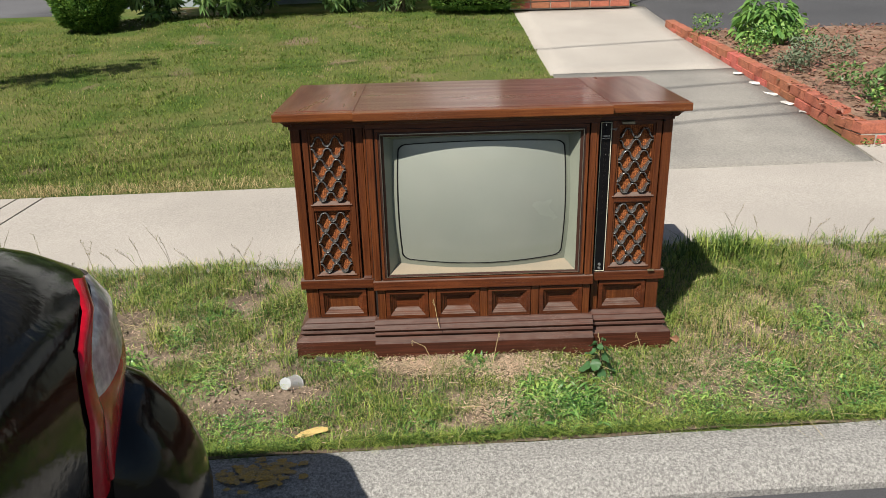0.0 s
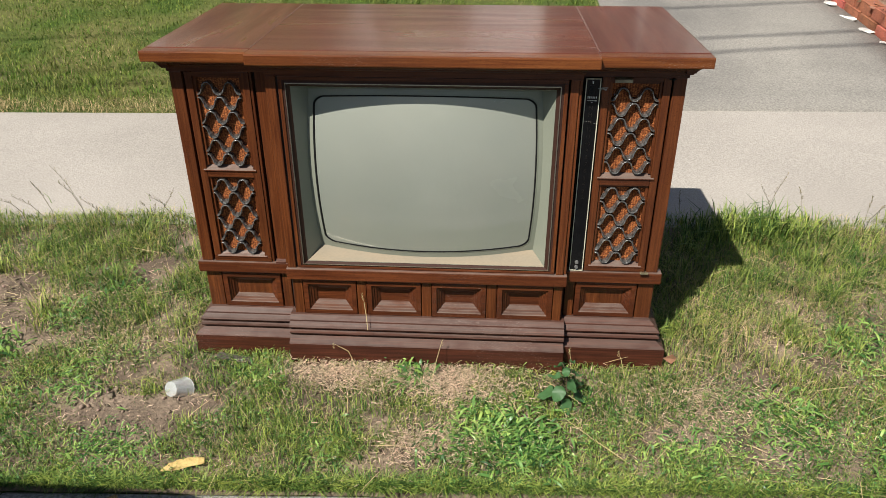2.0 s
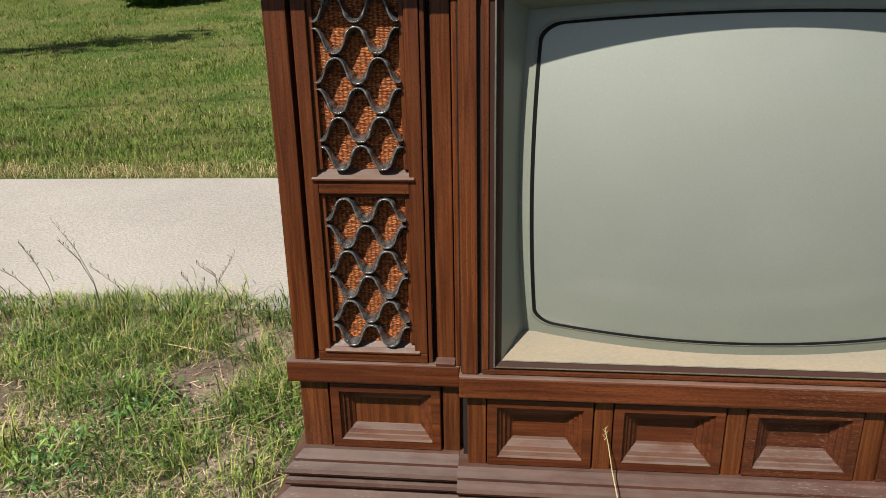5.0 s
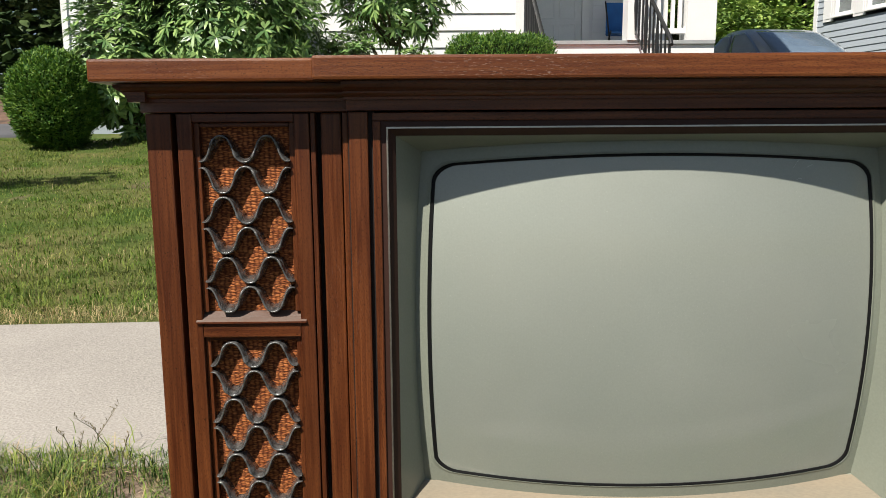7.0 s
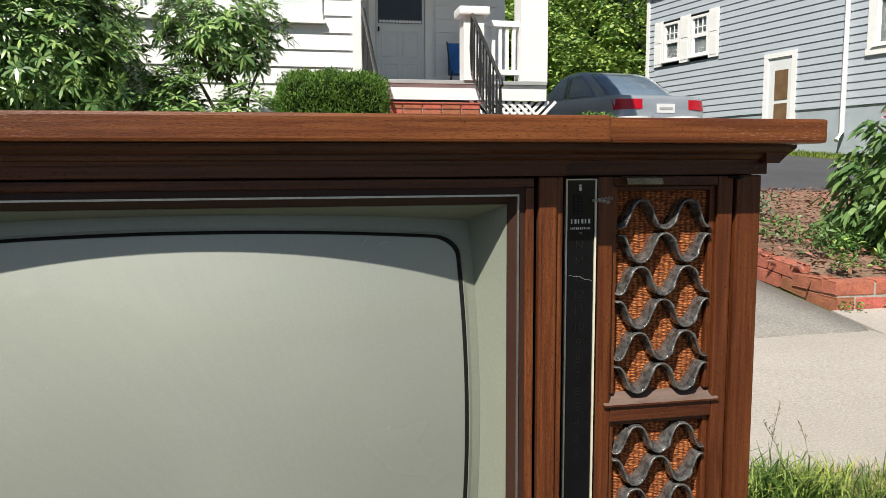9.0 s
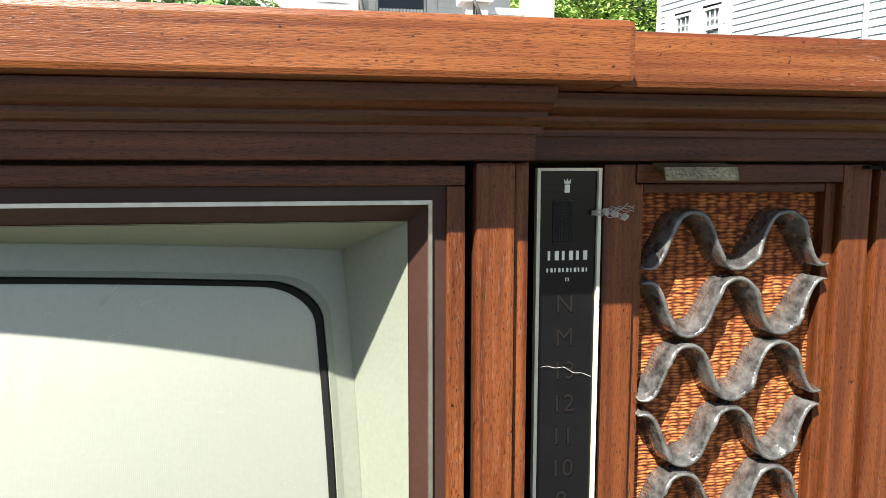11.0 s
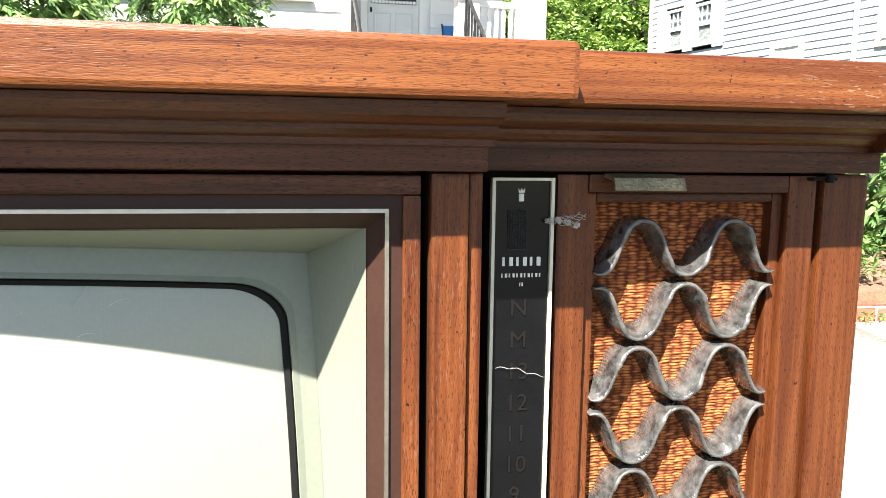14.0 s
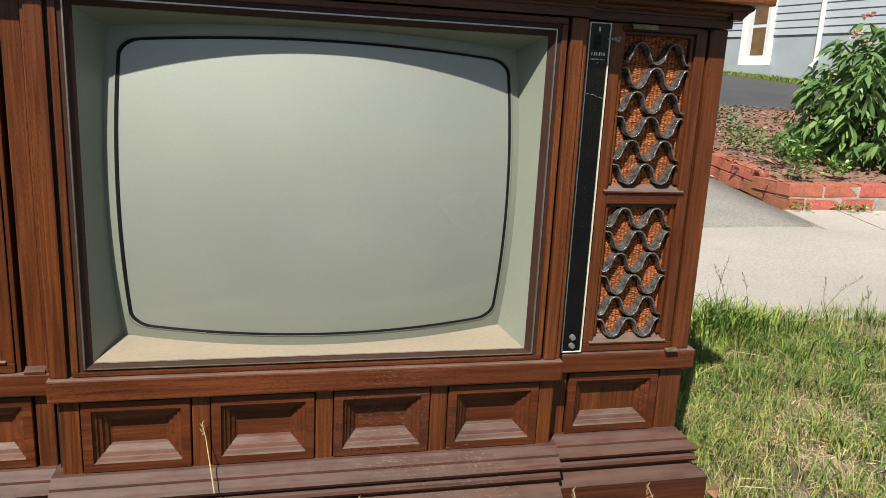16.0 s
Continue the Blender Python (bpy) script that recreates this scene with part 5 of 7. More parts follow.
for k in range(15):
    f = k / 14
    wide = 0.017 * (1 - 0.55 * abs(2 * f - 1.1) ** 3) * (1 + 0.16 * noise.noise((k * 0.8, 1, 4)))
    high = 0.015 * (1 - 0.5 * abs(2 * f - 1) ** 3)
    loops.append([(-0.058 + 0.116 * f + 0.003 * noise.noise((q, k * 0.5, 2)), wide * math.cos(2 * math.pi * q / 10) + 0.006 * math.sin(2.6 * f), high * (0.5 + 0.5 * math.sin(2 * math.pi * q / 10)) + 0.0025 * noise.noise((q * 0.9, k * 0.9, 7))) for q in range(10)])
bm = loft(loops)
bm.verts.ensure_lookup_table()
bm.faces.new(bm.verts[:10])
bm.faces.new(bm.verts[-10:])
wr = tagged(part("wrapper", bm, TAN), "crumpled tan wrapper lying beside the kerb", "litter")
wr.matrix_world = pose(-0.345, 1.703, 0.010, 3, -4, 17) @ Matrix.Scale(0.82, 4)
bm = box(-0.05, 0.05, -0.009, 0.009, 0, 0.010, 0.002)
st = tagged(part("wood_scrap", bm, CUT), "grey scrap of wood beside the cabinet's base", "litter")
st.matrix_world = pose(-0.33, 2.055, 0.045, 0, 3, -8)
bm = bmesh.new()
for k, (x, y) in enumerate(((0, 0), (0.03, 0.012), (0.055, 0.0), (0.03, -0.014))):
    bm.verts.new((x, y, 0.004 * (k % 2)))
bm.faces.new(bm.verts[:])
r = bmesh.ops.extrude_face_region(bm, geom=bm.faces[:])
bmesh.ops.translate(bm, verts=[v for v in r["geom"] if isinstance(v, bmesh.types.BMVert)], vec=(0, 0, 0.0012))
dl = tagged(part("dead_leaf", bm, material("dead_leaf", (0.42, 0.21, 0.12), 0.8, 0.2)), "curled brown dead leaf against the cabinet's base", "leaf")
dl.matrix_world = pose(0.785, 2.085, 0.075, 70, 20, 30)

# tree stump
bm = bmesh.new()
n = 220
rows = []
for f in np.linspace(0, 1, 44):
    row = []
    for k in range(n):
        a = 2 * math.pi * k / n
        flare = 0.29 + 0.10 * (1 - f) ** 2 + 0.03 * math.sin(5 * a + 1) * (1 - f)
        ridge = 0.028 * noise.noise((math.cos(a) * 7, math.sin(a) * 7, f * 2.2)) - 0.034 * abs(noise.noise((math.cos(a) * 16, math.sin(a) * 16, f * 3))) + 0.016 * noise.noise((math.cos(a) * 40, math.sin(a) * 40, f * 9))
        row.append(((flare + ridge) * math.cos(a), (flare + ridge) * math.sin(a), f * 0.24 - 0.04 + 0.03 * noise.noise((k * 0.12, 2, 2)) * f))
    rows.append(row)
loft(rows, bm=bm)
stump = thing("tree_stump", (-1.67, 2.22, 0.05), "dark furrowed tree stump on the verge", "tree stump")
ob = part("bark", bm, BARK, None)
ob.parent = stump
bm = bmesh.new()
bm.faces.new([bm.verts.new((p[0] * 0.93, p[1] * 0.93, p[2] + 0.004)) for p in rows[-1]])
ob = part("cut_face", bm, CUT, None, "weathered grey cut face")
ob.parent = stump


# ---- shrubs, hedges, trees ----
def whorled_shrub(name, at, radius, high, tips, mat, label, leaf=(0.11, 0.032), stems=9):
    """An open shrub: forked stems that end in whorls of long leaves."""
    top = thing(name, at, label, "shrub")
    at = np.array(at)
    u = rng.normal(size=(tips, 3))
    u /= np.linalg.norm(u, axis=1)[:, None]
    rad = rng.uniform(0.35, 1.0, tips) ** 0.5
    wob = 1 + 0.30 * np.array([noise.noise(Vector(p) * 2.3 + Vector(at)) for p in u])
    p = u * (rad * wob)[:, None] * np.array([radius[0], radius[1], high * 0.5]) + np.array([0, 0, high * 0.52])
    p = p[p[:, 2] > 0.05] + at
    m = 10
    base = np.repeat(p, m, 0) + rng.normal(0, 0.005, (len(p) * m, 3))
    ang = np.tile(np.arange(m) * 2 * np.pi / m, len(p)) + np.repeat(rng.uniform(0, 6.28, len(p)), m) + rng.normal(0, 0.2, len(base))
    axis = p - at - np.array([0, 0, high * 0.40])
    axis = axis / np.linalg.norm(axis, axis=1)[:, None] + np.array([0, 0, 0.45]) + rng.normal(0, 0.25, (len(p), 3))
    axis /= np.linalg.norm(axis, axis=1)[:, None]
    e1 = np.cross(axis, np.array([0.2, 0.1, 1.0]))
    e1 /= np.linalg.norm(e1, axis=1)[:, None]
    e2 = np.cross(axis, e1)
    axis, e1, e2 = (np.repeat(q, m, 0) for q in (axis, e1, e2))
    a = np.cos(ang)[:, None] * e1 + np.sin(ang)[:, None] * e2 + axis * rng.uniform(0.0, 0.6, len(base))[:, None]
    a /= np.linalg.norm(a, axis=1)[:, None]
    c = np.cross(axis, a)
    c /= np.linalg.norm(c, axis=1)[:, None]
    leaves("foliage", base, a, c, rng.uniform(0.7, 1.25, len(base)) * leaf[0], rng.uniform(0.8, 1.2, len(base)) * leaf[1], mat, top, droop=0.18)
    for k in range(stems):
        tip = p[rng.integers(len(p))]
        mid = at + (tip - at) * np.array([0.35, 0.35, 0.5]) + rng.normal(0, 0.03, 3)
        part("stem", tube([at + rng.normal(0, 0.04, 3) * (1, 1, 0), mid, tip], [0.016, 0.011, 0.004], 5), STEM, top)
    return top


def clipped_bush(name, at, radii, high, mat, label, n=16000, power=2.6, size=0.065):
    """A dense clipped bush: short sprays over a rounded body."""
    top = thing(name, at, label, "bush")
    at = np.array(at)
    u = rng.normal(size=(n, 3))
    u /= (np.abs(u) ** power).sum(1)[:, None] ** (1 / power)
    lump = np.array([1 + 0.11 * noise.noise(Vector(p) * 2.6 + Vector(at)) + 0.075 * noise.noise(Vector(p) * 9 + Vector(at)) for p in u])
    depth = 1 - np.abs(rng.normal(0, 0.10, n))
    p = u * (lump * depth)[:, None] * np.array([radii[0], radii[1], high / 2]) + np.array([0, 0, high / 2]) + at
    k = p[:, 2] > at[2] + 0.02
    p, u = p[k], u[k]
    a, c = turned(len(p), -0.2, 1.2)
    a = a * 0.9 + u * 0.5 + np.array([0, 0, 0.15])
    a /= np.linalg.norm(a, axis=1)[:, None]
    leaves("foliage", p, a, c, rng.uniform(0.6, 1.5, len(p)) * size, size * 0.34, mat, top, droop=0.05)
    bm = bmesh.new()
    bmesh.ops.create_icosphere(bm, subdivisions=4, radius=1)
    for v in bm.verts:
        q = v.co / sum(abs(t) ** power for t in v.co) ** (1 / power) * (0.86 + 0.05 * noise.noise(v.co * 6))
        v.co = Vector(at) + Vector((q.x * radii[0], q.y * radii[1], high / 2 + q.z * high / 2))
    # near-black core: the shade among the inner twigs is put into its colour
    part("core", bm, material("bush_inner_shade", (0.02, 0.03, 0.01), 0.95, 0.4, spec=0.0), top)
    return top


def tree(name, at, high, crown, mat, label, n=9000, leaf=0.16, trunk=0.16, base=0.25, category="tree"):
    """A tapered trunk with limbs and a ragged crown of leafy clumps."""
    top = thing(name, at, label, category)
    at = np.array(at, float)
    part("trunk", tube([at + (0, 0, -0.2), at + (0.05, 0, high * 0.3), at + (0.0, 0.1, high * 0.75)], [trunk, trunk * 0.75, trunk * 0.25], 9), BARK, top)
    cl = 34
    u = rng.normal(size=(cl, 3))
    u /= np.linalg.norm(u, axis=1)[:, None]
    cc = u * rng.uniform(0.35, 1.0, cl)[:, None] * np.array([crown[0], crown[1], high * (1 - base) / 2]) + np.array([0, 0, high * (base + (1 - base) / 2)]) + at
    for k in range(0, cl, 4):
        part("limb", tube([at + (0, 0, high * 0.35), (at + (0, 0, high * 0.45) + cc[k]) / 2, cc[k]], [trunk * 0.45, trunk * 0.3, 0.02], 6), BARK, top)
    w = rng.integers(0, cl, n)
    r = (0.20 + 0.10 * rng.uniform(0, 1, cl)) * (crown[0] + crown[1]) * 0.62
    d = rng.normal(size=(n, 3))
    d /= np.linalg.norm(d, axis=1)[:, None]
    p = cc[w] + d * (r[w] * rng.uniform(0.3, 1, n) ** 0.4)[:, None]
    a, c = turned(n, -0.6, 0.7)
    leaves("crown", p, a, c, rng.uniform(0.6, 1.4, n) * leaf, leaf * 0.55, mat, top)
    return top


def G(x, y):
    return float(height(x, y))


whorled_shrub("rhododendron", (-2.20, 9.15, G(-2.2, 9.15)), (0.98, 0.70), 2.45, 2600, RHODO, "large dark green rhododendron against the white house", (0.125, 0.029), 14)
whorled_shrub("rhododendron", (-3.15, 9.0, G(-3.15, 9.0)), (0.52, 0.5), 1.75, 850, RHODO, "rhododendron with yellowing leaves beside the house corner", (0.125, 0.029))
whorled_shrub("rhododendron", (-0.95, 9.2, G(-0.95, 9.2)), (0.32, 0.30), 1.15, 320, RHODO, "small rhododendron below the front window", (0.125, 0.029))
whorled_shrub("rhododendron", (-0.50, 9.35, G(-0.50, 9.35) + 0.95), (0.66, 0.36), 0.95, 330, RHODO, "open leggy rhododendron reaching the window sill", (0.125, 0.029))
leg = bpy.data.objects["rhododendron.003"]
for dx in (-0.10, 0.02, 0.12):
    part("stem", tube([(-0.45, 9.35, G(0, 9.35) - 0.05), (-0.45 + dx, 9.35, G(0, 9.35) + 0.6), (-0.5 + 4 * dx, 9.35, G(0, 9.35) + 1.3)], [0.025, 0.02, 0.01], 6), STEM, leg)
whorled_shrub("rhododendron", (-0.28, 9.1, G(-0.28, 9.1)), (0.34, 0.28), 0.95, 120, RHODO, "sparse young rhododendron beside the hedge", (0.120, 0.027))
clipped_bush("yew_hedge", (0.60, 9.0, G(0.6, 9.0)), (0.55, 0.36), 1.00, YEW, "clipped dark green yew beside the front steps", 46000, 6.0, 0.030)
clipped_bush("round_yew", (-3.62, 8.35, G(-3.62, 8.35) - 0.03), (0.375, 0.36), 0.93, YEW, "round clipped yew bush at the lawn's far corner", 40000, 2.2, 0.034)
clipped_bush("low_shrub", (3.62, 9.6, G(3.55, 9.6)), (0.42, 0.3), 0.62, leaf_material("fresh_green", (0.16, 0.27, 0.06)), "bright green shrub below the porch", 5000, 2.2, 0.06)


def peony(at, r, high, n, mat, label, flowers=0):
    top = thing("peony_bush", at, label, "bush", "bushes in the flower bed")
    at = np.array(at)
    u = rng.normal(size=(n, 3))
    u /= np.linalg.norm(u, axis=1)[:, None]
    u[:, 2] = np.abs(u[:, 2])
    p = u * (rng.uniform(0.25, 1, n) ** 0.5 * (1 + 0.22 * np.array([noise.noise(Vector(q) * 3) for q in u])))[:, None] * np.array([r, r * 0.85, high]) + at
    m = 7
    base = np.repeat(p, m, 0) + rng.normal(0, 0.02, (n * m, 3))
    out = np.repeat(u, m, 0) * np.array([1, 1, 0.3])
    a, c = turned(n * m, -0.7, 0.4)
    a = a + 0.8 * out
    a /= np.linalg.norm(a, axis=1)[:, None]
    leaves("foliage", base, a, c, rng.uniform(0.07, 0.125, n * m), rng.uniform(0.022, 0.040, n * m), mat, top, droop=0.6)
    for k in range(12):
        tip = p[rng.integers(n)]
        part("stem", tube([at + rng.normal(0, 0.05, 3) * (1, 1, 0), (at + tip) / 2 + (0, 0, 0.05), tip], [0.008, 0.006, 0.004], 5), STEM, top)
    for k in range(flowers):
        q = p[np.argsort(-p[:, 2])[rng.integers(0, 40)]] + (0, 0, 0.05)
        a, c = turned(16, 0.2, 1.2)
        leaves("blossom", q + rng.normal(0, 0.01, (16, 3)), a, c, 0.04, 0.03, PINK, top, "faded pink blossom")
    return top


def SOILZ(y):
    return float(np.interp(y, [4.3, 4.6, 7.5], [0.245, 0.30, 0.60]))


peony((3.84, 5.04, SOILZ(5.0)), 0.60, 0.84, 560, PEONY, "large leafy green peony bush behind the brick edging", 7)
peony((3.15, 6.95, SOILZ(6.95)), 0.30, 0.36, 120, leaf_material("light_peony", (0.14, 0.28, 0.06)), "lighter green bush at the bed's far end")
peony((4.75, 5.35, SOILZ(5.3)), 0.70, 0.85, 220, PEONY, "leafy green bush further along the bed", 3)
peony((5.6, 6.7, SOILZ(6.7)), 0.45, 0.5, 140, PEONY, "low leafy bush beside the driveway", 2)
SAGE = leaf_material("grey_green_leaf", (0.17, 0.22, 0.13), 0.7, 0.2)
for px, py, r, hh, n, mt in ((2.85, 5.75, 0.14, 0.12, 60, SAGE), (2.75, 6.25, 0.14, 0.12, 60, WEED), (3.0, 4.95, 0.10, 0.14, 45, PEONY), (3.05, 5.35, 0.12, 0.12, 45, PEONY), (2.86, 4.56, 0.07, 0.15, 34, WEED), (2.62, 7.05, 0.14, 0.2, 55, WEED), (3.35, 6.1, 0.2, 0.16, 70, SAGE),
                             (3.02, 5.9, 0.14, 0.20, 70, SAGE), (2.95, 6.6, 0.12, 0.18, 50, WEED), (3.25, 5.0, 0.08, 0.10, 26, WEED), (3.3, 6.5, 0.12, 0.16, 40, WEED), (3.12, 4.58, 0.06, 0.08, 20, WEED)):
    top = thing("bed_plant", (px, py, SOILZ(py)), "small leafy plant in the flower bed", "plant", "small plants in the flower bed")
    ang, rad = rng.uniform(0, 6.28, n * 4), r * rng.uniform(0, 1, n * 4) ** 0.5
    a, c = turned(n * 4, 0.1, 1.2)
    leaves("foliage", np.stack([px + rad * np.cos(ang), py + rad * np.sin(ang), SOILZ(py) + rng.uniform(0, hh, n * 4)], -1), a, c, 0.045, 0.015, mt, top)
x, y = rng.uniform(2.62, 6.5, 6500), rng.uniform(4.42, 7.4, 6500)
a, c = turned(6500, -0.2, 0.5)
z = np.interp(y, [4.3, 4.6, 7.5], [0.245, 0.30, 0.60]) + 0.012
ob = leaves("mulch_chips", np.stack([x, y, z], -1), a, c, rng.uniform(0.02, 0.06, 6500), rng.uniform(0.008, 0.02, 6500), CHIP, droop=0.0)
tagged(ob, "reddish bark chips strewn over the flower bed", "mulch", kind="stuff")

# weeds and mortar dirt where the brick edging meets the pavement
ex = rng.uniform(2.60, 4.9, 900)
ey = 4.325 + rng.normal(0, 0.018, 900) - np.abs(rng.normal(0, 0.02, 900))
k = np.array([noise.noise((q * 3.2, 0, 5)) for q in ex]) > 0.05
ex, ey = ex[k], ey[k]
a, c = turned(len(ex), 0.0, 1.0)
ob = leaves("edging_weeds", np.stack([ex, ey, np.full(len(ex), 0.148) + rng.uniform(0, 0.035, len(ex))], -1), a, c, rng.uniform(0.012, 0.035, len(ex)), rng.uniform(0.005, 0.012, len(ex)), WEED)
tagged(ob, "small weeds growing along the brick edging", "weeds", kind="stuff")

# ---- white house ----
WHITE = material("white_siding", (0.80, 0.80, 0.80), 0.55, 0.05, 3, 90, 0.08)
TRIM_W = material("white_trim_paint", (0.82, 0.82, 0.80), 0.45, 0.04, 5, 80, 0.05)
GREY_S = material("grey_blue_siding", (0.40, 0.445, 0.485), 0.6, 0.06, 3, 90, 0.08)
FOUND = material("grey_foundation", (0.36, 0.41, 0.445), 0.9, 0.12, 3, 60, 0.3)
# dark grey puts the dimness of an unlit room into the sheet's colour
WINDOW_DARK = material("dim_room", (0.16, 0.17, 0.175), 0.9, 0.2, 3, 30, 0)
BLIND = material("grey_blind", (0.42, 0.43, 0.43), 0.7, 0.1)
PANE = glass_material("window_pane", (0.92, 0.96, 0.95))
ROOF = material("grey_shingle_roof", (0.16, 0.15, 0.15), 0.9, 0.3, 4, 60, 0.5)
IRON = material("black_iron", (0.02, 0.02, 0.02), 0.4, 0.2)
DOOR_P = material("white_door_paint", (0.70, 0.72, 0.72), 0.4, 0.05)
BLUE = material("blue_chair_fabric", (0.02, 0.14, 0.42), 0.7, 0.15)


def spans(x0, x1, z, holes):
    """What is left of a course from x0 to x1 at height z, beside the openings."""
    cuts = sorted((a, b) for a, b, c, d in holes if c < z < d)
    out, at = [], x0
    for a, b in cuts:
        if a > at:
            out.append((at, min(a, x1)))
        at = max(at, b)
    if at < x1:
        out.append((at, x1))
    return out


def clad(house, x0, x1, z0, z1, y, mat, step, holes=(), along=0, sign=-1):
    """Overlapping boards on a wall; along 0: the wall runs in x and looks to -y; along 1: it runs in y and looks to -x."""
    z = z0
    while z < z1:
        for a, b in spans(x0, x1, z + step / 2, holes):
            t = min(z + step + 0.012, z1 + 0.012)
            prof = [(y, z), (y - 0.026, z), (y - 0.026, z + 0.004), (y - 0.008, t), (y, t)]
            bm = prism(prof, a, b, 0) if along == 0 else prism(prof, a, b, 1)
            part("siding_board", bm, mat, house)
        z += step


def window(parent, a0, a1, z0, z1, face, along=0, trim=0.10, mat=TRIM_W, bars=(1, 1), room=BLIND, name="window"):
    """A framed sash window; face: the wall's plane."""
    def bx(p0, p1, d0, d1, q0, q1, bev=0.0):
        return box(p0, p1, face + d0, face + d1, q0, q1, bev) if along == 0 else box(face + d0, face + d1, p0, p1, q0, q1, bev)
    w = part(name, bx(a0 - trim, a0, -0.045, 0.02, z0 - trim * 0.6, z1 + trim), mat, parent, "white framed sash window")
    part("casing", bx(a1, a1 + trim, -0.045, 0.02, z0 - trim * 0.6, z1 + trim), mat, w)
    part("casing", bx(a0, a1, -0.045, 0.02, z1, z1 + trim), mat, w)
    part("window_sill", bx(a0 - trim - 0.03, a1 + trim + 0.03, -0.085, 0.02, z0 - trim, z0 - trim * 0.62), mat, w)
    part("casing", bx(a0, a1, -0.045, 0.02, z0 - trim * 0.6, z0), mat, w)
    mid = (z0 + z1) / 2
    part("meeting_rail", bx(a0, a1, -0.02, 0.02, mid - 0.02, mid + 0.02), mat, w)
    for q0, q1, d in ((z0, mid - 0.02, 0.0), (mid + 0.02, z1, -0.012)):
        part("sash", bx(a0, a0 + 0.035, d - 0.008, d + 0.02, q0, q1), mat, w)
        part("sash", bx(a1 - 0.035, a1, d - 0.008, d + 0.02, q0, q1), mat, w)
        part("sash", bx(a0 + 0.035, a1 - 0.035, d - 0.008, d + 0.02, q0, q0 + 0.045), mat, w)
        pane = part("pane", bx(a0 + 0.03, a1 - 0.03, d + 0.003, d + 0.007, q0 + 0.03, q1), PANE, w)
        pane.visible_shadow = False
    for k in range(1, bars[0]):
        p = a0 + (a1 - a0) * k / bars[0]
        part("glazing_bar", bx(p - 0.009, p + 0.009, -0.022, -0.004, mid, z1), mat, w)
    for k in range(1, bars[1]):
        q = mid + (z1 - mid) * k / bars[1]
        part("glazing_bar", bx(a0, a1, -0.021, -0.005, q - 0.009, q + 0.009), mat, w)
    # blind, or with WINDOW_DARK a dark sheet in place of the dim room
    part("blind", bx(a0, a1, 0.024, 0.030, z0, z1), room, w, "flat grey sheet behind the panes")
    return w


HY = 10.3
house = thing("white_house", (-0.5, 12, 0.9), "white clapboard house with a recessed front porch and brick steps", "house")
holes = [(-0.23, 0.56, 2.46, 3.98), (-1.52, -0.70, 2.46, 3.98), (-4.05, -3.40, 2.46, 3.98)]
clad(house, -4.35, 0.98, 1.00, 5.4, HY, WHITE, 0.195, holes)
part("foundation", box(-4.33, 0.96, HY, HY + 0.2, 0.45, 1.02), FOUND, house)
part("corner_board", box(0.90, 1.0, HY - 0.045, HY + 0.02, 1.0, 5.4), TRIM_W, house)
part("corner_board", box(-4.40, -4.33, HY - 0.045, HY + 0.06, 1.0, 5.4), TRIM_W, house)
for a0, a1 in ((-0.13, 0.46), (-1.42, -0.80), (-3.95, -3.50)):
    window(house, a0, a1, 2.56, 3.88, HY, 0)
for a0, a1, b0, b1 in ((-4.35, -4.05, 0.9, 5.4), (-3.40, -1.52, 0.9, 5.4), (-0.70, -0.23, 0.9, 5.4), (0.56, 0.98, 0.9, 5.4), (-4.05, 0.56, 0.9, 2.46), (-4.05, 0.56, 3.98, 5.4)):
    part("wall", box(a0, a1, HY + 0.001, HY + 0.15, b0, b1), WHITE, house)
part("side_wall", box(-4.35, -4.2, HY + 0.15, 18.5, 0.6, 5.4), WHITE, house)
part("side_wall", box(3.24, 3.39, 12.62, 18.5, 0.9, 5.4), WHITE, house)
part("back_wall", box(-4.2, 3.24, 18.35, 18.5, 0.6, 5.4), WHITE, house)
part("porch_side_wall", box(0.83, 0.98, HY + 0.15, 12.6, 1.0, 5.4), WHITE, house)
clad(house, 2.30, 3.24, 1.85, 5.4, 12.60, WHITE, 0.195)
clad(house, 0.98, 1.26, 1.85, 5.4, 12.60, WHITE, 0.195)
part("porch_wall", box(0.98, 3.24, 12.605, 12.75, 1.0, 5.4), WHITE, house)
part("roof", prism([(HY - 0.45, 5.3), (HY - 0.45, 5.45), (14.4, 8.4), (18.9, 5.45), (18.9, 5.3)], -4.7, 3.7, 0), ROOF, house, "grey shingled roof")
part("porch_floor", box(0.98, 3.26, HY - 0.08, 12.60, 1.80, 1.845, 0.005), material("grey_porch_floor", (0.36, 0.37, 0.37), 0.6, 0.1), house)
part("porch_fascia", box(0.98, 3.26, HY - 0.05, HY - 0.01, 1.615, 1.797), TRIM_W, house)
part("porch_beam", box(0.98, 3.26, HY - 0.03, HY + 0.15, 4.1, 4.5), TRIM_W, house)
part("porch_ceiling", box(0.98, 3.24, HY + 0.15, 12.6, 4.3, 4.34), TRIM_W, house)
# front door
fd = part("front_door", box(1.40, 2.13, 12.56, 12.60, 1.85, 3.88, 0.004), DOOR_P, house, "white panelled front door with a lace-edged window")
for a, b in ((1.30, 1.395), (2.135, 2.24)):
    part("casing", box(a, b, 12.54, 12.60, 1.85, 3.98), TRIM_W, fd)
for a in (1.48, 1.79):
    for z0, z1 in ((1.98, 2.36), (2.44, 2.82)):
        part("door_panel", stepped(a, a + 0.26, z0, z1, 12.553, [(0, 0.006), (0.015, 0.0), (0.03, 0.006)]), DOOR_P, fd)
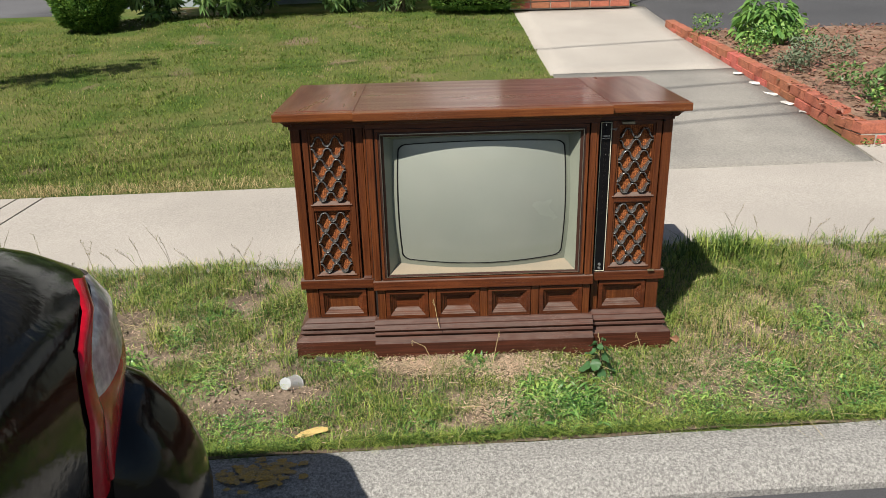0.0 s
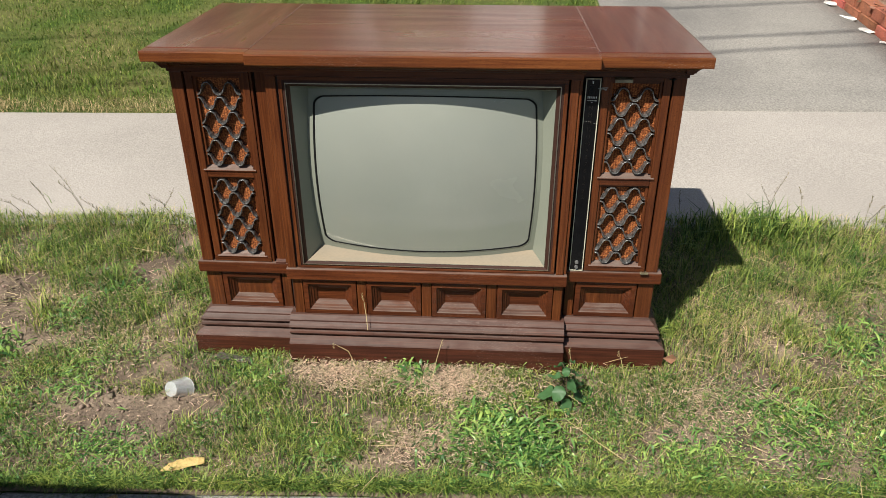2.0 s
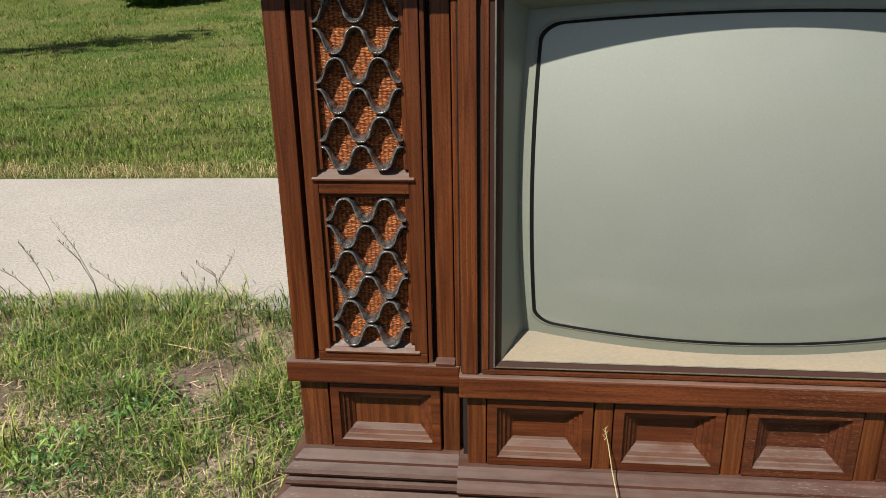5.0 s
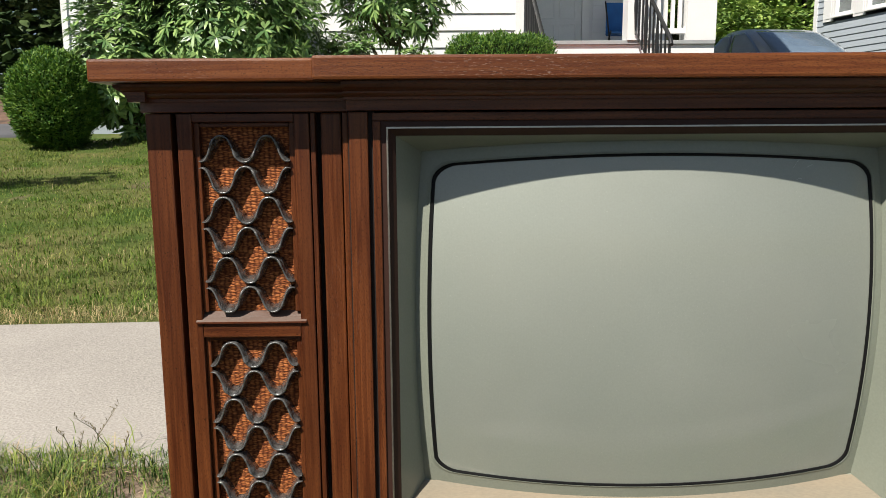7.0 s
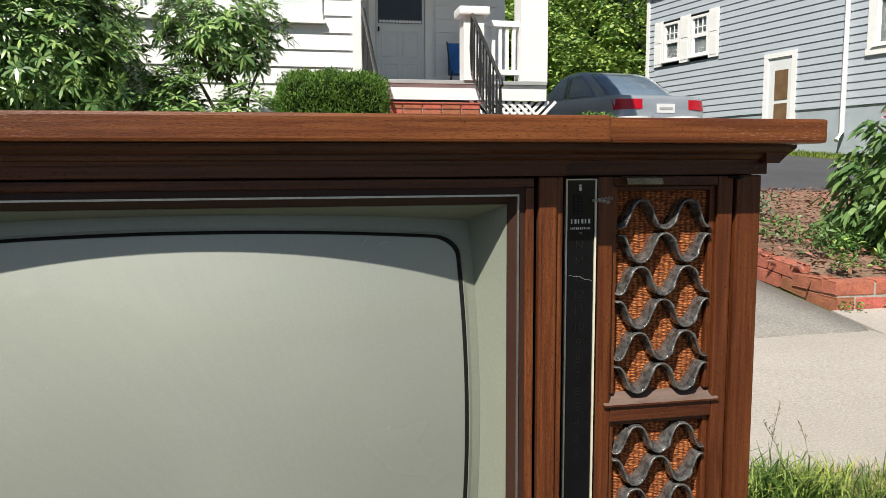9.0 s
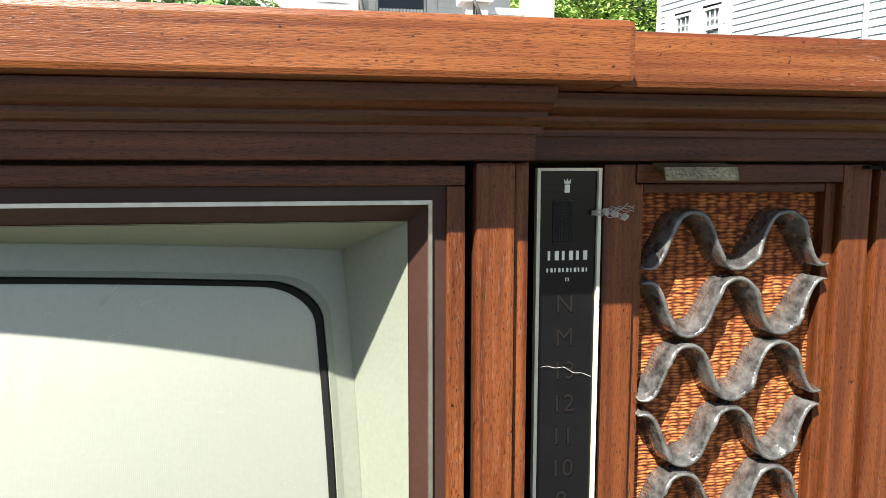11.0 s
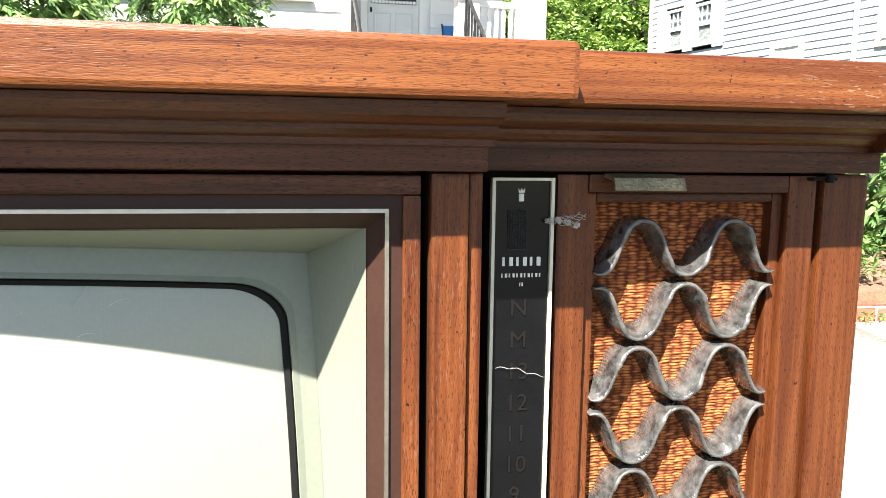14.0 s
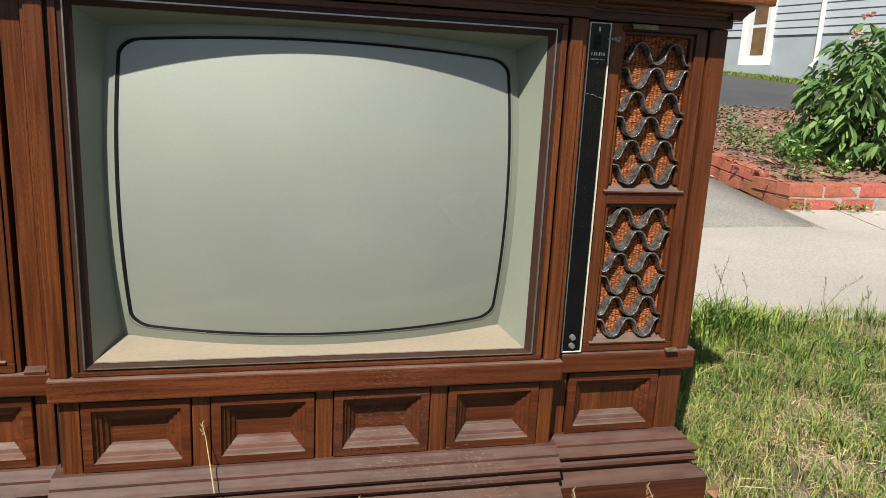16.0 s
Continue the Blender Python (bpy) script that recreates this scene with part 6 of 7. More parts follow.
part("door_window", box(1.44, 2.09, 12.545, 12.558, 2.93, 3.75), material("dark_door_glass", (0.02, 0.02, 0.022), 0.1, 0.1), fd, "dark door window")
for k in range(13):
    x = 1.46 + 0.049 * k
    bm = bmesh.new()
    bmesh.ops.create_cone(bm, cap_ends=True, segments=10, radius1=0.024, radius2=0.024, depth=0.004, matrix=pose(x + 0.012, 12.541, 2.955, 90, 0, 0))
    part("lace", bm, TRIM_W, fd)
part("door_handle", tube([(1.44, 12.53, 2.86), (1.44, 12.50, 2.86), (1.44, 12.50, 2.80)], 0.014, 8), GASKET, fd, "dark handle")
# brick steps
for k in range(5):
    y0, z1 = 8.80 + 0.29 * k, 0.90 + 0.165 * k
    step = part("step", box(0.98, 2.36, y0 + 0.03, HY - 0.06, z1 - 0.165, z1 - 0.018), MORTAR, house, "red brick step")
    for j in range(6):
        for c in range(2):
            ob = new("brick", brick_mesh(0.215, 0.095, 0.064))
            ob.parent = step
            ob.matrix_basis = pose(1.095 + 0.229 * j, y0 + 0.06, z1 - 0.150 + 0.076 * c)
            ob.matrix_parent_inverse = Matrix.Identity(4)
    part("tread", box(0.97, 2.37, y0 + 0.002, y0 + 0.30, z1 - 0.017, z1, 0.004), BRICK, step)
part("post", box(2.21, 2.46, HY - 0.10, HY + 0.14, 1.845, 2.60), TRIM_W, house, "square white post")
part("post_cap", box(2.15, 2.52, HY - 0.16, HY + 0.20, 2.60, 2.70, 0.02), TRIM_W, house)
part("column", box(2.92, 3.26, HY - 0.08, HY + 0.2, 1.845, 4.1), TRIM_W, house, "square white porch column")
part("hand_rail", box(2.46, 2.92, HY - 0.01, HY + 0.07, 2.50, 2.57), TRIM_W, house)
part("foot_rail", box(2.46, 2.92, HY - 0.01, HY + 0.07, 1.93, 1.99), TRIM_W, house)
for k in range(5):
    part("baluster", box(2.50 + 0.085 * k, 2.54 + 0.085 * k, HY + 0.01, HY + 0.05, 1.99, 2.50), TRIM_W, house)
# dark sheet in place of the shade under the porch
part("porch_shade_sheet", box(2.37, 3.26, HY + 0.02, HY + 0.1, 0.85, 1.61), material("shaded_void", (0.05, 0.05, 0.05), 0.9), house)
for k in range(8):
    for s in (-1, 1):
        bm = box(-0.018, 0.018, HY - 0.02 + 0.006 * s, HY - 0.012 + 0.006 * s, -0.30, 0.30)
        bmesh.ops.transform(bm, matrix=Matrix.Translation((2.52 + 0.095 * k, 0, 1.40)) @ Matrix.Rotation(s * radians(45), 4, 'Y'), verts=bm.verts)
        part("lattice_slat", bm, TRIM_W, house)
part("skirt_board", box(2.37, 3.26, HY - 0.035, HY - 0.005, 1.05, 1.20), TRIM_W, house)
# iron railings beside the steps
for x in (2.30, 1.02):
    a, b = Vector((x, HY - 0.12, 2.62)), Vector((x + 0.02, 8.95, 1.72))
    rail = part("iron_railing", tube([a + Vector((0, 0.1, 0.02)), a, b, b + Vector((0, -0.06, -0.08))], 0.022, 8), IRON, house, "black wrought-iron stair railing")
    part("lower_bar", tube([a + Vector((0, 0, -0.68)), b + Vector((0, 0, -0.68))], 0.012, 6), IRON, rail)
    for k in range(10):
        p = a.lerp(b, k / 9)
        part("iron_bar", tube([p, p + Vector((0, 0, -0.40)), p + Vector((0, 0, -0.72))], [0.010, 0.014 if k % 3 else 0.026, 0.010], 6), IRON, rail)
# folding chair on the porch
ch = thing("folding_chair", (2.62, 12.1, 1.845), "blue folding chair standing on the porch", "chair")
part("backrest", box(2.43, 2.82, 12.28, 12.30, 2.17, 2.62, 0.008), BLUE, ch)
part("seat", box(2.43, 2.82, 11.90, 12.27, 2.15, 2.17, 0.006), BLUE, ch)
for x in (2.42, 2.83):
    part("leg", tube([(x, 11.86, 1.845), (x, 12.30, 2.64)], 0.011, 6), IRON, ch)
    part("leg", tube([(x, 12.32, 1.845), (x, 11.92, 2.18)], 0.011, 6), IRON, ch)

# ---- grey house ----
GX = 9.5
gh = thing("grey_house", (12.5, 14, 1.1), "grey-blue clapboard house with white windows and a side door", "house")
gholes = [(16.20, 18.26, 3.14, 4.19), (14.18, 14.94, 0.9, 3.00), (10.95, 12.74, 2.68, 4.62)]
clad(gh, 9.0, 18.5, 1.86, 5.6, GX, GREY_S, 0.136, gholes, 1)
part("foundation", box(GX, GX + 0.2, 9.02, 14.18, 0.6, 1.865), FOUND, gh)
part("foundation", box(GX, GX + 0.2, 14.94, 18.48, 0.6, 1.865), FOUND, gh)
for y0, y1, z0, z1 in ((9.0, 10.95, 1.86, 5.6), (12.74, 14.18, 1.86, 5.6), (14.94, 16.20, 1.86, 5.6), (18.26, 18.5, 1.86, 5.6), (10.95, 12.74, 1.86, 2.68), (10.95, 12.74, 4.62, 5.6), (14.18, 14.94, 3.00, 5.6), (16.20, 18.26, 1.86, 3.14), (16.20, 18.26, 4.19, 5.6)):
    part("wall", box(GX + 0.001, GX + 0.15, y0, y1, z0, z1), GREY_S, gh)
part("corner_board", box(GX - 0.045, GX + 0.05, 18.46, 18.56, 1.82, 5.6), TRIM_W, gh)
part("back_wall", box(GX + 0.16, 16.0, 18.33, 18.46, 0.6, 5.6), GREY_S, gh)
part("front_wall", box(GX + 0.15, 16.0, 9.0, 9.15, 0.6, 5.6), GREY_S, gh)
part("far_wall", box(15.85, 16.0, 9.15, 18.33, 0.6, 5.6), GREY_S, gh)
part("roof", prism([(GX - 0.5, 5.5), (GX - 0.5, 5.68), (12.75, 8.3), (16.5, 5.68), (16.5, 5.5)], 8.6, 18.9, 1), ROOF, gh, "grey shingled roof")
window(gh, 16.56, 17.00, 3.27, 4.06, GX, 1, 0.055, bars=(3, 2), room=WINDOW_DARK)
window(gh, 17.46, 17.90, 3.27, 4.06, GX, 1, 0.055, bars=(3, 2), room=WINDOW_DARK)
for a, b in ((11.10, 11.58), (11.66, 12.14), (12.22, 12.58)):
    window(gh, a, b, 2.84, 4.40, GX, 1, 0.035, room=WINDOW_DARK)
part("window_head", box(GX - 0.05, GX + 0.02, 10.95, 12.74, 4.44, 4.62), TRIM_W, gh)
part("window_apron", box(GX - 0.06, GX + 0.02, 10.95, 12.76, 2.68, 2.80, 0.004), TRIM_W, gh)
part("window_jamb", box(GX - 0.05, GX + 0.02, 12.62, 12.74, 2.80, 4.44), TRIM_W, gh)
part("window_jamb", box(GX - 0.05, GX + 0.02, 10.95, 11.06, 2.80, 4.44), TRIM_W, gh)
for a, b in ((16.20, 16.49), (17.07, 17.39), (17.97, 18.26)):
    sh = part("shutter", box(GX - 0.05, GX - 0.02, a, b, 3.15, 4.18, 0.006), TRIM_W, gh, "white panelled shutter")
    for z0, z1 in ((3.21, 3.62), (3.70, 4.12)):
        part("shutter_panel", box(GX - 0.058, GX - 0.05, a + 0.05, b - 0.05, z0, z1, 0.003), TRIM_W, sh)
sd = part("side_door", box(GX - 0.02, GX + 0.04, 14.28, 14.84, 1.30, 2.90, 0.004), DOOR_P, gh, "white side door with a brown glazed opening")
part("casing", box(GX - 0.05, GX + 0.04, 14.18, 14.276, 1.30, 3.00), TRIM_W, sd)
part("casing", box(GX - 0.05, GX + 0.04, 14.844, 14.94, 1.30, 3.00), TRIM_W, sd)
part("casing", box(GX - 0.05, GX + 0.04, 14.28, 14.84, 2.905, 3.00), TRIM_W, sd)
BROWN_DOOR = material("brown_inner_door", (0.20, 0.12, 0.06), 0.5, 0.3, 5, 40, 0.1)
part("door_window", box(GX - 0.028, GX - 0.02, 14.37, 14.68, 2.09, 2.66), BROWN_DOOR, sd, "brown glazed panel")
part("door_window", box(GX - 0.028, GX - 0.02, 14.37, 14.68, 1.50, 2.02), BROWN_DOOR, sd, "brown glazed panel")
part("door_step", box(GX - 0.30, GX - 0.02, 14.15, 14.97, 0.9, 1.29), FOUND, gh)
part("downspout", tube([(GX - 0.07, 13.12, 5.5), (GX - 0.07, 13.12, 1.40), (GX - 0.22, 13.10, 1.25)], 0.045, 8), TRIM_W, gh, "white downspout")
TURN = radians(13)
pivot, arm = Vector((GX, 14.5, 0)), Vector((12.5, 14, 1.1)) - Vector((GX, 14.5, 0))
gh.rotation_euler.z = TURN
gh.location = pivot + Matrix.Rotation(TURN, 3, 'Z') @ arm


# ---- vehicles ----
# blue-grey base colour puts the sky's reflection into the glass
CAR_GLASS = material("sky_tinted_car_glass", (0.15, 0.205, 0.265), 0.05, 0.1, coat=1.0, spec=0.8)
TYRE = material("tyre_rubber", (0.02, 0.02, 0.02), 0.8, 0.2)
ALLOY = material("alloy_rim", (0.55, 0.56, 0.58), 0.3, 0.1, metal=0.9)
LENS_RED = material("red_lens", (0.52, 0.005, 0.018), 0.22, 0.2, 30, 90, 0.1, coat=0.25, spec=0.3)
LENS_CLEAR = material("clear_lens", (0.78, 0.72, 0.71), 0.2, 0.4, 26, 70, 0.25, coat=0.4, second=(0.42, 0.33, 0.33))
PLATE = material("white_plate", (0.8, 0.8, 0.8), 0.5, 0.05)


def tail_outline(s0, s1, half, power, depth, n=160):
    """A plan outline with a nearly straight tail and tight rear corners."""
    out = []
    for k in range(n):
        a = 2 * math.pi * (k + 0.5) / n
        c, s = math.cos(a), math.sin(a)
        r = (abs(c) ** power + abs(s) ** power) ** (-1 / power)
        out.append((s0 + depth + r * c * (depth if c < 0 else s1 - s0 - depth), r * s * half))
    return out


def car_outline(s0, s1, half, power, n=64):
    out = []
    for k in range(n):
        a = 2 * math.pi * (k + 0.5) / n
        c, s = math.cos(a), math.sin(a)
        r = (abs(c) ** power + abs(s) ** power) ** (-1 / power)
        out.append(((s0 + s1) / 2 + r * c * (s1 - s0) / 2, r * s * half))
    return out


def car(name, m, paint, label, length=4.5, half=0.88, belt=0.96, roof=1.43, tail=0.75, roof_rear=1.35, power=5.0, tall_lamps=False):
    """A car with its tail at s = 0 and its nose at s = length, standing on z = 0."""
    top = thing(name, (0, 0, 0), label, "car")

    def add(nm, bmx, mat, lab="", par=None, smooth=False):
        o = part(nm, bmx, mat, None, lab, smooth)
        o.parent = par or top
        return o

    def drop(s, z):
        return z - max(0, (s - length * 0.66)) / (length * 0.34) * max(0, z - 0.45) * 0.42
    if tall_lamps:
        levels = [(0.20, 0.16, 0.12, 0.07), (0.28, 0.11, 0.05, 0.03), (0.45, 0.10, 0.0, 0.02), (0.62, 0.09, 0.01, 0.02), (0.75, 0.070, 0.03, 0.020), (0.85, 0.072, 0.10, 0.042), (0.90, 0.09, 0.14, 0.070),
                  (0.945, 0.13, 0.18, 0.12), (0.975, 0.19, 0.20, 0.16), (0.998, 0.28, 0.24, 0.22), (belt, 0.50, 0.40, 0.34)]
        power = 4.0
    else:
        levels = [(0.20, 0.10, 0.12, 0.07), (0.28, 0.03, 0.05, 0.01), (0.42, 0.0, 0.0, 0.0), (0.56, 0.005, 0.01, -0.004), (0.60, 0.03, 0.06, 0.0), (0.75, 0.045, 0.10, 0.008), (belt - 0.06, 0.055, 0.16, 0.03),
                  (belt - 0.015, 0.080, 0.20, 0.055), (belt, 0.115, 0.24, 0.085), (belt + 0.012, 0.24, 0.40, 0.16)]
    depth = 0.24 if tall_lamps else 0.75
    loops = [[(s, y, drop(s, z)) for s, y in tail_outline(r, length - f, half - w, power, depth)] for z, r, f, w in levels]
    add("body", loft(loops, True), paint, smooth=True)

    # cabin: an arched greenhouse, its limits given level by level
    rise = roof - belt
    arch = [(belt - 0.02, tail, length - 1.05, half - 0.10), (belt + rise * 0.25, tail + (roof_rear - tail) * 0.24, length - 1.30, half - 0.125), (belt + rise * 0.5, tail + (roof_rear - tail) * 0.50, length - 1.55, half - 0.16),
            (belt + rise * 0.75, tail + (roof_rear - tail) * 0.80, length - 1.82, half - 0.21), (belt + rise * 0.90, roof_rear + 0.05, length - 2.05, half - 0.27), (belt + rise * 0.97, roof_rear + 0.26, length - 2.25, half - 0.36), (roof, roof_rear + 0.55, length - 2.5, half - 0.52)]
    pw = 4.6
    az = [q[0] for q in arch]

    def lim(z):
        return [float(np.interp(z, az, [q[k] for q in arch])) for k in (1, 2, 3)]
    loops = []
    for z in np.linspace(arch[0][0], roof, 22):
        a, b, w = lim(z)
        loops.append([(s, y, drop(s, z) if z < belt else z) for s, y in car_outline(a, b, w, pw, 96)])
    add("cabin", loft(loops, True), paint, smooth=True)

    def pane(nm, lab, grid):
        b = loft(grid, ring=False)
        r = bmesh.ops.extrude_face_region(b, geom=b.faces[:])
        bmesh.ops.translate(b, verts=[v for v in r["geom"] if isinstance(v, bmesh.types.BMVert)], vec=(0, 0, -0.003))
        return add(nm, b, CAR_GLASS, lab, smooth=True)
    zlo, zhi = belt + rise * 0.06, belt + rise * 0.82
    grid, front = [], []
    for z in np.linspace(zlo, zhi, 21):
        a, b, w = lim(z)
        ys = np.linspace(-0.84, 0.84, 15) * w
        k = (1 - np.abs(ys / w) ** pw) ** (1 / pw)
        mid, hl = (a + b) / 2, (b - a) / 2
        grid.append([(mid - hl * q - 0.014, y, z + 0.006) for y, q in zip(ys, k)])
        front.append([(mid + hl * q + 0.014, y, z + 0.006) for y, q in zip(ys, k)])
    pane("rear_window", "dark rear window", grid)
    pane("windscreen", "dark windscreen", front)
    for sg in (-1, 1):
        for f0, f1 in ((0.13, 0.46), (0.485, 0.84)):
            grid = []
            for z in np.linspace(zlo, zhi - 0.01, 21):
                a, b, w = lim(z)
                v = (z - zlo) / (zhi - zlo)
                lo_s, hi_s = a + (b - a) * f0 + 0.05 * v ** 3, a + (b - a) * f1 - 0.03 * v ** 3
                ss = np.linspace(lo_s, hi_s, 9)
                mid, hl = (a + b) / 2, (b - a) / 2
                grid.append([(sv, sg * (w * (1 - abs((sv - mid) / hl) ** pw) ** (1 / pw) + 0.012), z) for sv in ss])
            pane("side_window", "dark side window", grid)
        for s in (0.95, length - 0.95):
            wh = bmesh.new()
            bmesh.ops.create_cone(wh, cap_ends=True, segments=32, radius1=0.335, radius2=0.335, depth=0.21, matrix=Matrix.Translation((s, sg * (half - 0.10), 0.335)) @ Matrix.Rotation(radians(90), 4, 'X'))
            bmesh.ops.bevel(wh, geom=[e for e in wh.edges if e.calc_length() < 0.08], offset=0.03, segments=2, affect='EDGES')
            tyre = add("wheel", wh, TYRE)
            b = bmesh.new()
            bmesh.ops.create_cone(b, cap_ends=True, segments=28, radius1=0.215, radius2=0.215, depth=0.02, matrix=Matrix.Translation((s, sg * (half + 0.004), 0.335)) @ Matrix.Rotation(radians(90), 4, 'X'))
            add("rim", b, IRON, "", tyre)
            for k in range(5):
                b = box(-0.028, 0.028, -0.008, 0.008, 0.02, 0.21, 0.004)
                bmesh.ops.transform(b, matrix=Matrix.Translation((s, sg * (half + 0.016), 0.335)) @ Matrix.Rotation(2 * math.pi * k / 5, 4, 'Y'), verts=b.verts)
                add("spoke", b, ALLOY, "", tyre)

    def tail_s(y, z, lift):
        lv = [np.interp(z, [q[0] for q in levels], [q[k] for q in levels]) for k in range(4)]
        w = half - lv[3]
        return lv[1] + depth - depth * max(0.0, 1 - min(1, abs(y) / w) ** power) ** (1 / power) - lift

    def lens(nm, lab, mat, sg, zs, left, right, z_from, z_to, lift=0.008):
        """A lens on the tail: columns run from its inner to its outer edge."""
        rows = []
        for i in range(13):
            row = []
            for j in range(11):
                v = j / 10
                a, b = z_from(v), z_to(v)
                z = a + (b - a) * i / 12
                y = float(np.interp(z, zs, left)) * (1 - v) + float(np.interp(z, zs, right)) * v
                dome = lift * (0.35 + 0.65 * math.sin(math.pi * min(1, max(0, v))) ** 0.5)
                row.append((tail_s(y, z, dome), sg * y, z))
            rows.append(row)
        return add(nm, loft(rows, ring=False), mat, lab, smooth=True)
    for sg in (-1, 1):
        if tall_lamps:
            zs = [0.60, 0.72, 0.775, 0.82, 0.85, 0.874, 0.890, 0.915]
            inner = [0.513, 0.512, 0.515, 0.523, 0.531, 0.559, 0.627, 0.690]
            stripe = [0.585, 0.575, 0.560, 0.560, 0.578, 0.655, 0.710, 0.750]
            outer = [0.600, 0.725, 0.790, 0.805, 0.808, 0.805, 0.797, 0.780]
            lens("tail_lamp", "tall red tail-lamp stripe", LENS_RED, sg, zs, inner, stripe, lambda v: 0.60, lambda v: 0.915 - 0.012 * v, 0.010)
            lens("tail_lamp", "lower dark red tail-lamp lens", LENS_RED, sg, zs, stripe, outer, lambda v: 0.60, lambda v: 0.770 - 0.03 * v + 0.06 * v * v, 0.008)
            lens("reversing_lamp", "clear reversing-lamp lens", LENS_CLEAR, sg, zs, stripe, outer, lambda v: 0.770 - 0.03 * v + 0.06 * v * v, lambda v: 0.903 - 0.01 * v, 0.008)
            hump = [(0.16, 0.07, 0.02), (0.28, 0.025, 0.0), (0.43, 0.012, 0.0), (0.51, 0.02, 0.004), (0.57, 0.040, 0.010), (0.62, 0.065, 0.02), (0.67, 0.10, 0.035), (0.71, 0.16, 0.06), (0.73, 0.25, 0.085)]
            loops = [[(sv, sg * 0.735 + yv, z) for sv, yv in tail_outline(r, 1.9, 0.15 - w, 3.0, 0.16, 72)] for z, r, w in hump]
            add("bumper_corner", loft(loops, True), paint, "", smooth=True)
        else:
            zs = [0.5, 1.0]
            lens("tail_lamp", "red tail-lamp lens", LENS_RED, sg, zs, [half - 0.46] * 2, [half - 0.05] * 2, lambda v: 0.72 - 0.02 * v, lambda v: 0.87, 0.012)
    add("number_plate", box(0.030, 0.05, -0.16, 0.16, 0.66, 0.80), PLATE, "white rear plate with a blank bar")
    add("plate_bar", box(0.026, 0.030, -0.12, 0.12, 0.71, 0.75), BLIND)
    top.matrix_world = m
    return top


SILVER_PAINT = material("silver_paint", (0.36, 0.39, 0.42), 0.30, 0.06, metal=0.35, coat=0.9)
BLACK_PAINT = material("black_paint", (0.007, 0.007, 0.006), 0.12, 0.15, coat=0.0, spec=0.3)
car("silver_sedan", pose(5.95, 12.35, G(6, 13.5) - 0.05, 0, -2.0, 97), SILVER_PAINT, "silver-grey sedan parked on the driveway", belt=0.93, tail=0.55, roof_rear=1.55, roof=1.45)
car("black_suv", pose(-7.35, 12.35, 0.88, 0, 0, 212), BLACK_PAINT, "black SUV parked on the side street", length=4.7, half=0.93, belt=1.08, roof=1.70, tail=0.25, roof_rear=0.62)
car("black_sedan", pose(-0.42, 0.35, -0.13, 0, 0, 180), BLACK_PAINT, "glossy black car parked at the kerb with red tail lamps", belt=1.012, roof=1.38, tail=1.25, roof_rear=2.0, tall_lamps=True)

# white bins behind the car
for x in (4.78, 5.50):
    bm = bmesh.new()
    loft([[(x + (0.20 + 0.05 * f) * math.cos(2 * math.pi * k / 20), 11.0 + (0.20 + 0.05 * f) * math.sin(2 * math.pi * k / 20), G(6, 11) + 0.62 * f) for k in range(20)] for f in (0, 0.5, 1.0)], bm=bm)
    bm.verts.ensure_lookup_table()
    bm.faces.new(bm.verts[:20])
    tagged(part("plastic_tub", bm, PALE), "white plastic tub standing behind the sedan", "tub", "white tubs")

# ---- distance ----
for k, (x, y, hh, cr, mt) in enumerate(((5.5, 27, 8.5, (3.0, 2.6), TREE_LEAF), (9.5, 29, 9.0, (3.2, 3), TREE_LEAF), (13.5, 30, 10, (3.4, 3), TREE_DARK), (7.5, 24.5, 5.0, (2.4, 1.8), TREE_LEAF), (3.0, 30, 9, (3, 3), TREE_DARK), (11.3, 24.5, 5.5, (2.2, 2), TREE_LEAF))):
    tree("tree", (x, y, 1.4), hh, cr, mt, "leafy green tree behind the houses", 9000, 0.20, 0.17, 0.10)
# these trees carry their shade in the darker leaf colour
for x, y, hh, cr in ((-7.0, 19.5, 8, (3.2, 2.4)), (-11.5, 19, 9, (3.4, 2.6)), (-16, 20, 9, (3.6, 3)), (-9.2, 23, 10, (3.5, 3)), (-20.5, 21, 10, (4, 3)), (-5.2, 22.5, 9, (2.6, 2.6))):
    tree("tree", (x, y, 1.1), hh, cr, TREE_DARK, "tree across the side street, its shade put into dark leaf colour", 11000, 0.15, 0.2, 0.04)
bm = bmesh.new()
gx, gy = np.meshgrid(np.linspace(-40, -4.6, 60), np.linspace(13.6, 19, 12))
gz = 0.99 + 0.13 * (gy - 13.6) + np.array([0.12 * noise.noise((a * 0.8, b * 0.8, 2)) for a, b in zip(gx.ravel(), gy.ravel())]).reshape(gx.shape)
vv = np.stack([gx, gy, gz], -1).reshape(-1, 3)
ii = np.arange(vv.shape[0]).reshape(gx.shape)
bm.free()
# mulch brown darkened: the trees' shade on the bank is put into its colour
tagged(soup("bank", vv, np.stack([ii[:-1, :-1], ii[:-1, 1:], ii[1:, 1:], ii[1:, :-1]], -1).reshape(-1, 4), material("shade_darkened_mulch", (0.185, 0.108, 0.070), 0.95, 0.5, 3, 30, 0.9, second=(0.075, 0.050, 0.035)), smooth=True), "brown mulch bank across the side street, darkened for tree shade", "bank", kind="structure")
n = 40
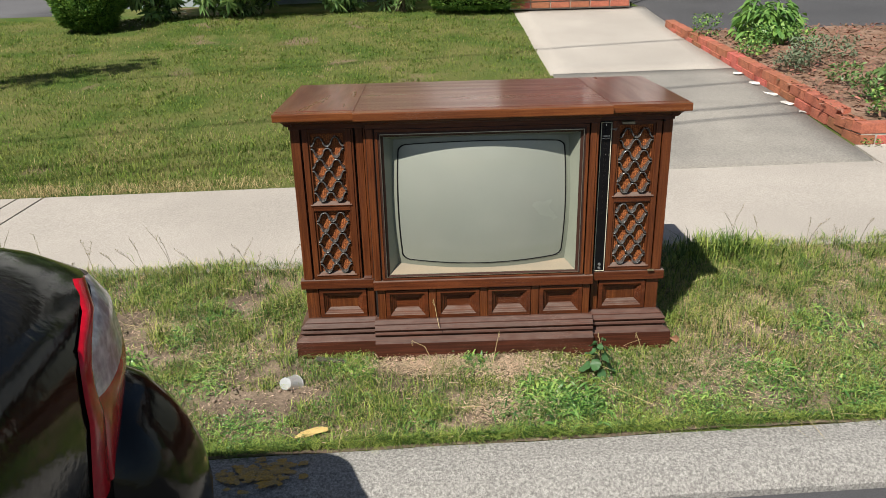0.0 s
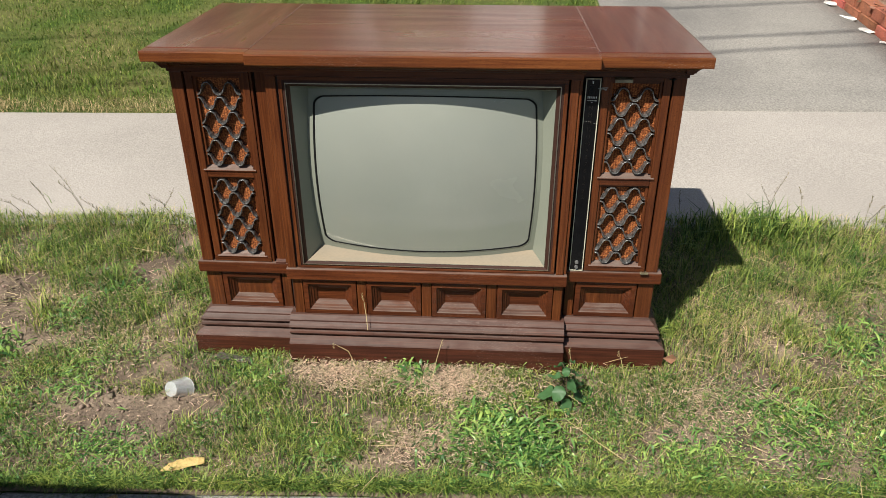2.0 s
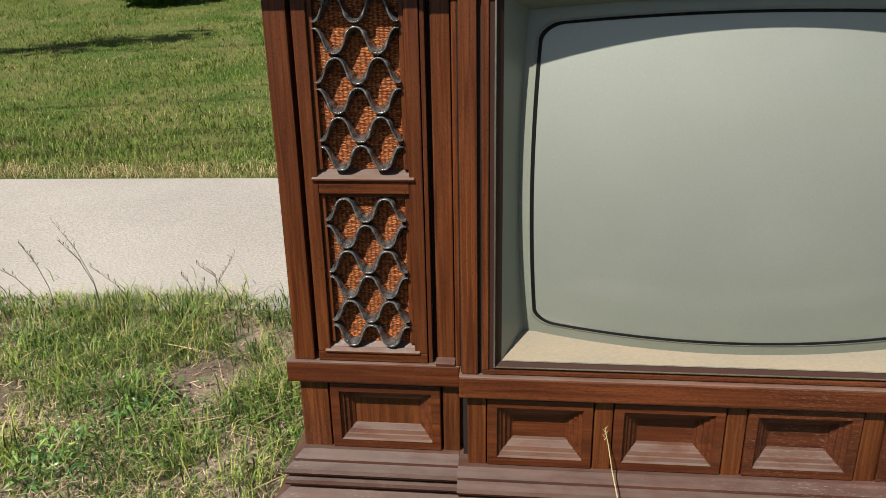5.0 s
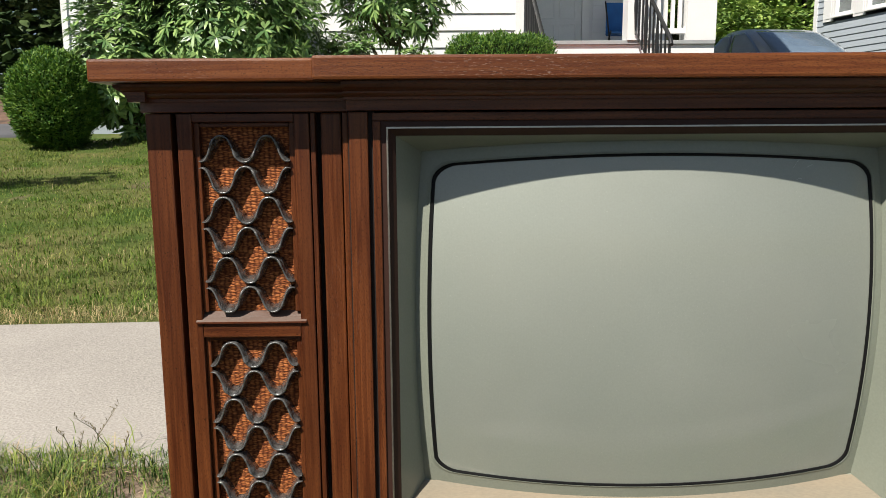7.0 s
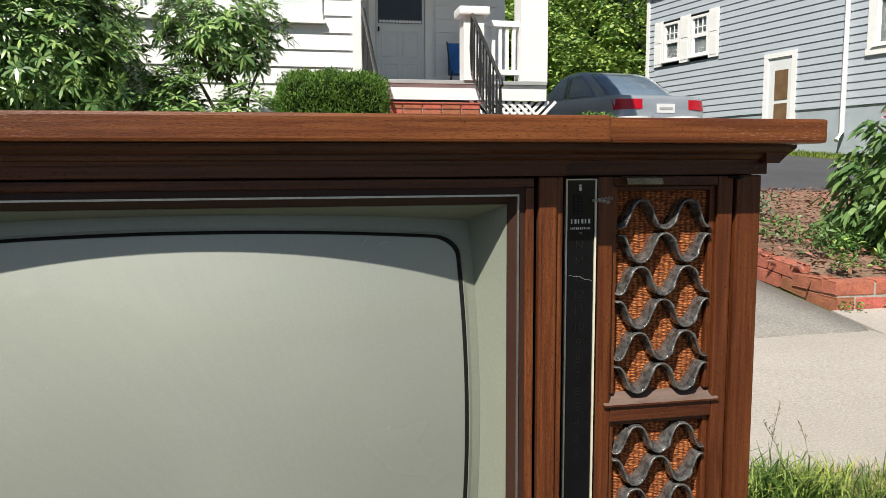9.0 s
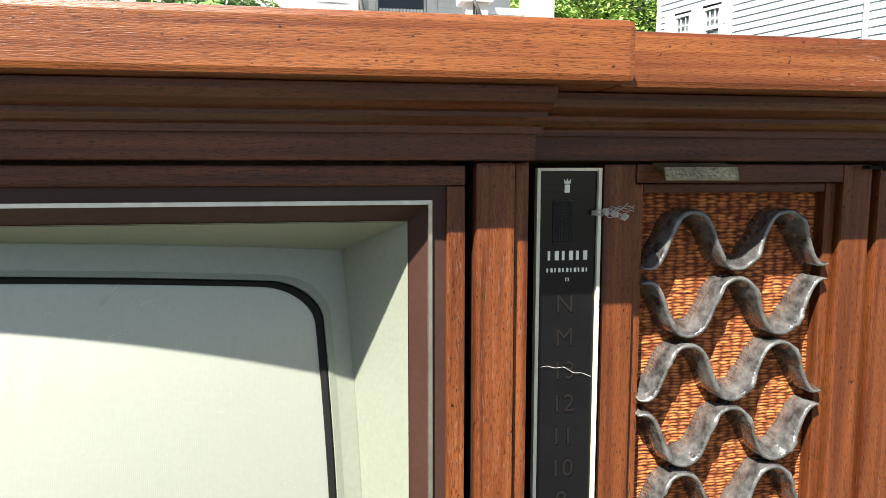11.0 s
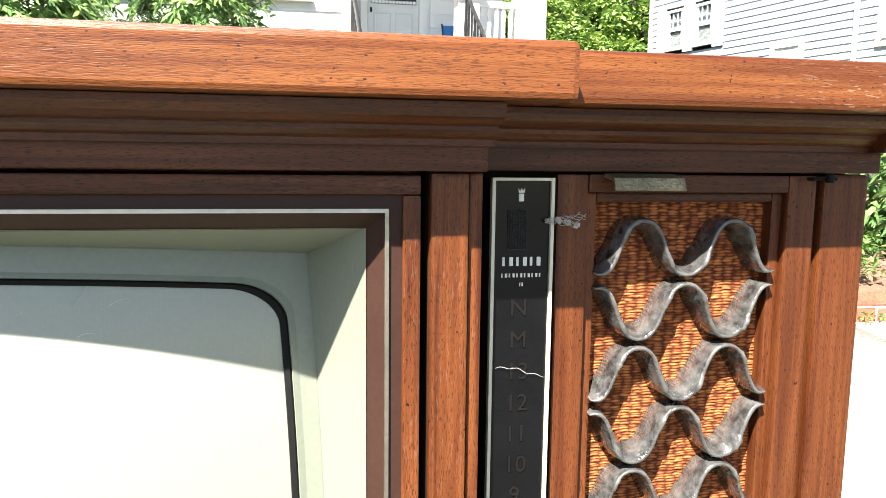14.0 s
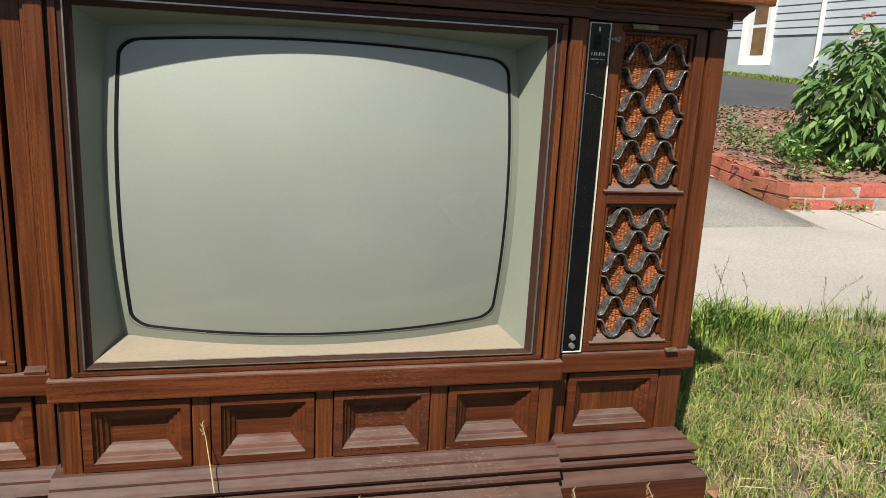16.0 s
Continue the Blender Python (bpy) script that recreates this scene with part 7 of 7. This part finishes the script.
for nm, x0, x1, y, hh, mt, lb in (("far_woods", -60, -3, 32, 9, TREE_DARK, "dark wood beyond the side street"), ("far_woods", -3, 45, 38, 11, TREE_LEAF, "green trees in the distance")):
    q = 26000
    x = rng.uniform(x0, x1, q)
    crest = hh * (0.75 + 0.35 * np.array([noise.noise((a * 0.25, y, 1)) for a in x]))
    z = 1.2 + crest * rng.uniform(0, 1, q) ** 0.8
    a, c = turned(q, -0.6, 0.6)
    tagged(leaves(nm, np.stack([x, y + rng.uniform(-2, 2, q), z], -1), a, c, rng.uniform(0.4, 0.9, q), 0.4, mt), lb, "woods", kind="stuff")

# overhead cables whose shadows cross the path and the lawn
CABLE = material("black_cable", (0.02, 0.02, 0.02), 0.6, 0.1)


def cable(x0, y0, x1, y1, high, r):
    """A cable whose shadow runs from (x0, y0) to (x1, y1) on the ground."""
    k = -1 / SUN_WAY.z
    pts = []
    for f in np.linspace(0, 1, 12):
        x, y = x0 + (x1 - x0) * f, y0 + (y1 - y0) * f
        h = high - 0.15 * math.sin(math.pi * f)
        pts.append((x - SUN_WAY.x * k * h, y - SUN_WAY.y * k * h, G(x, y) + h))
    tagged(part("overhead_cable", tube(pts, r, 6), CABLE), "black utility cable strung above the verge", "cable", "overhead cables")


for y in (4.87, 5.09, 5.66, 7.15):
    cable(-80, y - 0.18 * 82, 30, y + 0.18 * 28, 6.0, 0.013)
POLE = material("weathered_pole", (0.20, 0.15, 0.11), 0.9, 0.3, 6, 40, 0.5, stretch=(1, 1, 0.1))
for x, y in ((-82.7, -13.0), (27.3, 6.9)):
    pl = thing("utility_pole", (x, y, -0.1), "weathered wooden utility pole beside the street", "utility pole", "utility poles")
    part("shaft", tube([(x, y, -0.4), (x, y, 9.0)], [0.16, 0.11], 10), POLE, pl)
    part("crossarm", box(x - 0.06, x + 0.06, y - 1.3, y + 1.3, 5.95, 6.08), POLE, pl)
    part("crossarm", box(x - 0.06, x + 0.06, y - 1.1, y + 1.1, 6.35, 6.48), POLE, pl)

# unseen tree, added so that its long limb casts a band of shade on the lawn
shade_tree = tree("lawn_shading_tree", (-12.0, 0.75, -0.05), 8.5, (2.2, 2.0), TREE_LEAF, "unseen tree added so its long limb shades the lawn", 7000, 0.16, 0.2, 0.45)
pts = [(-12.0, 0.75, 4.0), (-10.2, 1.4, 5.0), (-8.0, 2.2, 5.3), (-5.77, 3.2, 5.43), (-4.82, 3.7, 5.5)]
part("limb", tube(pts, [0.13, 0.11, 0.10, 0.07, 0.015], 8), BARK, shade_tree)
q = 800
f = rng.uniform(0.25, 1.0, q) * 4
lx, ly, lz = (np.interp(f, range(5), [p[k] for p in pts]) for k in range(3))
a, c = turned(q, -0.6, 0.6)
leaves("limb_leaves", np.stack([lx, ly, lz], -1) + rng.normal(0, 0.11, (q, 3)), a, c, rng.uniform(0.07, 0.13, q), 0.06, TREE_LEAF, shade_tree)

# cobweb and hairs on the dial, straws against the panels
WEB = material("dusty_cobweb", (0.45, 0.43, 0.40), 0.9, 0.2)
web = thing("cobweb", (X(0.392), 2.123, 0.768), "dusty cobweb hanging between dial and speaker door", "cobweb")
for k in range(9):
    p = Vector((X(0.386), 2.1235, 0.7685))
    q = Vector((X(0.404 + 0.004 * math.sin(k * 2.1)), 2.1225, 0.7690 + 0.003 * math.cos(k * 1.7)))
    pts = [p.lerp(q, f) + Vector((0, -0.0008 * math.sin(f * 9 + k), 0.0012 * math.sin(f * 14 + k * 1.3))) for f in [i / 9 for i in range(10)]]
    part("thread", tube(pts, 0.00016, 4), WEB, web)
for k in range(3):
    bm = bmesh.new()
    bmesh.ops.create_icosphere(bm, subdivisions=2, radius=0.0017, matrix=Matrix.Translation((X(0.3925 + 0.005 * k), 2.1222, 0.7690 - 0.0012 * k)))
    for v in bm.verts:
        v.co += 0.0012 * Vector((noise.noise(v.co * 900), noise.noise(v.co * 800), noise.noise(v.co * 700)))
    part("dust_ball", bm, WEB, web)
pts = [(X(0.362 + 0.026 * f), 2.1248, 0.6925 - 0.004 * f + 0.0012 * math.sin(f * 5) + 0.0006 * math.sin(f * 17)) for f in [i / 16 for i in range(17)]]
tagged(part("pale_hair", tube(pts, 0.00014, 5), WEB), "pale thread stuck across the black dial", "thread")


def straw(points, label):
    ob = part("grass_stalk", tube(points, [0.0008] * (len(points) - 1) + [0.0004], 5), STRAW)
    tip = Vector(points[-1])
    for k in range(5):
        part("seed", tube([tip + Vector((0, 0, -0.004 * k)), tip + Vector((0.003 * (-1) ** k, -0.001, -0.004 * k + 0.005))], [0.0008, 0.0003], 4), STRAW, ob)
    return tagged(ob, label, "grass stalk", "dry stalks against the cabinet")


straw([(X(-0.146), 2.060, 0.150), (X(-0.153), 2.086, 0.180), (X(-0.158), 2.097, 0.210), (X(-0.163), 2.101, 0.232)], "dry grass stalk leaning on the lower panels")
straw([(X(-0.170), 2.02, 0.05), (X(-0.195), 2.035, 0.10), (X(-0.235), 2.045, 0.115)], "bent dry stalk across the base moulding")
straw([(X(0.020), 2.00, 0.04), (X(0.035), 2.03, 0.10), (X(0.045), 2.045, 0.135)], "dry stalk standing before the base")
straw([(X(0.375), 2.02, 0.05), (X(0.372), 2.042, 0.09), (X(0.368), 2.055, 0.115)], "dry stalk leaning on the base moulding")
straw([(X(0.510), 2.03, 0.05), (X(0.500), 2.050, 0.09), (X(0.492), 2.058, 0.110)], "dry stalk leaning on the base moulding")
